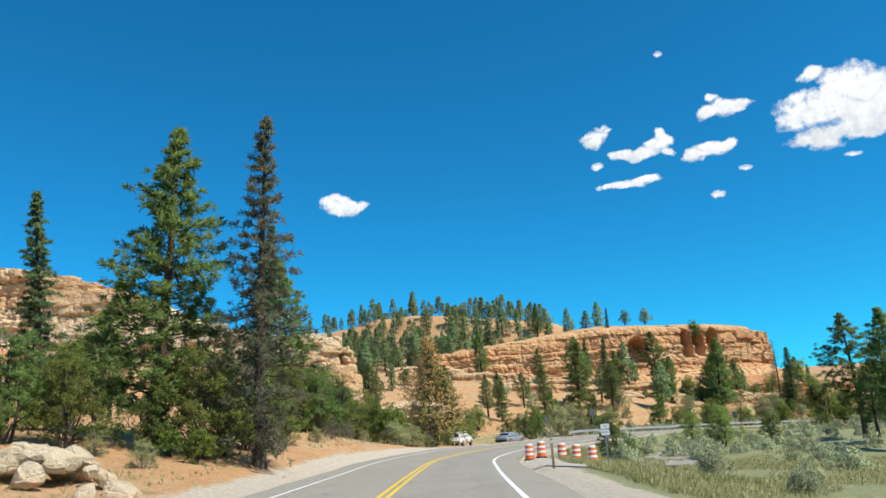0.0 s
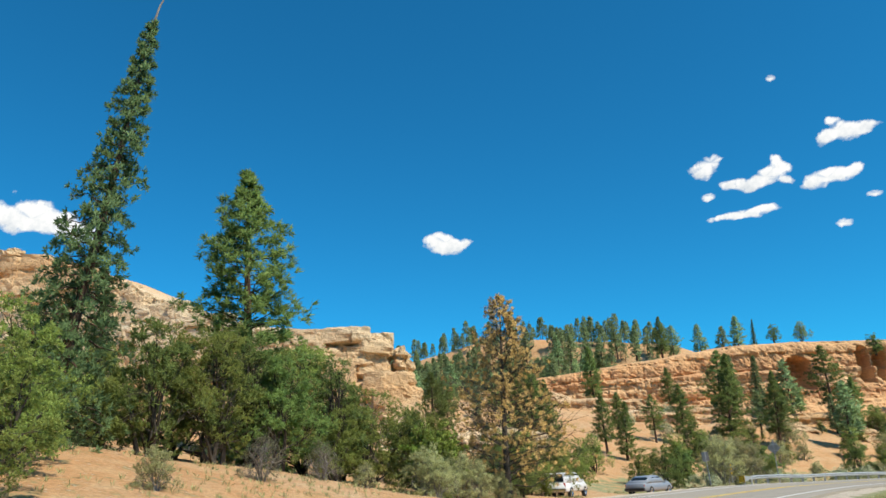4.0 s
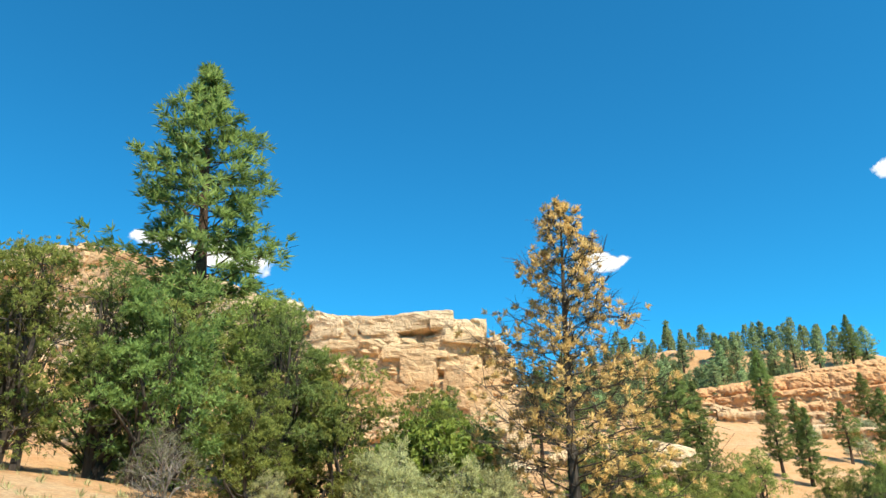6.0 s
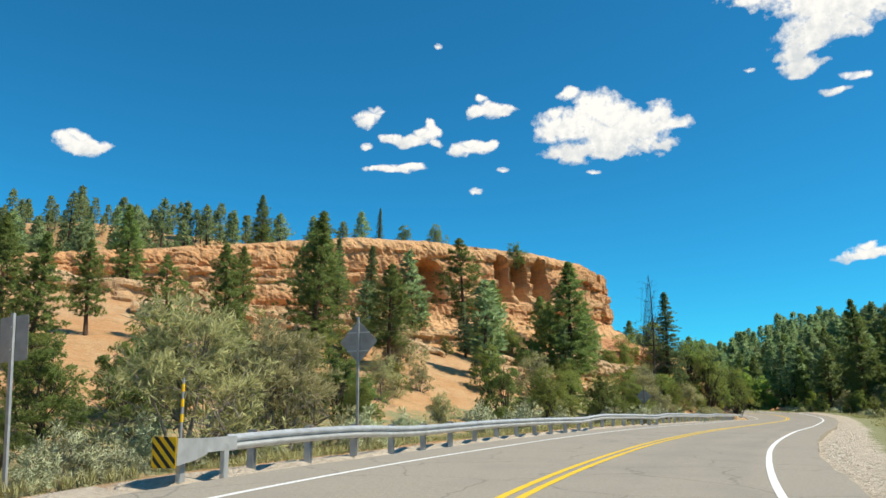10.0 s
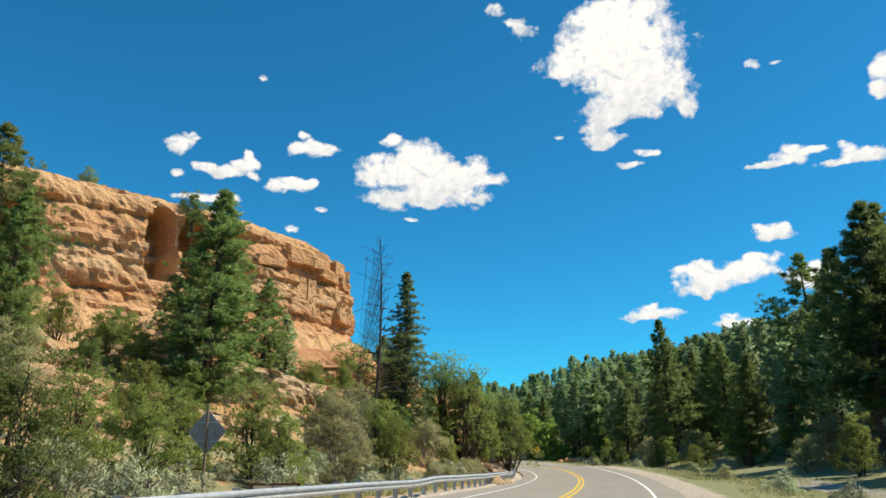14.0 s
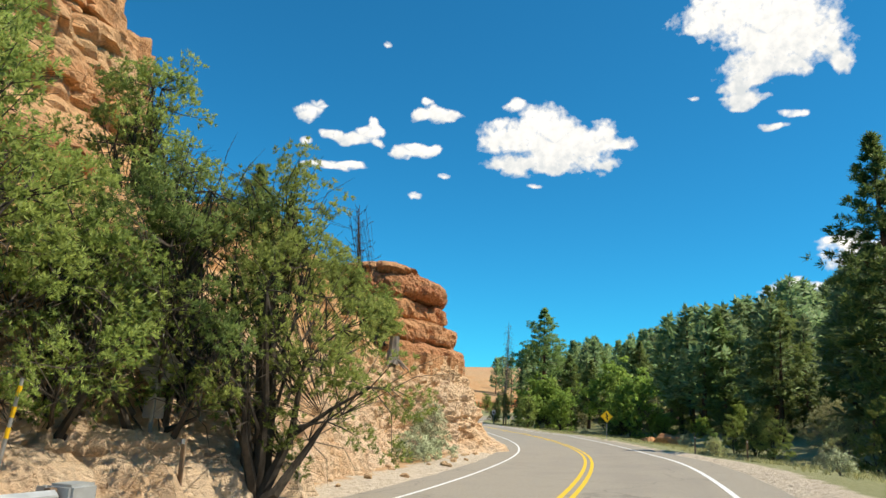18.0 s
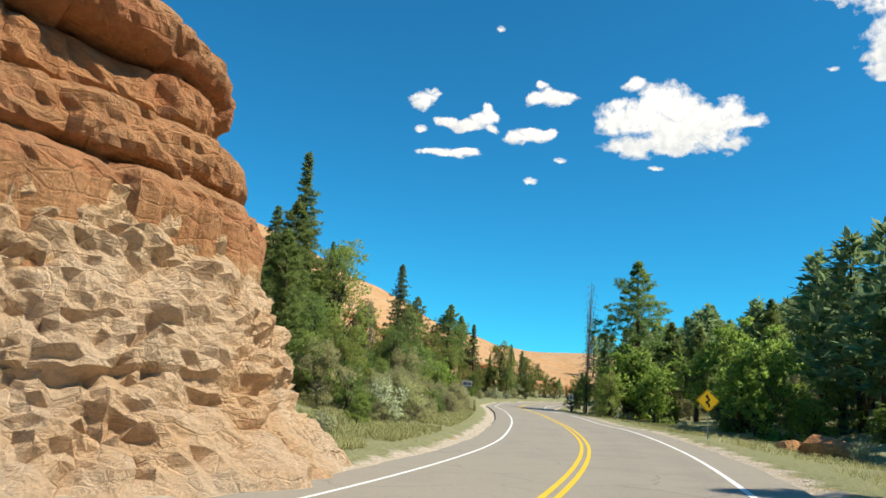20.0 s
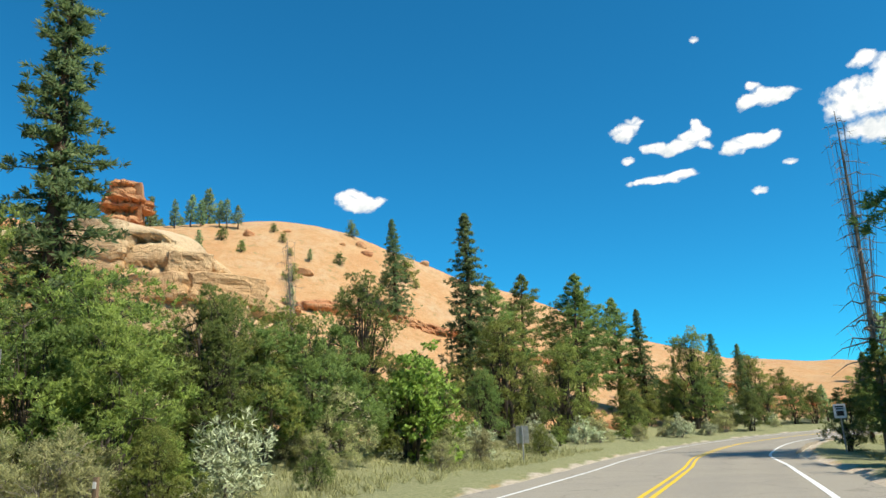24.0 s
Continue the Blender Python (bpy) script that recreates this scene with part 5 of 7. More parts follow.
LAST_SLOPE_C = [
    ("green", 137, 283.8, 5.1), ("juniper", 141.7, 308.8, 9.9), ("fir", 116.3, 268.4, 11), ("fir", 119.6, 265.6, 10.6), ("pine", 149.6, 326.6, 15.2),
    ("olive", 121.4, 231.6, 2.3), ("olive", 121.5, 233.1, 2.6), ("olive", 121.9, 235.2, 2.6), ("olive", 122.3, 237.6, 2.1), ("juniper", 125.5, 248.9,
    3.2), ("juniper", 126.4, 250, 3)
]
RIGHT_SIDE = [
    ("snag", 162.2, 292.3, 20), ("pine", 166.3, 284.6, 22.2), ("pine", 194.1, 260, 13.3), ("pine", 135.4, 193.3, 20.6), ("pine", 111.7, 151.2, 21.7),
    ("pine", 116.8, 151, 18.6), ("pine", 99.2, 141, 16.2), ("pine", 131.9, 164.7, 21.2), ("pine", 139.1, 172.8, 22.9), ("pine", 120.5, 155.2, 18.6),
    ("pine", 109, 151.3, 21.6), ("pine", 156.7, 229.5, 14), ("pine", 148.6, 214.6, 12.1), ("pine", 169.5, 260.3, 12.9), ("pine", 161.2, 241.7, 13.7),
    ("pine", 164.3, 267.1, 11.2), ("fir", 159.4, 281.8, 11.2), ("green", 159.3, 254.7, 10), ("green", 165.3, 281, 7.9), ("green", 155.3, 246.2, 7),
    ("juniper", 135.2, 207.2, 2.7), ("juniper", 135.6, 205.7, 3), ("juniper", 131.7, 200.5, 2.7), ("juniper", 139.6, 214.1, 1.9), ("green", 159.1,
    267.4, 6.5), ("green", 150.4, 238.3, 7.8), ("pine", 141.5, 191.7, 16.1), ("pine", 133.5, 182.5, 14.7), ("pine", 120.8, 171.5, 12.2), ("juniper",
    125.4, 188.3, 3.7)
]
RIGHT_SIDE_B = [
    ("juniper", 112.6, 172.4, 2.8), ("pine", 166.7, 303.3, 6), ("pine", 161.1, 289.3, 6), ("juniper", 160.6, 292.9, 3.4), ("juniper", 154.9, 270.9,
    4.9), ("green", 160, 273.6, 8.5), ("green", 159, 273.8, 8.3), ("pine", 168.8, 278.9, 12.9), ("juniper", 10.5, 50.9, 3), ("juniper", 24.7, 70.8,
    3.7), ("juniper", 25.2, 81.2, 3), ("juniper", 30.7, 73.9, 3), ("pine", 35.5, 66.1, 10.9), ("pine", 30.6, 51.6, 9.9), ("pine", 33.9, 61.2, 6.5)
]
for rows in (UNDER_BUTTE, UNDER_BUTTE_B, UNDER_MESA, UNDER_MESA_B, UNDER_MESA_C, MESA_TOP, BELOW_CLIFF, BELOW_CLIFF_B, ON_CUT, LAST_SLOPE, LAST_SLOPE_B, LAST_SLOPE_C, RIGHT_SIDE, RIGHT_SIDE_B):
    for kind, x, y, height, *foot in rows:
        plant(kind, x, y, height, z=foot[0] if foot else None)

# ---- woods on the slopes ----
def scatter(count, low, high, d0, d1, kinds, tall, keep=lambda x, y, d: True, seed=1, gap=3.0):
    """Plants at random between two heights of y along the road and two distances left of it."""
    r = np.random.default_rng(seed)
    done = []
    tries = 0
    while len(done) < count and tries < count * 40:
        tries += 1
        i = int(r.integers(*np.searchsorted(road[:, 1], (low, high))))
        d = r.uniform(min(d0, d1), max(d0, d1))
        x, y = beside(i, d)
        near = nearest(np.array([[x, y]]))[1][0]
        if abs(near) < min(abs(d0), abs(d1)) * 0.9 or not keep(x, y, near):
            continue
        if any((x - a) ** 2 + (y - b) ** 2 < gap**2 for a, b in done):
            continue
        done.append((x, y))
        plant(str(r.choice(kinds)), x, y, r.uniform(*tall), turn=r.uniform(0, 360), group="woods on the slope")


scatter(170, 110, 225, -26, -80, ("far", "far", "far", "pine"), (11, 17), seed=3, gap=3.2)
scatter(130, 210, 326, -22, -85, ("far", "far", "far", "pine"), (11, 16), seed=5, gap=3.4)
scatter(110, 110, 300, -15, -34, ("juniper", "juniper", "green", "olive"), (2.0, 5.0), seed=7, gap=2.6)
scatter(16, 130, 186, 20, 52, ("far", "pine"), (6, 11), seed=8, gap=4.5)
scatter(40, 120, 190, 12, 56, ("olive", "sage", "juniper"), (0.9, 2.4), seed=9, gap=2.4)
plant("fir", 79.6, 177.0, 14.6, 0, 40, wide=1.15)
plant("fir", 118.6, 284.2, 26, 1, 0)
plant("pine", 60.4, 169.8, 15.8, 2, 10, wide=1.2)
leaning = plant("fir", -15.5, 55.5, 15.8, 0, 0, wide=0.6, lean=(-5, 7.2))
tx, ty = (math.sin(53.2) - math.sin(51)) * 0.4, (math.cos(103.7) - math.cos(102)) * 0.4
part("dead_tip", *tube([(tx, ty, 19.4), (tx + 0.1, ty, 21.0), (tx + 0.45, ty + 0.1, 22.4)], [0.09, 0.06, 0.02], 5), bark_grey, leaning, "bare grey dead tip")
scatter(44, 98, 172, 11, 34, ("juniper", "juniper", "olive"), (2.0, 4.8), seed=10, gap=2.6)

scatter(70, 212, 322, 9.0, 15, ("olive", "sage", "sage", "juniper"), (0.7, 1.9), seed=28, gap=1.5)
scatter(50, 222, 262, 8.6, 14, ("olive", "olive", "juniper", "green"), (1.0, 2.4), seed=29, gap=1.4)
# junipers on the bank before the rock cut, and on the ledge under the cliff
for x, y, h, z in ((94.3, 180.8, 7.6, None), (90.2, 179.8, 5.9, None), (86.6, 183.2, 5.0, None), (88.6, 187.0, 4.6, None), (99.3, 192.6, 1.7, 1.5), (100.9, 196.9, 0.9, 2.6)):
    plant("open" if h > 5.5 else "juniper", x, y, h, z=z)


def wood_patch(count, cx, cy, rx, ry, kinds, tall, seed):
    r = np.random.default_rng(seed)
    for _ in range(count):
        a, q = r.uniform(0, 2 * np.pi), math.sqrt(r.uniform(0, 1))
        plant(str(r.choice(kinds)), cx + rx * q * math.cos(a), cy + ry * q * math.sin(a), r.uniform(*tall), turn=r.uniform(0, 360), group="woods on the hill")


wood_patch(20, -30, 225, 26, 30, ("far",), (5, 9), 12)
wood_patch(10, -22, 165, 16, 22, ("far", "juniper"), (4, 7), 13)
wood_patch(22, 178, 346, 24, 14, ("juniper", "juniper", "far"), (2.2, 5.0), 16)
wood_patch(14, 78, 372, 16, 8, ("far",), (6, 9), 14)
wood_patch(10, 5, 205, 16, 8, ("far",), (8, 12), 15)
for x, y, h in ((93.8, 352.5, 4.6), (95.2, 355, 5.2), (96.6, 355.5, 4.4), (99.8, 355, 4.2), (101.2, 354.6, 4.6), (103.0, 354.4, 3.8)):
    plant("far", x, y, h)
for x, y, h in ((110.9, 351.5, 1.6), (119.5, 350.8, 2.0), (107, 345, 1.8), (126, 352, 2.2), (115, 342, 2.4), (130, 356, 1.6), (103, 348, 2.2), (108.5, 354.8, 1.5), (122, 341, 2.6), (128, 344, 2.2), (113, 348, 1.2)):
    plant("juniper", x, y, h)
# low plants on the flats
scatter(210, 12, 125, -10, -62, ("sage",), (0.6, 1.25), seed=21, gap=1.1)
scatter(46, 95, 172, 8, 20, ("sage",), (0.7, 1.4), seed=22, gap=1.3)
scatter(20, 120, 330, -9.5, -14, ("sage", "sage", "olive"), (0.7, 1.2), seed=23, gap=2.0)
scatter(10, 130, 185, 12, 40, ("juniper",), (2.2, 4.2), seed=24, gap=4.0)
scatter(34, 215, 320, 26, 80, ("juniper", "juniper", "far"), (1.6, 4.5), seed=25, gap=5.0)
scatter(46, 215, 320, 13, 28, ("juniper", "juniper", "olive"), (2.4, 5.0), seed=26, gap=2.6)
scatter(14, 20, 80, 12, 26, ("juniper",), (2.0, 4.5), seed=27, gap=3.0)


def grass_field(name, label, count, places, size, width, mat, seed, per=7):
    r = np.random.default_rng(seed)
    at = []
    while len(at) < count:
        low, high, d0, d1 = places[int(r.integers(len(places)))]
        i = int(r.integers(*np.searchsorted(road[:, 1], (low, high))))
        x, y = beside(i, d0 + (d1 - d0) * r.uniform(0, 1) ** 1.3)
        if value_noise(np.array([[x / 3.0, y / 3.0, 0.5]]), 5)[0] < 0.42:
            continue
        at.append((x, y, ground_z(x, y)))
    at = np.array(at)
    return tagged(leafage(name, *blades(r, at, np.tile([0, 0, 1.0], (len(at), 1)), per, size, width, 0.42), mat), label, "grass", kind="stuff")


grass_field("roadside_grass", "dry yellow-green grass tufts along the verges", 24000,
            [(0, 120, -8, -26), (20, 170, -7.8, -16), (150, 326, -7.6, -15), (200, 300, 7.6, 16), (92, 165, 6.8, 15)], 0.28, 0.012, grass_mix, 31, 9)
grass_field("verge_grass", "knee-high green and straw grass on the verge", 9000, [(204, 264, 6.9, 15)], 0.27, 0.009, grass_mix, 33, 14)
grass_field("meadow_grass", "green grass between the sagebrush of the meadow", 7000, [(4, 62, -7.4, -30)], 0.27, 0.012, grass_mix, 34, 12)
grass_field("bank_grass", "short dry grass tufts on the orange bank", 1500, [(8, 90, 7.8, 15)], 0.17, 0.012, grass_mix, 32, 9)


def far_forest(name, label, places, seed):
    """Woods too far off to tell the trees apart: many small pines in one mesh."""
    r = np.random.default_rng(seed)
    wood, leaf, outs, wf, lf = [], [], [], [], []
    nw = nl = 0
    for x, y, h in places:
        z = ground_z(x, y)
        v, f = tube([(x, y, z - 0.5), (x, y, z + h * 0.5), (x, y, z + h)], [h * 0.016, h * 0.01, 0.03], 5)
        wood.append(v)
        wf.extend(tuple(i + nw for i in q) for q in f)
        nw += len(v)
        k = 130
        q = r.uniform(0, 1, k) ** 0.8
        a = r.uniform(0, 2 * np.pi, k)
        reach = h * 0.2 * (1 - q) ** 0.75 * r.uniform(0.35, 1.1, k) + 0.1
        at = np.stack([x + np.cos(a) * reach, y + np.sin(a) * reach, z + h * (0.14 + 0.84 * q)], 1)
        way = unit(np.stack([np.cos(a), np.sin(a), 0.2 + q], 1))
        v, f, out = blades(r, at, way, 4, h * 0.085, h * 0.026, 0.8)
        leaf.append(v)
        outs.append(out)
        lf.extend(tuple(i + nl for i in g) for g in f)
        nl += len(v)
    ob = tagged(new(name), label, "woods", kind="stuff")
    part("trunks", np.concatenate(wood), wf, bark_pine, ob)
    leafage("crowns", np.concatenate(leaf), lf, np.concatenate(outs), pine_hazed, ob)
    return ob


def spread_places(count, low, high, d0, d1, tall, seed):
    r = np.random.default_rng(seed)
    out = []
    while len(out) < count:
        i = int(r.integers(*np.searchsorted(road[:, 1], (low, high))))
        x, y = beside(i, r.uniform(d0, d1))
        if abs(nearest(np.array([[x, y]]))[1][0]) > min(abs(d0), abs(d1)) * 0.9:
            out.append((x, y, r.uniform(*tall)))
    return out


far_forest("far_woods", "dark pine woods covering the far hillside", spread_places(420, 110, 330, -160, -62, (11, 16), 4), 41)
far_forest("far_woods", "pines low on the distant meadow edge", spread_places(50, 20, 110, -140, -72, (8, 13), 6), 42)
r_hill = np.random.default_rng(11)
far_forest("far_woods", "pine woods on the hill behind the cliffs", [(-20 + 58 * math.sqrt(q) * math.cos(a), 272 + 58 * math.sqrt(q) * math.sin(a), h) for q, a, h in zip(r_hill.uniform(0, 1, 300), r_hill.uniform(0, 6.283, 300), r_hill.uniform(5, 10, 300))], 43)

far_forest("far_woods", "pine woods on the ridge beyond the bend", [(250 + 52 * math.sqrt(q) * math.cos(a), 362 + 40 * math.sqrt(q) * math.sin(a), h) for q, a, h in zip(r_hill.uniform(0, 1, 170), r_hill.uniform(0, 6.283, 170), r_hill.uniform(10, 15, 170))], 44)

# ---- roadside things ----
galvanised = plain("galvanised_steel", (0.52, 0.54, 0.54), 0.5, 0.55, 0.2, 3.0)
sign_back = plain("bare_sign_back", (0.36, 0.36, 0.34), 0.6, 0.3, 0.2, 4.0)
post_steel = plain("sign_post_steel", (0.38, 0.40, 0.40), 0.55, 0.5)
post_wood = bark_material("weathered_post_wood", (0.16, 0.10, 0.06), (0.38, 0.27, 0.18), 9.0)
yellow_sign = plain("yellow_sign_face", (0.85, 0.52, 0.02), 0.45, 0, 0.1)
black_paint = plain("black_paint", (0.02, 0.02, 0.02), 0.5)
white_sign = plain("white_sign_face", (0.78, 0.78, 0.76), 0.45, 0, 0.08)
green_sign = plain("green_sign_face", (0.01, 0.22, 0.10), 0.45, 0, 0.1)
brown_board = plain("brown_painted_board", (0.13, 0.065, 0.035), 0.7)
drum_orange = plain("orange_plastic", (0.85, 0.16, 0.03), 0.5, 0, 0.12)
drum_white = plain("white_reflective_band", (0.75, 0.74, 0.72), 0.4, 0, 0.1)
rubber = plain("black_rubber", (0.03, 0.03, 0.03), 0.85)


def lathe(profile, sides=24):
    ang = np.arange(sides) / sides * 2 * np.pi
    p = np.asarray(profile, float)
    v = np.stack([p[:, 0:1] * np.cos(ang), p[:, 0:1] * np.sin(ang), np.repeat(p[:, 1:2], sides, 1)], -1).reshape(-1, 3)
    f = [(i * sides + j, i * sides + (j + 1) % sides, (i + 1) * sides + (j + 1) % sides, (i + 1) * sides + j) for i in range(len(p) - 1) for j in range(sides)]
    return v, f


def drum():
    """A traffic drum: tapered body in steps, reflective bands, rubber foot and carrying handle."""
    d = tagged(new("traffic_drum"), "orange traffic drum with white reflective bands on gravel", "traffic drum", "drums closing the side track")
    edges = [0.08, 0.30, 0.44, 0.58, 0.72, 0.86, 0.97]
    for i, (a, b) in enumerate(zip(edges[:-1], edges[1:])):
        ra, rb = 0.285 - a * 0.06, 0.285 - b * 0.06
        lip = 0.008 if i % 2 else 0.0
        prof = [(ra - 0.012, a), (ra + lip, a + 0.008), (rb + lip, b - 0.008), (rb - 0.012, b)]
        if i == len(edges) - 2:
            prof += [(rb - 0.05, b + 0.02), (0.001, b + 0.02)]
        part("white_band" if i % 2 else "body_ring", *lathe(prof), drum_white if i % 2 else drum_orange, d, smooth=False)
    part("rubber_base", *lathe([(0.001, 0.0), (0.36, 0.0), (0.36, 0.05), (0.30, 0.09), (0.28, 0.09)]), rubber, d)
    part("handle", *tube([(-0.09, 0, 0.98), (-0.08, 0, 1.05), (0.08, 0, 1.05), (0.09, 0, 0.98)], [0.018] * 4, 6), drum_orange, d)
    return d


def channel_post(height, parent, mat=None, name="post"):
    """A U-channel sign post."""
    w, t = 0.04, 0.012
    prof = [(-w, -0.02), (-w + t, -0.02), (-w + t + 0.006, 0.01), (w - t - 0.006, 0.01), (w - t, -0.02), (w, -0.02), (w, -0.008), (w - t + 0.004, 0.022), (-w + t - 0.004, 0.022), (-w, -0.008)]
    v = [(x, y, z) for z in (-0.5, height) for x, y in prof]
    n = len(prof)
    f = [(i, (i + 1) % n, n + (i + 1) % n, n + i) for i in range(n)] + [tuple(range(n))[::-1], tuple(range(n, 2 * n))]
    return part(name, v, f, mat or post_steel, parent)


def plate(name, outline, mat, parent, y=-0.03, thick=0.006, label=""):
    n = len(outline)
    v = [(x, y, z) for x, z in outline] + [(x, y - thick, z) for x, z in outline]
    f = [tuple(range(n)), tuple(range(2 * n - 1, n - 1, -1))] + [(i, n + i, n + (i + 1) % n, (i + 1) % n) for i in range(n)]
    return part(name, v, f, mat, parent, label)


def rounded(cx, cz, w, h, r=0.04, turn=0.0, k=4):
    pts = []
    for sx, sz, a0 in ((1, 1, 0), (-1, 1, 90), (-1, -1, 180), (1, -1, 270)):
        for i in range(k + 1):
            a = radians(a0 + 90 * i / k)
            pts.append((sx * (w / 2 - r) + r * math.cos(a), sz * (h / 2 - r) + r * math.sin(a)))
    c, s = math.cos(radians(turn)), math.sin(radians(turn))
    return [(cx + x * c - z * s, cz + x * s + z * c) for x, z in pts]


def bolts(parent, places, y=0.025):
    for x, z in places:
        v, f = lathe([(0.001, 0.0), (0.014, 0.0), (0.014, 0.014), (0.001, 0.014)], 6)
        v = np.stack([v[:, 0] + x, y + v[:, 2], v[:, 1] + z], 1)
        part("bolt", v, f, galvanised, parent)


def set_at(ob, x, y, facing, z=None, tilt=(0, 0)):
    """Stands a thing on the ground. facing: where its front (its -y) looks, as degrees to the left of +y."""
    ob.matrix_basis = pose(x, y, (ground_z(x, y) if z is None else z) - 0.02, tilt[0], tilt[1], facing + 180)
    return ob


def road_facing(x, y, towards=True):
    """The way a driver's sign looks at a place: back along the road for those who drive on, or along it for the others."""
    k = int(nearest(np.array([[x, y]]))[0][0])
    t = road[min(k + 1, len(road) - 1), :2] - road[k - 1, :2]
    yaw = math.degrees(math.atan2(-t[0], t[1]))
    return yaw + (180 if towards else 0)


def diamond_back(x, y, height, size, label, extra=False, wood=False):
    """A diamond warning sign seen from behind, on its post."""
    s = tagged(new("warning_sign"), label, "road sign")
    channel_post(height + 0.1, s, post_wood if wood else None)
    plate("panel", rounded(0, height - size * 0.7, size, size, 0.05, 45), sign_back, s)
    for dz in (-0.3, 0.3):
        part("brace", *[(v, f) for v, f in [([(x0, y0, z0) for x0 in (-size * 0.42, size * 0.42) for y0 in (-0.028, -0.012) for z0 in (height - size * 0.7 + dz * size - 0.02, height - size * 0.7 + dz * size + 0.02)],
             [(0, 1, 3, 2), (4, 6, 7, 5), (0, 4, 5, 1), (2, 3, 7, 6), (0, 2, 6, 4), (1, 5, 7, 3)])]][0], galvanised, s)
    bolts(s, [(0, height - size * 0.45), (0, height - size * 0.95)])
    if extra:
        plate("plaque", rounded(0, height - size * 1.75, 0.5, 0.42, 0.03), sign_back, s)
    return set_at(s, x, y, road_facing(x, y, False))


def square_back(x, y, height, w, h, label, facing, posts=1, framed=False, lean=(0, 0)):
    s = tagged(new("road_sign"), label, "road sign")
    for px in ((0,) if posts == 1 else (-w * 0.3, w * 0.3)):
        p = channel_post(height + 0.05, s)
        p.location.x = px
    plate("panel", rounded(0, height - h / 2, w, h, 0.03), sign_back, s)
    if framed:
        for z in (height - h * 0.22, height - h * 0.78):
            from_bm("brace", box((w * 0.96, 0.03, 0.06), (0, -0.015, z), 0.006), galvanised, s)
        from_bm("inner_panel", box((w * 0.8, 0.01, h * 0.42), (0, -0.02, height - h / 2), 0.003), plain("dark_sign_back", (0.12, 0.14, 0.18), 0.5), s, "darker inner panel")
    bolts(s, [(0, height - h * 0.25), (0, height - h * 0.75)])
    return set_at(s, x, y, facing, tilt=lean)


def lettering(text, size, mat, parent, x, z, y=-0.04):
    cu = bpy.data.curves.new("lettering", "FONT")
    cu.body, cu.size, cu.align_x, cu.align_y, cu.extrude = text, size, "CENTER", "CENTER", 0.002
    tmp = bpy.data.objects.new("lettering", cu)
    me = tmp.to_mesh().copy()
    me.transform(Matrix.Translation((x, y, z)) @ Euler((radians(90), 0, 0)).to_matrix().to_4x4())
    me.materials.append(mat)
    ob = new("lettering", me)
    ob.parent = parent
    bpy.data.objects.remove(tmp)
    return ob


def bars(parent, rows, mat, y=-0.045):
    """Plain bars in place of writing: (x, z, width, height)."""
    for x, z, w, h in rows:
        from_bm("bar", box((w, 0.003, h), (x, y, z)), mat, parent)


def marker_post(x, y, height, mat, label, stripes=False, round_post=False, lean=(0, 0)):
    s = tagged(new("marker_post"), label, "marker post", "roadside marker posts")
    if round_post:
        part("post", *tube([(0, 0, -0.4), (0, 0, height * 0.5), (0, 0, height)], [0.035, 0.033, 0.03], 8), mat, s)
    else:
        from_bm("post", box((0.1, 0.05, height + 0.4), (0, 0, height / 2 - 0.2), 0.008), mat, s)
    if stripes:
        for k in range(3):
            v, f = tube([(0, 0, height - 0.12 - k * 0.34), (0, 0, height - 0.3 - k * 0.34)], [0.037, 0.037], 8)
            part("band", v, f, yellow_sign, s)
    else:
        from_bm("reflector", box((0.07, 0.012, 0.1), (0, -0.03, height - 0.12), 0.003), white_sign, s)
    return set_at(s, x, y, road_facing(x, y, True), tilt=lean)


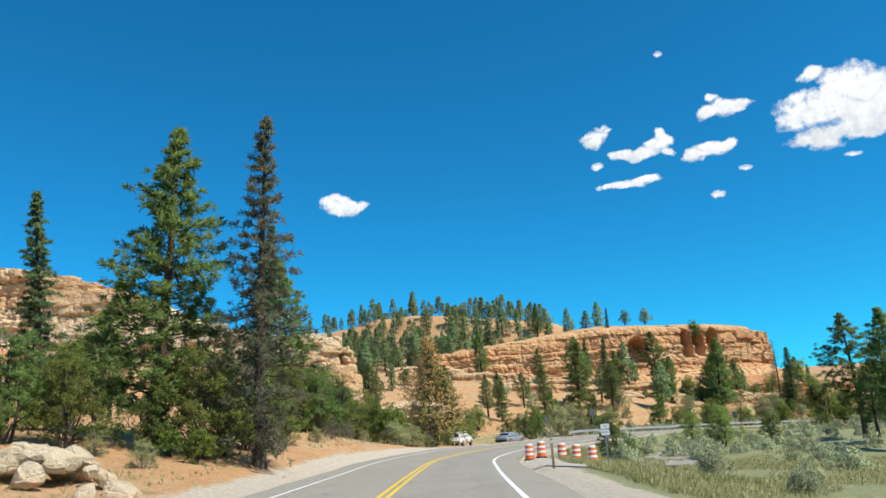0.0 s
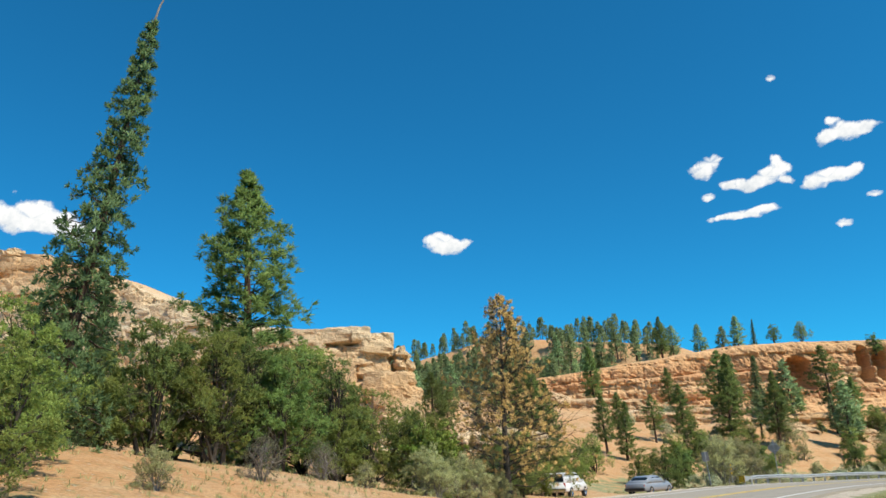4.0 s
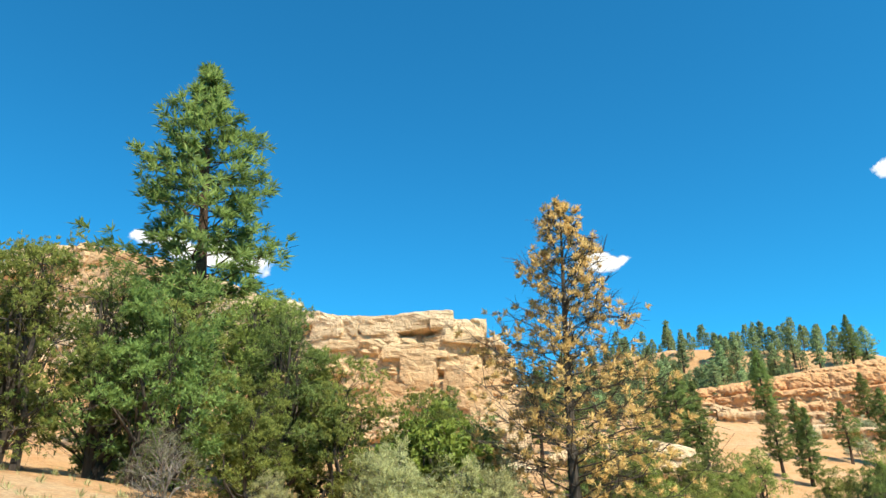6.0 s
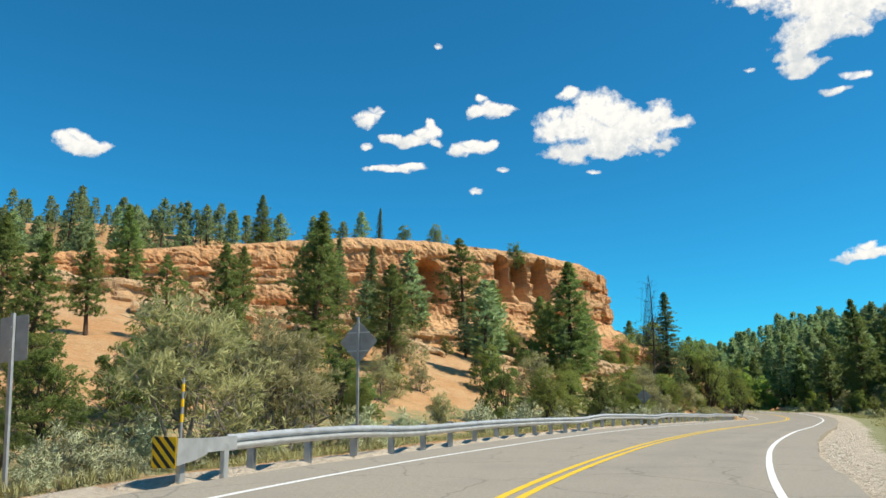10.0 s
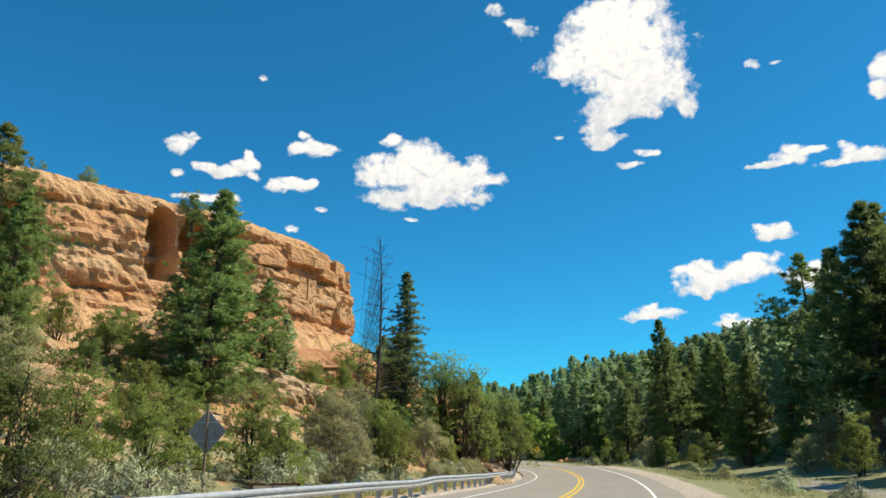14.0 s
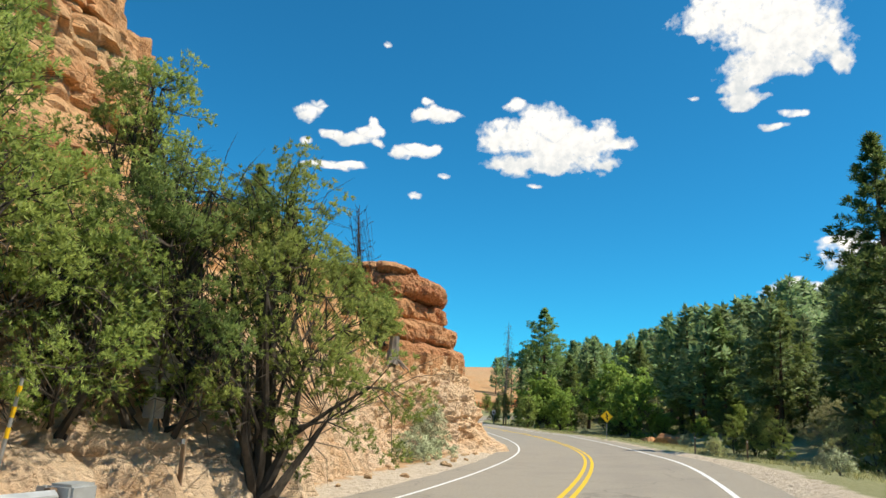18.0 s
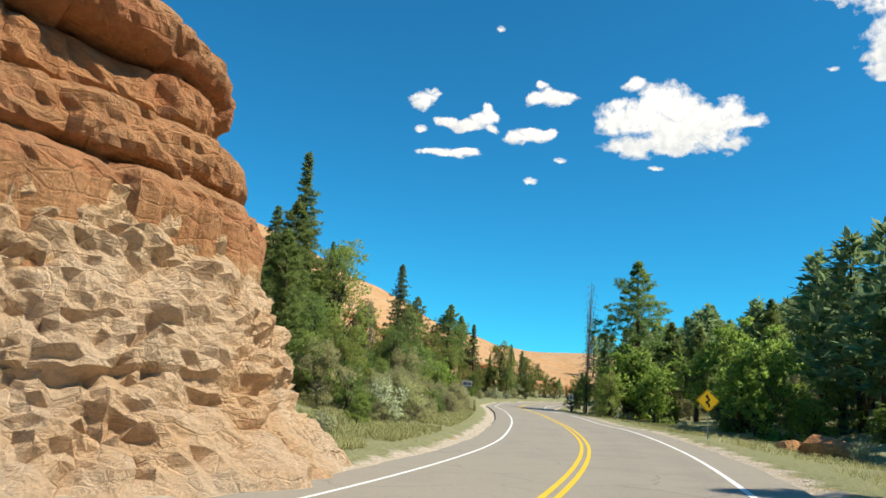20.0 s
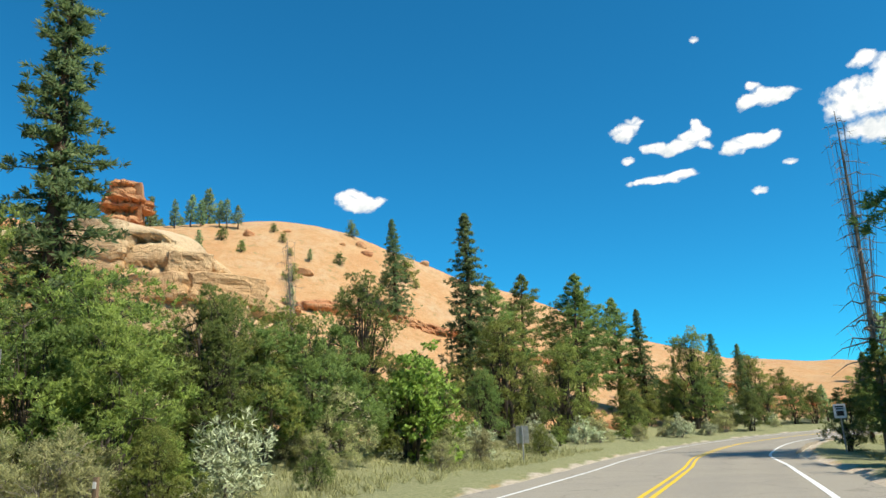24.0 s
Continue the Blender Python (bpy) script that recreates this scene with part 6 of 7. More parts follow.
def guardrail(start, end, side):
    """A W-beam rail on posts, along the road between two indexes of its line; returns its two ends."""
    rail = tagged(new("guardrail"), "galvanised W-beam guardrail on steel posts", "guardrail")
    idx = np.arange(start, end + 1)
    c, nl = road[idx], road_left[idx]
    offs = np.full(len(idx), side)
    base = np.c_[c[:, :2] + nl * offs[:, None], np.zeros(len(idx))]
    base[:, 2] = [max(ground_z(x, y), r[2] - 0.5) for (x, y), r in zip(base[:, :2], c)]
    k = np.hanning(7)
    k /= k.sum()
    base[:, 2] = np.convolve(np.pad(base[:, 2], 3, mode="edge"), k, "valid")
    prof = [(0.0, 0.43), (0.02, 0.45), (0.075, 0.49), (0.08, 0.52), (0.02, 0.565), (0.0, 0.58), (0.02, 0.595), (0.08, 0.64), (0.075, 0.67), (0.02, 0.71), (0.0, 0.73)]
    lens = 4
    for a in range(0, len(idx) - 1, lens):
        b = min(a + lens, len(idx) - 1)
        rows = []
        for i in range(a, b + 1):
            lap = 0.004 if i == b else 0.0
            rows.append([(base[i, 0] - nl[i, 0] * (o + 0.1 + lap), base[i, 1] - nl[i, 1] * (o + 0.1 + lap), base[i, 2] + z) for o, z in prof])
            rows[-1] += [(base[i, 0] - nl[i, 0] * (o + 0.094 + lap), base[i, 1] - nl[i, 1] * (o + 0.094 + lap), base[i, 2] + z) for o, z in prof[::-1]]
        m = len(prof) * 2
        v = np.array(rows).reshape(-1, 3)
        f = [(i * m + j, i * m + (j + 1) % m, (i + 1) * m + (j + 1) % m, (i + 1) * m + j) for i in range(b - a) for j in range(m)]
        part("beam", v, f, galvanised, rail)
    post = block = None
    for i in range(1, len(idx), 2):
        yaw = math.atan2(nl[i, 1], nl[i, 0])
        m = Matrix.Translation(base[i]) @ Matrix.Rotation(yaw, 4, "Z")
        if post is None:
            bm = bmesh.new()
            for size, at in (((0.008, 0.1, 1.3), (0, 0, 0.12)), ((0.15, 0.008, 1.3), (0, 0.05, 0.12)), ((0.15, 0.008, 1.3), (0, -0.05, 0.12))):
                bmesh.ops.create_cube(bm, size=1.0, matrix=Matrix.Translation((at[0] + 0.08, at[1], at[2])) @ Matrix.Diagonal((*size, 1)))
            post = from_bm("post", bm, galvanised, rail)
            block = from_bm("offset_block", box((0.12, 0.14, 0.34), (-0.04, 0, 0.58), 0.01), post_wood, rail)
            post.matrix_basis, block.matrix_basis = m, m
        else:
            for src in (post, block):
                o = new(src.name.split(".")[0], src.data)
                o.parent, o.matrix_basis = rail, m
    return base, nl

# ---- parked vehicles ----
def car_paint(name, colour):
    m, nt, bsdf = material(name, 0.3)
    bsdf.inputs["Base Color"].default_value = (*colour, 1)
    bsdf.inputs["Coat Weight"].default_value = 0.6
    dust = noise_tex(nt, place(nt), 3.0, 5)
    nt.links.new(mix(nt, ramp(nt, dust, [(0.4, (0, 0, 0)), (0.8, (0.3,) * 3)]), colour, (0.45, 0.38, 0.30)), bsdf.inputs["Base Color"])
    return m


car_white, car_grey, car_dark = car_paint("white_car_paint", (0.78, 0.78, 0.77)), car_paint("silver_grey_car_paint", (0.22, 0.25, 0.29)), car_paint("dark_green_car_paint", (0.05, 0.06, 0.055))
car_glass = plain("dark_car_glass", (0.02, 0.025, 0.03), 0.08, 0, 0.1)
lamp_red = plain("red_tail_lamp", (0.45, 0.02, 0.02), 0.2)
chrome = plain("chrome_trim", (0.7, 0.7, 0.72), 0.18, 1.0)
trim_black = plain("black_plastic_trim", (0.03, 0.03, 0.03), 0.6)


def loft(sections):
    """A closed skin through rings of equal length, with ends."""
    n = len(sections[0])
    v = np.concatenate([np.asarray(s, float) for s in sections])
    f = [(i * n + j, i * n + (j + 1) % n, (i + 1) * n + (j + 1) % n, (i + 1) * n + j) for i in range(len(sections) - 1) for j in range(n)]
    f += [tuple(range(n))[::-1], tuple((len(sections) - 1) * n + j for j in range(n))]
    return v, f


def ring(y, low, high, half_low, half_high, r=0.12):
    """A rounded upright outline across the car at y."""
    pts = [(half_low - r * 0.5, low), (half_low, low + r), (half_low, (low + high) * 0.5), (half_high, high - r), (half_high - r, high)]
    return [(x, y, z) for x, z in pts] + [(-x, y, z) for x, z in pts[::-1]]


def vehicle(name, label, paint, length, width, sill, belt, roof, cabin, hood, truck=False, category="car"):
    """A car with its nose to +y. cabin: y of the rear and front foot and rear and front top of the glasshouse."""
    car = tagged(new(name), label, category)
    h, L = width / 2, length / 2
    part("body", *loft([ring(-L, sill + 0.14, belt - 0.10, h * 0.86, h * 0.84), ring(-L + 0.12, sill + 0.02, belt - 0.02, h * 0.97, h * 0.94), ring(-L * 0.4, sill, belt, h, h * 0.96),
                        ring(cabin[1] + 0.1, sill, belt, h, h * 0.96), ring(cabin[1] + 0.5, sill, hood + 0.06, h, h * 0.92), ring(L - 0.35, sill + 0.02, hood - 0.05, h * 0.97, h * 0.86), ring(L, sill + 0.12, hood - 0.22, h * 0.84, h * 0.72)]), paint, car, smooth=True)
    rb, fb, rt, ft = cabin
    w0, w1 = h * 0.93, h * 0.74 if not truck else h * 0.80
    part("glasshouse", *loft([ring(rb, belt - 0.06, belt + 0.03, w0, w0, 0.03), ring(rt, belt - 0.06, roof - 0.03, w0, w1, 0.09), ring((rt + ft) / 2, belt - 0.06, roof, w0, w1, 0.09), ring(ft, belt - 0.06, roof - 0.04, w0, w1, 0.09), ring(fb, belt - 0.06, belt + 0.02, w0, w0, 0.03)]), paint, car, smooth=True)
    zl, zh = belt + 0.05, roof - 0.12

    def lean(z):
        return w0 + (w1 - w0) * (z - belt) / (roof - belt) + 0.012

    cuts = [rt + 0.1, (rt + ft) / 2 - 0.05, ft + 0.1]
    for a, b in zip(cuts[:-1], cuts[1:]):
        for sx in (1, -1):
            q = [(sx * lean(zl), a + 0.05, zl), (sx * lean(zl), b - 0.05, zl), (sx * lean(zh), b - 0.1, zh), (sx * lean(zh), a + 0.08, zh)]
            part("side_window", q + [(x - sx * 0.03, y, z) for x, y, z in q], [(0, 1, 2, 3), (7, 6, 5, 4), (0, 4, 5, 1), (1, 5, 6, 2), (2, 6, 7, 3), (3, 7, 4, 0)], car_glass, car, "dark glass")

    def pane(name, yb, yt, out):
        q = [(-w0 * 0.84, yb + out * 0.02, zl), (w0 * 0.84, yb + out * 0.02, zl), (w1 * 0.84, yt + out * 0.03, zh), (-w1 * 0.84, yt + out * 0.03, zh)]
        part(name, q + [(x, y - out * 0.03, z) for x, y, z in q], [(0, 1, 2, 3), (7, 6, 5, 4), (0, 4, 5, 1), (1, 5, 6, 2), (2, 6, 7, 3), (3, 7, 4, 0)], car_glass, car, "dark glass")

    def along(z, foot, top):
        return foot + (top - foot) * (z - belt) / (roof - belt)

    pane("rear_window", along(zl, rb, rt), along(zh, rb, rt), -1)
    pane("windscreen", along(zl, fb, ft), along(zh, fb, ft), 1)
    for sx in (1, -1):
        from_bm("tail_lamp", box((0.16, 0.06, 0.34 if truck else 0.16), (sx * h * 0.82, -L + 0.05, belt - 0.22), 0.02), lamp_red, car)
        from_bm("headlamp", box((0.3, 0.1, 0.14), (sx * h * 0.66, L - 0.1, hood - 0.2), 0.03), chrome, car)
        from_bm("wing_mirror", box((0.16, 0.1, 0.13), (sx * (h + 0.06), fb - 0.35, belt + 0.1), 0.03), paint, car)
        for wy in (-L * 0.60, L * 0.62):
            r = 0.38 if truck else 0.33
            prof = [(r * 0.62, -0.1), (r * 0.94, -0.11), (r, -0.07), (r, 0.07), (r * 0.94, 0.11), (r * 0.62, 0.1)]
            v, f = lathe(prof, 20)
            v = np.stack([v[:, 2] + sx * (h - 0.1), v[:, 1] + wy, v[:, 0] + r], 1)
            wheel = part("tyre", v, f, rubber, car)
            v, f = lathe([(0.001, 0.03), (r * 0.2, 0.05), (r * 0.58, 0.035), (r * 0.64, 0.07), (r * 0.64, -0.07)], 20)
            v = np.stack([sx * v[:, 2] + sx * (h - 0.06), v[:, 1] + wy, v[:, 0] + r], 1)
            part("rim", v, f, chrome, wheel)
    from_bm("rear_bumper", box((width * 0.94, 0.18, 0.2), (0, -L - 0.02, sill + 0.16), 0.05), chrome if truck else trim_black, car)
    from_bm("front_bumper", box((width * 0.9, 0.16, 0.2), (0, L - 0.02, sill + 0.14), 0.05), trim_black, car)
    from_bm("number_plate", box((0.31, 0.02, 0.15), (0, -L - 0.025 + (0.02 if truck else 0.04), sill + 0.42)), white_sign, car)
    return car

# ---- clouds, far off ----
def cloud_material():
    m, nt, bsdf = material("sunlit_cloud", 1.0)
    att = nt.nodes.new("ShaderNodeAttribute")
    att.attribute_name = "body"
    sep = nt.nodes.new("ShaderNodeSeparateColor")
    nt.links.new(att.outputs["Color"], sep.inputs[0])
    tc = nt.nodes.new("ShaderNodeTexCoord")
    d = sep.outputs[0]
    for scale, detail, amount in ((0.010, 6, 2.2), (0.026, 4, 1.5), (0.065, 3, 0.35)):
        fine = noise_tex(nt, tc.outputs["Object"], scale, detail, 0.56)
        d = maths(nt, "ADD", d, maths(nt, "MULTIPLY", maths(nt, "SUBTRACT", fine, 0.5), amount))
    alpha = ramp(nt, d, [(0.0, (0, 0, 0)), (0.40, (0.36,) * 3), (1.0, (1, 1, 1))])
    fine = noise_tex(nt, tc.outputs["Object"], 0.016, 5, 0.55)
    # the cloud's sunlit white is its own glow; the sun doesn't light it
    glow = nt.nodes.new("ShaderNodeEmission")
    # shade painted into the glow colour: greyer towards the base, broken by noise
    shade = maths(nt, "ADD", maths(nt, "MULTIPLY", sep.outputs[1], 0.5), fine)
    nt.links.new(ramp(nt, shade, [(0.42, (0.62, 0.68, 0.74)), (0.80, (0.91, 0.925, 0.94))]), glow.inputs[0])
    clear = nt.nodes.new("ShaderNodeBsdfTransparent")
    ms = nt.nodes.new("ShaderNodeMixShader")
    nt.links.new(maths(nt, "MULTIPLY", alpha, sep.outputs[2]), ms.inputs[0])
    nt.links.new(clear.outputs[0], ms.inputs[1])
    nt.links.new(glow.outputs[0], ms.inputs[2])
    nt.links.new(ms.outputs[0], nt.nodes["Material Output"].inputs["Surface"])
    return m


cloud_white = cloud_material()


def cloud(lobes, thin=0.0, far=4650.0):
    """A cloud far off. lobes: degrees to the left of +y, degrees above the level, half width and half height of each puff; thin: how wispy it is."""
    L = np.array(lobes, float)
    yaw, up = L[:, 0].mean(), L[:, 1].mean()
    around = math.cos(radians(up))
    L[:, 0] = (yaw - L[:, 0]) * around
    L[:, 1] -= up
    x0, x1 = (L[:, 0] - L[:, 2]).min(), (L[:, 0] + L[:, 2]).max()
    z0, z1 = (L[:, 1] - L[:, 3]).min(), (L[:, 1] + L[:, 3]).max()
    px, pz = 0.5 + 0.15 * (x1 - x0), 0.4 + 0.15 * (z1 - z0)
    n, m = int(np.clip((x1 - x0 + 2 * px) / 0.11, 16, 130)), int(np.clip((z1 - z0 + 2 * pz) / 0.11, 14, 90))
    u, v = np.meshgrid(np.linspace(x0 - px, x1 + px, n), np.linspace(z0 - pz, z1 + pz, m), indexing="ij")
    body = np.zeros(u.shape)
    spot = np.c_[u.ravel() + yaw * 7, v.ravel() * 1.5 + up * 5, 0 * u.ravel()]
    drift, lift = (fbm(spot, 1.1, 4, k).reshape(u.shape) for k in (61, 62))
    for x, z, a, b in L:
        body += np.exp(6 * np.clip(1 - ((u + drift * 0.8 * min(a, 1.2) - x) / a) ** 2 - ((v + lift * 0.9 * min(b, 1.0) - z) / b) ** 2, -2, 1))
    body = np.log(np.maximum(body, 1e-6)) / 6
    to = far * math.tan(radians(1))
    pts = np.stack([u * to, 0 * u, v * to], -1).reshape(-1, 3)
    ob = part("cloud", pts, grid_faces(n, m), cloud_white)
    edge = np.clip(np.minimum(u - u.min(), u.max() - u) / 0.25, 0, 1) * np.clip(np.minimum(v - v.min(), v.max() - v) / 0.2, 0, 1)
    c = ob.data.color_attributes.new("body", "FLOAT_COLOR", "POINT")
    c.data.foreach_set("color", np.stack([np.minimum(body * 1.5 + 0.05, 1.2) - thin, np.clip((v - z0) / (z1 - z0), 0, 1), edge, 0 * u + 1], -1).ravel())
    az, el = radians(yaw), radians(up)
    d = Vector((-math.sin(az) * math.cos(el), math.cos(az) * math.cos(el), math.sin(el)))
    ob.matrix_basis = Matrix.Translation(Vector((60, 120, 0)) + d * far) @ pose(0, 0, 0, up, 0, yaw)
    return tagged(ob, "white cumulus cloud in a deep blue sky, its sunlight put in as glow" if thin < 0.2 else "thin wispy white scrap of cloud", "cloud", "clouds", "structure")

# ---- the things, along the road ----
for i, (x, y) in enumerate([(4.4, 46.4), (5.1, 46.2), (6.3, 45.9), (7.1, 45.6), (8.0, 45.2)]):
    if i == 0:
        first_drum = set_at(drum(), x, y, 0, tilt=(1.5, 0))
    else:
        copy_thing(first_drum, pose(x, y, ground_z(x, y) - 0.02, 0, rng.uniform(-2, 2), i * 50))
# gravel track that the drums close, and the paved path across the meadow
def side_strip(name, label, points, width, mat, lift):
    c = spline(points, 1.0)
    nl = side_of(c)
    o = np.linspace(-width / 2, width / 2, 4)
    v = np.zeros((len(c), 4, 3))
    v[..., :2] = c[:, None, :2] + nl[:, None] * o[None, :, None]
    edge = fbm(np.c_[c[:, :2], 0 * c[:, 0]], 2.0, 3, 8) * 0.25
    v[:, 0, :2] -= nl * edge[:, None]
    for i in range(v.shape[0]):
        for j in range(4):
            v[i, j, 2] = ground_z(v[i, j, 0], v[i, j, 1]) + lift
    ob = part(name, v.reshape(-1, 3), grid_faces(len(c), 4), mat)
    if ob.data.polygons[0].normal.z < 0:
        ob.data.flip_normals()
    return tagged(ob, label, "path", kind="structure")


gravel_mat, gnt, gb = material("grey_gravel", 0.95)
gfine = noise_tex(gnt, place(gnt), 14.0, 7, 0.75)
gnt.links.new(ramp(gnt, gfine, [(0.25, (0.24, 0.215, 0.19)), (0.5, (0.42, 0.38, 0.33)), (0.78, (0.60, 0.55, 0.49))]), gb.inputs["Base Color"])
bump(gnt, gb, gfine, 0.6, 0.04)
side_strip("gravel_track", "pale gravel side track off the road", [(4.5, 33), (6.2, 40), (8.5, 46), (11.5, 52), (15.5, 58)], 4.2, gravel_mat, 0.05)
side_strip("paved_path", "grey paved path across the sagebrush meadow", [(14, 44), (15.5, 54), (18, 64), (23, 75), (30, 86), (40, 97), (52, 108), (66, 121), (82, 137), (98, 154)], 2.6, asphalt, 0.06)

no_motor = tagged(new("road_sign"), "white rectangular sign forbidding motor vehicles", "road sign")
channel_post(2.25, no_motor)
plate("panel", rounded(0, 1.95, 0.46, 0.6, 0.03), white_sign, no_motor)
for word, z in (("NO", 2.13), ("MOTOR", 1.96), ("VEHICLES", 1.79)):
    lettering(word, 0.14 if word != "VEHICLES" else 0.1, black_paint, no_motor, 0, z)
set_at(no_motor, 8.2, 41.6, 172)
fallen = tagged(new("fallen_log"), "weathered log lying in the grass", "log")
part("trunk", *tube([(-1.3, 0, 0.08), (0, 0.1, 0.1), (1.3, 0, 0.09)], [0.09, 0.1, 0.07], 8), bark_grey, fallen)
fallen.matrix_basis = pose(10.8, 42.6, ground_z(10.8, 42.6), 0, 0, -25)

for x, y, h, label in ((3.9, 31.2, 1.2, "dark roadside marker post"), (47.4, 114.4, 1.3, "weathered wooden marker post in the grass"), (40.9, 108.5, 1.2, "weathered wooden marker post in the grass"),
                       (105.5, 170.2, 1.3, "weathered wooden marker post"), (123.9, 195.3, 1.2, "weathered wooden marker post in the grass"), (127.4, 203.1, 1.2, "weathered wooden marker post in the grass"), (133.6, 257.0, 1.2, "slim roadside marker post"), (134.8, 260.4, 1.1, "slim roadside marker post"),
                       (92.6, 179.4, 1.3, "slim brown roadside marker post")):
    marker_post(x, y, h, post_wood, label)
marker_post(15.0, 105.3, 2.1, post_steel, "steel snow pole with yellow bands", True, True)
marker_post(89.6, 178.2, 2.0, post_steel, "leaning steel snow pole with yellow bands", True, True, (0, 8))

square_back(12.4, 101.2, 3.0, 0.62, 0.76, "grey sign back on a tall leaning post", road_facing(12.4, 101.2, False), lean=(0, 4))
diamond_back(19.9, 109.2, 3.9, 0.92, "diamond warning sign seen from behind on a steel post")
diamond_back(53.2, 143.8, 3.1, 0.92, "diamond warning sign seen from behind on a wooden post", wood=True)
diamond_back(92.0, 180.3, 3.1, 0.8, "diamond warning sign with a plaque seen from behind", extra=True)
square_back(133.5, 259.2, 2.9, 0.98, 0.62, "wide sign back with braces and a dark inner panel", road_facing(133.5, 259.2, False), framed=True)

name_board = tagged(new("wooden_sign"), "brown routed wooden name board on short posts", "wooden sign")
for px in (-0.6, 0.6):
    p = from_bm("post", box((0.12, 0.12, 1.2), (px, 0.06, 0.3), 0.015), post_wood, name_board)
from_bm("board", box((1.7, 0.07, 0.42), (0, -0.04, 0.62), 0.02), brown_board, name_board)
bars(name_board, [(-0.42, 0.7, 0.62, 0.1), (0.36, 0.7, 0.72, 0.1), (0.05, 0.53, 0.5, 0.1)], plain("cream_routed_letters", (0.6, 0.55, 0.42), 0.7), y=-0.078)
set_at(name_board, 56.2, 145.6, 150)

winding = tagged(new("warning_sign"), "yellow diamond warning sign with a black winding arrow", "road sign")
channel_post(2.7, winding)
plate("panel", rounded(0, 2.15, 0.92, 0.92, 0.06, 45), yellow_sign, winding)
plate("border", rounded(0, 2.15, 0.86, 0.86, 0.05, 45), black_paint, winding, -0.0365, 0.002)
plate("inner_panel", rounded(0, 2.15, 0.81, 0.81, 0.045, 45), yellow_sign, winding, -0.039, 0.002)
path_pts = spline([(0.06, 1.78), (0.06, 1.95), (-0.08, 2.06), (0.1, 2.2), (-0.04, 2.32), (-0.04, 2.36)], 0.03)
sn = side_of(path_pts)
pv = [(x, -0.0435, z) for x, z in path_pts + sn * 0.05] + [(x, -0.0435, z) for x, z in path_pts - sn * 0.05]
k = len(path_pts)
part("arrow_shaft", pv, [(i, i + 1, k + i + 1, k + i) for i in range(k - 1)], black_paint, winding)
part("arrow_head", [(-0.16, -0.0435, 2.35), (0.08, -0.0435, 2.35), (-0.04, -0.0435, 2.52)], [(0, 1, 2)], black_paint, winding)
set_at(winding, 137.8, 226.7, road_facing(137.8, 226.7, True))

speed = tagged(new("road_sign"), "white rectangular regulatory sign far along the road", "road sign")
channel_post(2.6, speed)
plate("panel", rounded(0, 2.2, 0.61, 0.76, 0.04), white_sign, speed)
bars(speed, [(0, 2.44, 0.42, 0.07), (0, 2.32, 0.36, 0.07), (0, 2.08, 0.36, 0.26)], black_paint)
set_at(speed, *beside(385, -7.4), 0)
speed.matrix_basis = pose(*speed.location[:2], speed.location.z, 0, 0, road_facing(speed.location.x, speed.location.y) + 180)
mile = tagged(new("milepost_sign"), "small green milepost sign on a thin post", "road sign")
channel_post(1.9, mile)
plate("panel", rounded(0, 1.6, 0.3, 0.55, 0.03), green_sign, mile)
bars(mile, [(0, 1.74, 0.18, 0.07), (0, 1.52, 0.1, 0.16)], white_sign)
mx, my = beside(380, -9.6)
set_at(mile, mx, my, road_facing(mx, my))
bx, by = beside(378, 8.6)
small_board = square_back(bx, by, 1.9, 0.7, 0.9, "brown sign back on a post beside the verge", road_facing(bx, by, False))

# guardrail with its striped end
i0 = int(np.argmin(((road[:, :2] - np.array([20.5, 98.6])) ** 2).sum(1)))
i1 = int(np.argmin(((road[:, :2] - np.array([95.2, 171.8])) ** 2).sum(1)))
rail_base, rail_n = guardrail(i0, i1, 5.9)
stripe_panel = tagged(new("guardrail_end"), "guardrail end terminal with a yellow and black striped panel", "guardrail end")
for w_, at_, mt, nm in (((0.5, 0.02, 0.5), (0, -0.3, 0.52), yellow_sign, "striped_panel"),):
    face = from_bm(nm, box(w_, at_, 0.008), mt, stripe_panel)
for kx in range(-2, 4):
    x0 = kx * 0.19 - 0.1
    pts = [(x0, 0.27), (x0 + 0.09, 0.27), (x0 + 0.09 - 0.5, 0.77), (x0 - 0.5, 0.77)]
    clip = []
    for px, pz in pts:
        clip.append((px, pz))
    lo = [(max(-0.25, min(0.25, px)), pz) for px, pz in clip]
    poly = []
    for (ax, az), (bx2, bz) in zip(pts, pts[1:] + pts[:1]):
        steps = 12
        for q in range(steps):
            px, pz = ax + (bx2 - ax) * q / steps, az + (bz - az) * q / steps
            if -0.25 <= px <= 0.25:
                poly.append((px, pz))
    if len(poly) > 2:
        part("black_stripe", [(px, -0.3115, pz) for px, pz in poly], [tuple(range(len(poly)))], black_paint, stripe_panel)
part("terminal_head", *loft([[(-0.24, -0.27, 0.3), (0.24, -0.27, 0.3), (0.24, -0.27, 0.75), (-0.24, -0.27, 0.75)], [(-0.16, 0.25, 0.36), (0.2, 0.25, 0.36), (0.2, 0.25, 0.72), (-0.16, 0.25, 0.72)], [(-0.05, 0.7, 0.43), (0.1, 0.7, 0.43), (0.1, 0.7, 0.7), (-0.05, 0.7, 0.7)]]), galvanised, stripe_panel)
part("feed_channel", *loft([[(-0.03, 0.6, 0.45), (0.07, 0.6, 0.45), (0.07, 0.6, 0.7), (-0.03, 0.6, 0.7)], [(-0.03, 1.6, 0.46), (0.07, 1.6, 0.46), (0.07, 1.6, 0.7), (-0.03, 1.6, 0.7)]]), galvanised, stripe_panel)
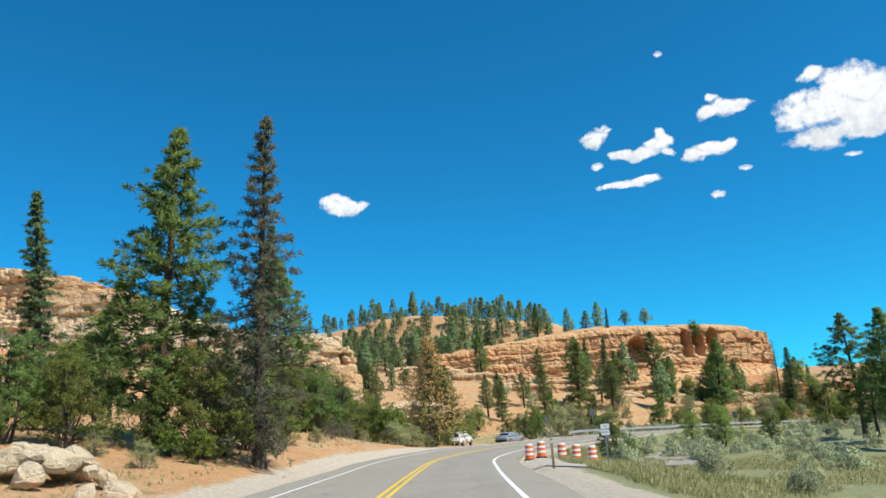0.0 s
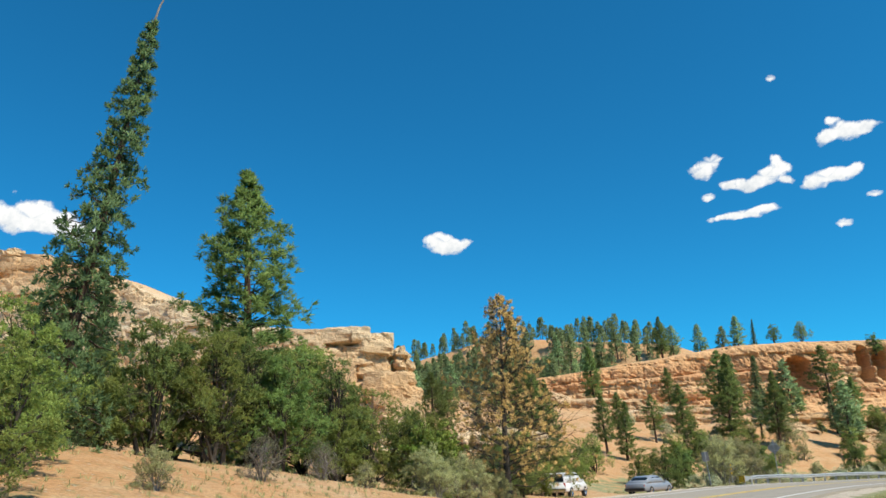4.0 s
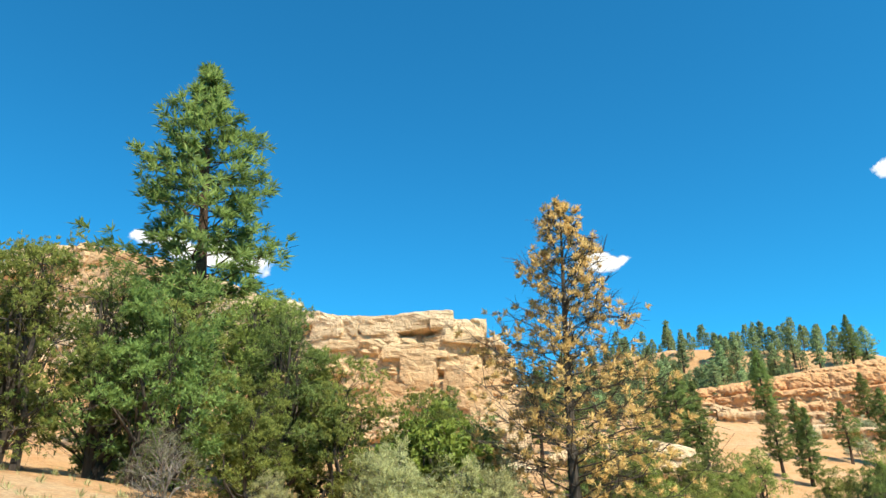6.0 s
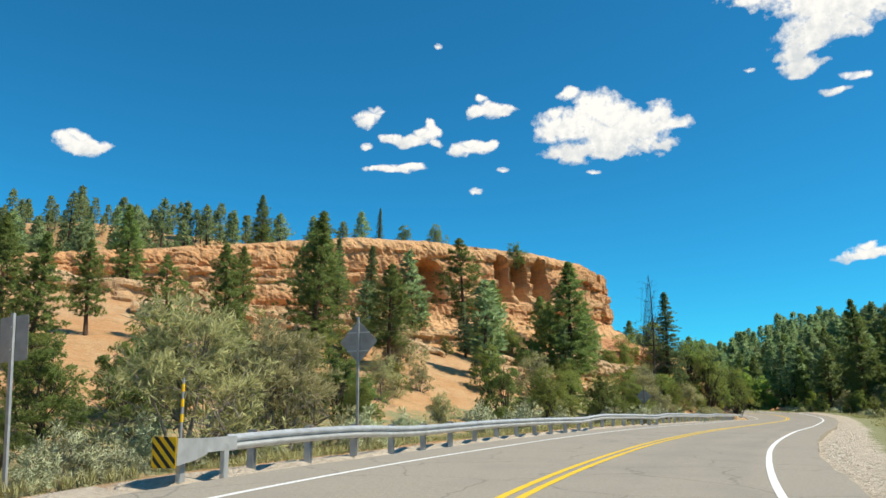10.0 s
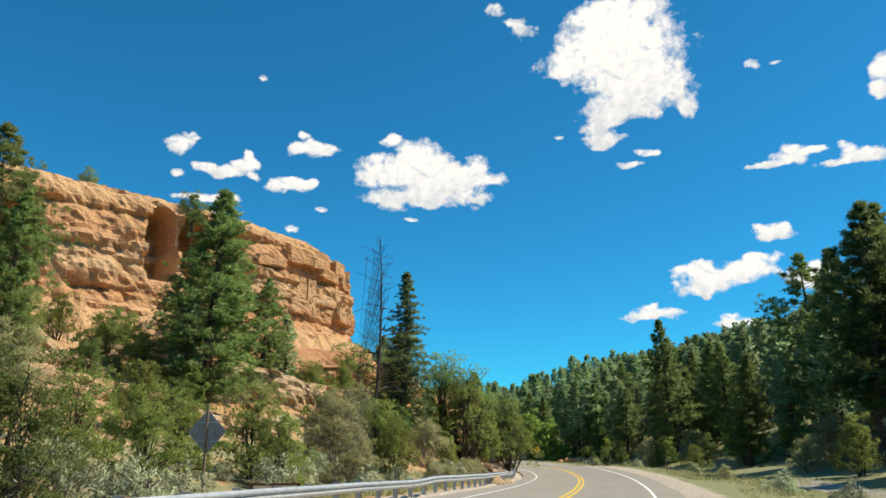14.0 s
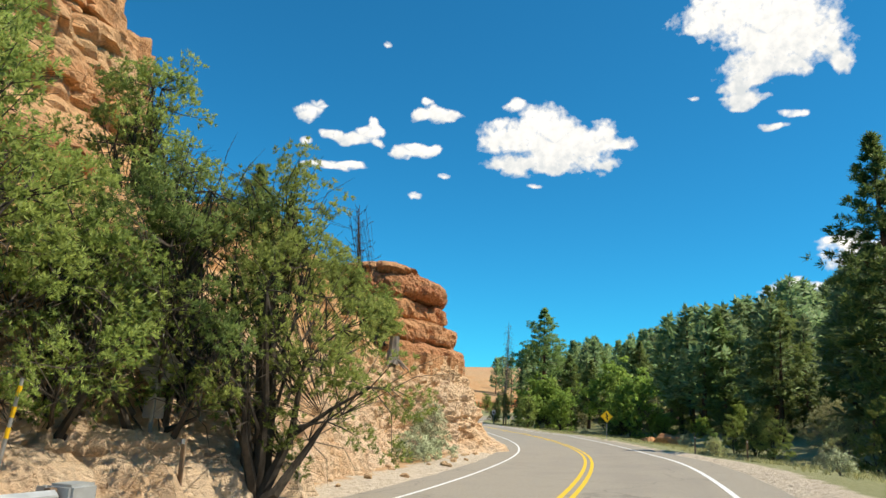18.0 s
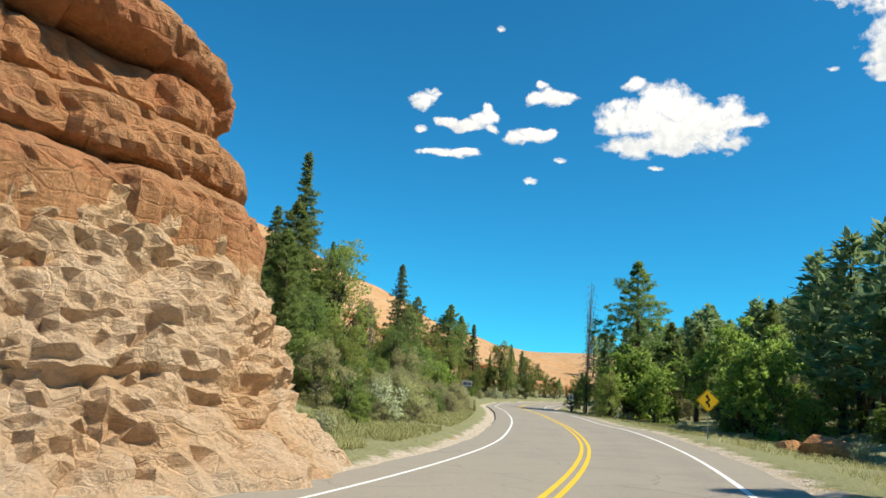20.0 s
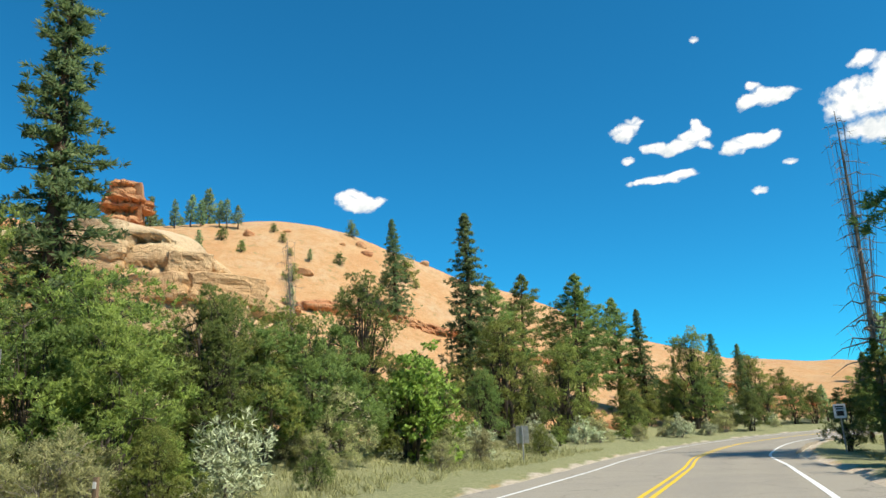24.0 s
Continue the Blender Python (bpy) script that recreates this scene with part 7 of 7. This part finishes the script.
for py in (0.1, 1.3):
    from_bm("post", box((0.1, 0.14, 1.0), (0.02, py, 0.1), 0.01), galvanised, stripe_panel)
yaw0 = math.degrees(math.atan2(-(road[i0 + 1, 0] - road[i0 - 1, 0]), road[i0 + 1, 1] - road[i0 - 1, 1]))
t0 = np.array([road_left[i0, 1], -road_left[i0, 0]])
e0 = rail_base[0, :2] - t0 * 1.4 - road_left[i0] * 0.12
stripe_panel.matrix_basis = pose(e0[0], e0[1], rail_base[0, 2], 0, 0, yaw0)
far_end = tagged(new("guardrail_end"), "boxy galvanised end piece of the guardrail", "guardrail end")
from_bm("terminal_head", box((0.42, 0.5, 0.5), (0, 0.15, 0.55), 0.04), galvanised, far_end)
from_bm("slot_panel", box((0.34, 0.02, 0.36), (0, 0.41, 0.55), 0.01), black_paint, far_end)
from_bm("post", box((0.12, 0.14, 0.9), (0.02, -0.05, 0.1), 0.01), galvanised, far_end)
yaw1 = math.degrees(math.atan2(-(road[i1 + 1, 0] - road[i1 - 1, 0]), road[i1 + 1, 1] - road[i1 - 1, 1]))
e1 = rail_base[-1, :2] - road_left[i1] * 0.12 + np.array([road_left[i1, 1], -road_left[i1, 0]]) * 0.15
far_end.matrix_basis = pose(e1[0], e1[1], rail_base[-1, 2], 0, 0, yaw1)

# vehicles on the shoulder
truck = vehicle("pickup_truck", "white pickup truck with a bed topper parked on the shoulder", car_white, 5.4, 1.95, 0.42, 1.08, 1.76, (-2.62, 1.35, -2.5, 0.55), 1.12, True, "pickup truck")
truck.matrix_basis = pose(0.4, 91.5, ground_z(0.4, 91.5) - 0.02, 0, 0, -18)
sedan = vehicle("sedan", "silver-grey sedan parked on the shoulder", car_grey, 4.6, 1.8, 0.28, 0.92, 1.42, (-1.95, 1.15, -1.0, 0.35), 0.9)
sedan.matrix_basis = pose(6.8, 95.5, ground_z(6.8, 95.5) - 0.02, 0, 0, -34)

# rocks
def rock_pile(name, label, mat, places, seed, heap=0.0):
    for q, (x, y, s) in enumerate(places):
        ob = from_bm(name, boulder_mesh(seed + q, (1, 0.8, 0.65), 2, 0.18), mat)
        ob.matrix_basis = pose(x, y, ground_z(x, y) + 0.12 * s + (heap * max(0, 1 - math.hypot(x + 11.9, y - 21.8) / 2.4) if heap > 0 else heap), rng.uniform(-15, 15), rng.uniform(-15, 15), rng.uniform(0, 360)) @ Matrix.Diagonal((s, s, s, 1))
        tagged(ob, label, "boulder", "loose boulders")


r_ = np.random.default_rng(77)
rock_pile("boulder", "angular pale orange boulder in a heap", rock_cream, [(-11.9 + r_.normal() * 1.5, 21.8 + r_.normal() * 1.2, r_.uniform(0.3, 0.75)) for _ in range(40)], 300, 0.9)
rock_pile("boulder", "loose rock fallen on the talus slope", rock_tan, [(r_.uniform(30, 80), r_.uniform(160, 182), r_.uniform(0.3, 0.9)) for _ in range(44)], 350)
rock_pile("boulder", "large pale boulder on the grassy bank", rock_cream, [(120.6, 248.6, 1.4), (121.8, 247.3, 1.4), (123.8, 246.2, 1.3), (124.6, 245.0, 0.9), (117.5, 243.5, 1.6), (116, 247, 2.0), (126.5, 242.5, 0.4), (127.5, 245.5, 0.3), (128.4, 248.0, 0.35), (126.6, 246.6, 1.1), (125.2, 248.4, 1.1), (122.5, 250.5, 1.6)], 400)
rock_pile("boulder", "orange boulder perched on the bare slope", rock_red, [(r_.uniform(95, 165), r_.uniform(325, 372), r_.uniform(0.5, 1.5)) for _ in range(26)], 500, -0.25)
rock_pile("boulder", "red boulder in the meadow beyond the verge", rock_red, [(142.1, 222.6, 1.7), (143.8, 223.5, 1.1), (140.9, 223.8, 0.9)], 420)
for q in range(40):
    i = int(r_.integers(*np.searchsorted(road[:, 1], (176, 206))))
    x, y = beside(i, r_.uniform(5.6, 7.4))
    rock_pile("boulder", "small stone at the foot of the rock cut", rock_tan, [(x, y, r_.uniform(0.08, 0.24))], 440 + q)

# stump and dead wood
stump = tagged(new("tree_stump"), "split grey stump with roots hanging from the rock cut", "tree stump")
part("bole", *tube([(0, 0, -0.3), (0.05, 0, 0.5), (0, 0.05, 1.2)], [0.42, 0.3, 0.26], 9), bark_grey, stump)
for a in range(5):
    part("root", *tube([(0, 0, 0.1), (math.cos(a * 1.3) * 0.5, math.sin(a * 1.3) * 0.5, -0.1), (math.cos(a * 1.3) * 1.1, math.sin(a * 1.3) * 1.1, -0.5)], [0.12, 0.08, 0.03], 6), bark_grey, stump)
stump.matrix_basis = pose(105.0, 201.8, 2.7, 6, 4, 20)
for q in range(9):
    lg = tagged(new("dead_branch"), "grey dead branch in a heap below the trees", "branch", "heap of dead branches")
    part("wood", *tube([(-1.2, 0, 0), (0, 0.15, 0.12), (1.3, -0.1, 0.05)], [0.07, 0.06, 0.03], 6), bark_grey if q % 2 else bark_dark, lg)
    x, y = 87.5 + r_.normal() * 1.0, 176.6 + r_.normal() * 0.8
    lg.matrix_basis = pose(x, y, ground_z(x, y) + 0.1 + 0.06 * q, r_.uniform(-10, 10), r_.uniform(-8, 8), r_.uniform(0, 180))

# clouds
cloud([(9.1, 18.25, 1.93, 0.7), (9.7, 18.55, 0.96, 0.6), (8.1, 18.3, 1.14, 0.55)], 0)
cloud([(-12.66, 22.13, 1.1, 0.84), (-13.42, 22.56, 0.4, 0.5)], 0.35)
cloud([(-17.93, 21.29, 0.58, 0.73), (-17.37, 20.63, 1.01, 0.66), (-15.88, 20.32, 1.89, 0.5), (-14.42, 20.66, 0.8, 0.38), (-18.29, 20.11, 0.61, 0.41)], 0)
cloud([(-20.94, 19.65, 1.91, 0.52), (-22.2, 19.83, 1.16, 0.47), (-19.75, 19.48, 1.05, 0.36)], 0)
cloud([(-14.84, 18.18, 2.19, 0.37), (-16.37, 18.35, 1.17, 0.33), (-13.1, 18.2, 1.14, 0.25)], 0.1)
cloud([(-21.32, 16.36, 0.62, 0.36)], 0.25)
cloud([(-12.59, 19.89, 0.61, 0.3)], 0.3)
cloud([(-22.11, 22.68, 1.3, 0.71), (-23.4, 22.57, 1.42, 0.51), (-21.3, 22.41, 0.66, 0.6), (-22.11, 23.55, 0.51, 0.28)], 0)
cloud([(-18.53, 27.45, 0.45, 0.32)], 0.45)
cloud([(-23.82, 17.94, 0.56, 0.27)], 0.4)
cloud([(-31.86, 21.92, 2.87, 1.72), (-28.98, 21.21, 2.71, 1.3), (-35.07, 20.73, 3.11, 1.47), (-37.61, 20.48, 1.63, 0.65), (-29.09, 18.99, 2.46, 0.87), (-32.34, 19.2, 3.5, 1.05), (-29.42, 23.51, 0.96, 0.43), (-36.04, 19.01, 1.73, 0.69), (-32.8, 20.4, 3.4, 1.2)], 0)
cloud([(-31.02, 17.4, 0.62, 0.22)], 0.3)
cloud([(-48.84, 32.1, 4.15, 1.33), (-48.82, 29.11, 5.21, 2.01), (-44.82, 29.1, 2.57, 1.55), (-51.07, 26.18, 3.26, 1.71), (-48.97, 25.39, 3.41, 1.24), (-47.2, 24.31, 1.99, 0.92), (-46.98, 23.06, 1.41, 0.68), (-53.81, 24.86, 1.08, 0.73), (-49.6, 27.5, 3.8, 1.9), (-48.8, 30.6, 4.2, 1.6)], 0)
cloud([(-50.32, 21.68, 1.05, 0.38), (-48.76, 20.98, 1.23, 0.3)], 0.35)
cloud([(-43.32, 23.42, 0.68, 0.26)], 0.4)
cloud([(-38.41, 33.04, 1.17, 0.64), (-40.49, 31.57, 1.17, 0.81), (-39.87, 32.09, 1.09, 0.48)], 0.35)
cloud([(-58.83, 26.88, 0.61, 0.54), (-60.35, 26.66, 0.49, 0.19)], 0.35)
cloud([(-60.83, 20.23, 1.48, 0.7), (-59.01, 19.68, 1.38, 0.36), (-62.36, 20.29, 0.82, 0.39)], 0.05)
cloud([(-65.52, 19.45, 1.42, 0.67), (-63.48, 19.06, 1.41, 0.31), (-64.51, 19.88, 0.79, 0.53)], 0.05)
cloud([(-67.43, 24.83, 0.8, 1.22), (-66.99, 23.25, 0.75, 0.65)], 0)
cloud([(-58.84, 15.0, 1.31, 0.6), (-58.11, 15.37, 0.66, 0.4), (-59.62, 15.18, 0.65, 0.48)], 0.1)
cloud([(-54.8, 12.07, 3.01, 1.07), (-57.41, 12.66, 1.71, 0.89), (-53.04, 11.21, 1.58, 0.62), (-53.06, 12.76, 1.18, 0.58)], 0)
cloud([(-60.86, 11.63, 1.97, 0.94), (-61.66, 12.22, 1.04, 0.62)], 0)
cloud([(-49.7, 9.51, 2.36, 0.42), (-49.52, 9.95, 0.98, 0.46)], 0)
cloud([(-55.64, 8.64, 1.59, 0.36), (-55.29, 9.07, 0.76, 0.37)], 0.15)
cloud([(40.86, 18.69, 2.82, 1.23), (38.16, 18.19, 2.21, 1.0), (42.69, 18.92, 1.86, 0.73)], 0)
cloud([(45.08, 19.47, 1.43, 0.48)], 0.2)
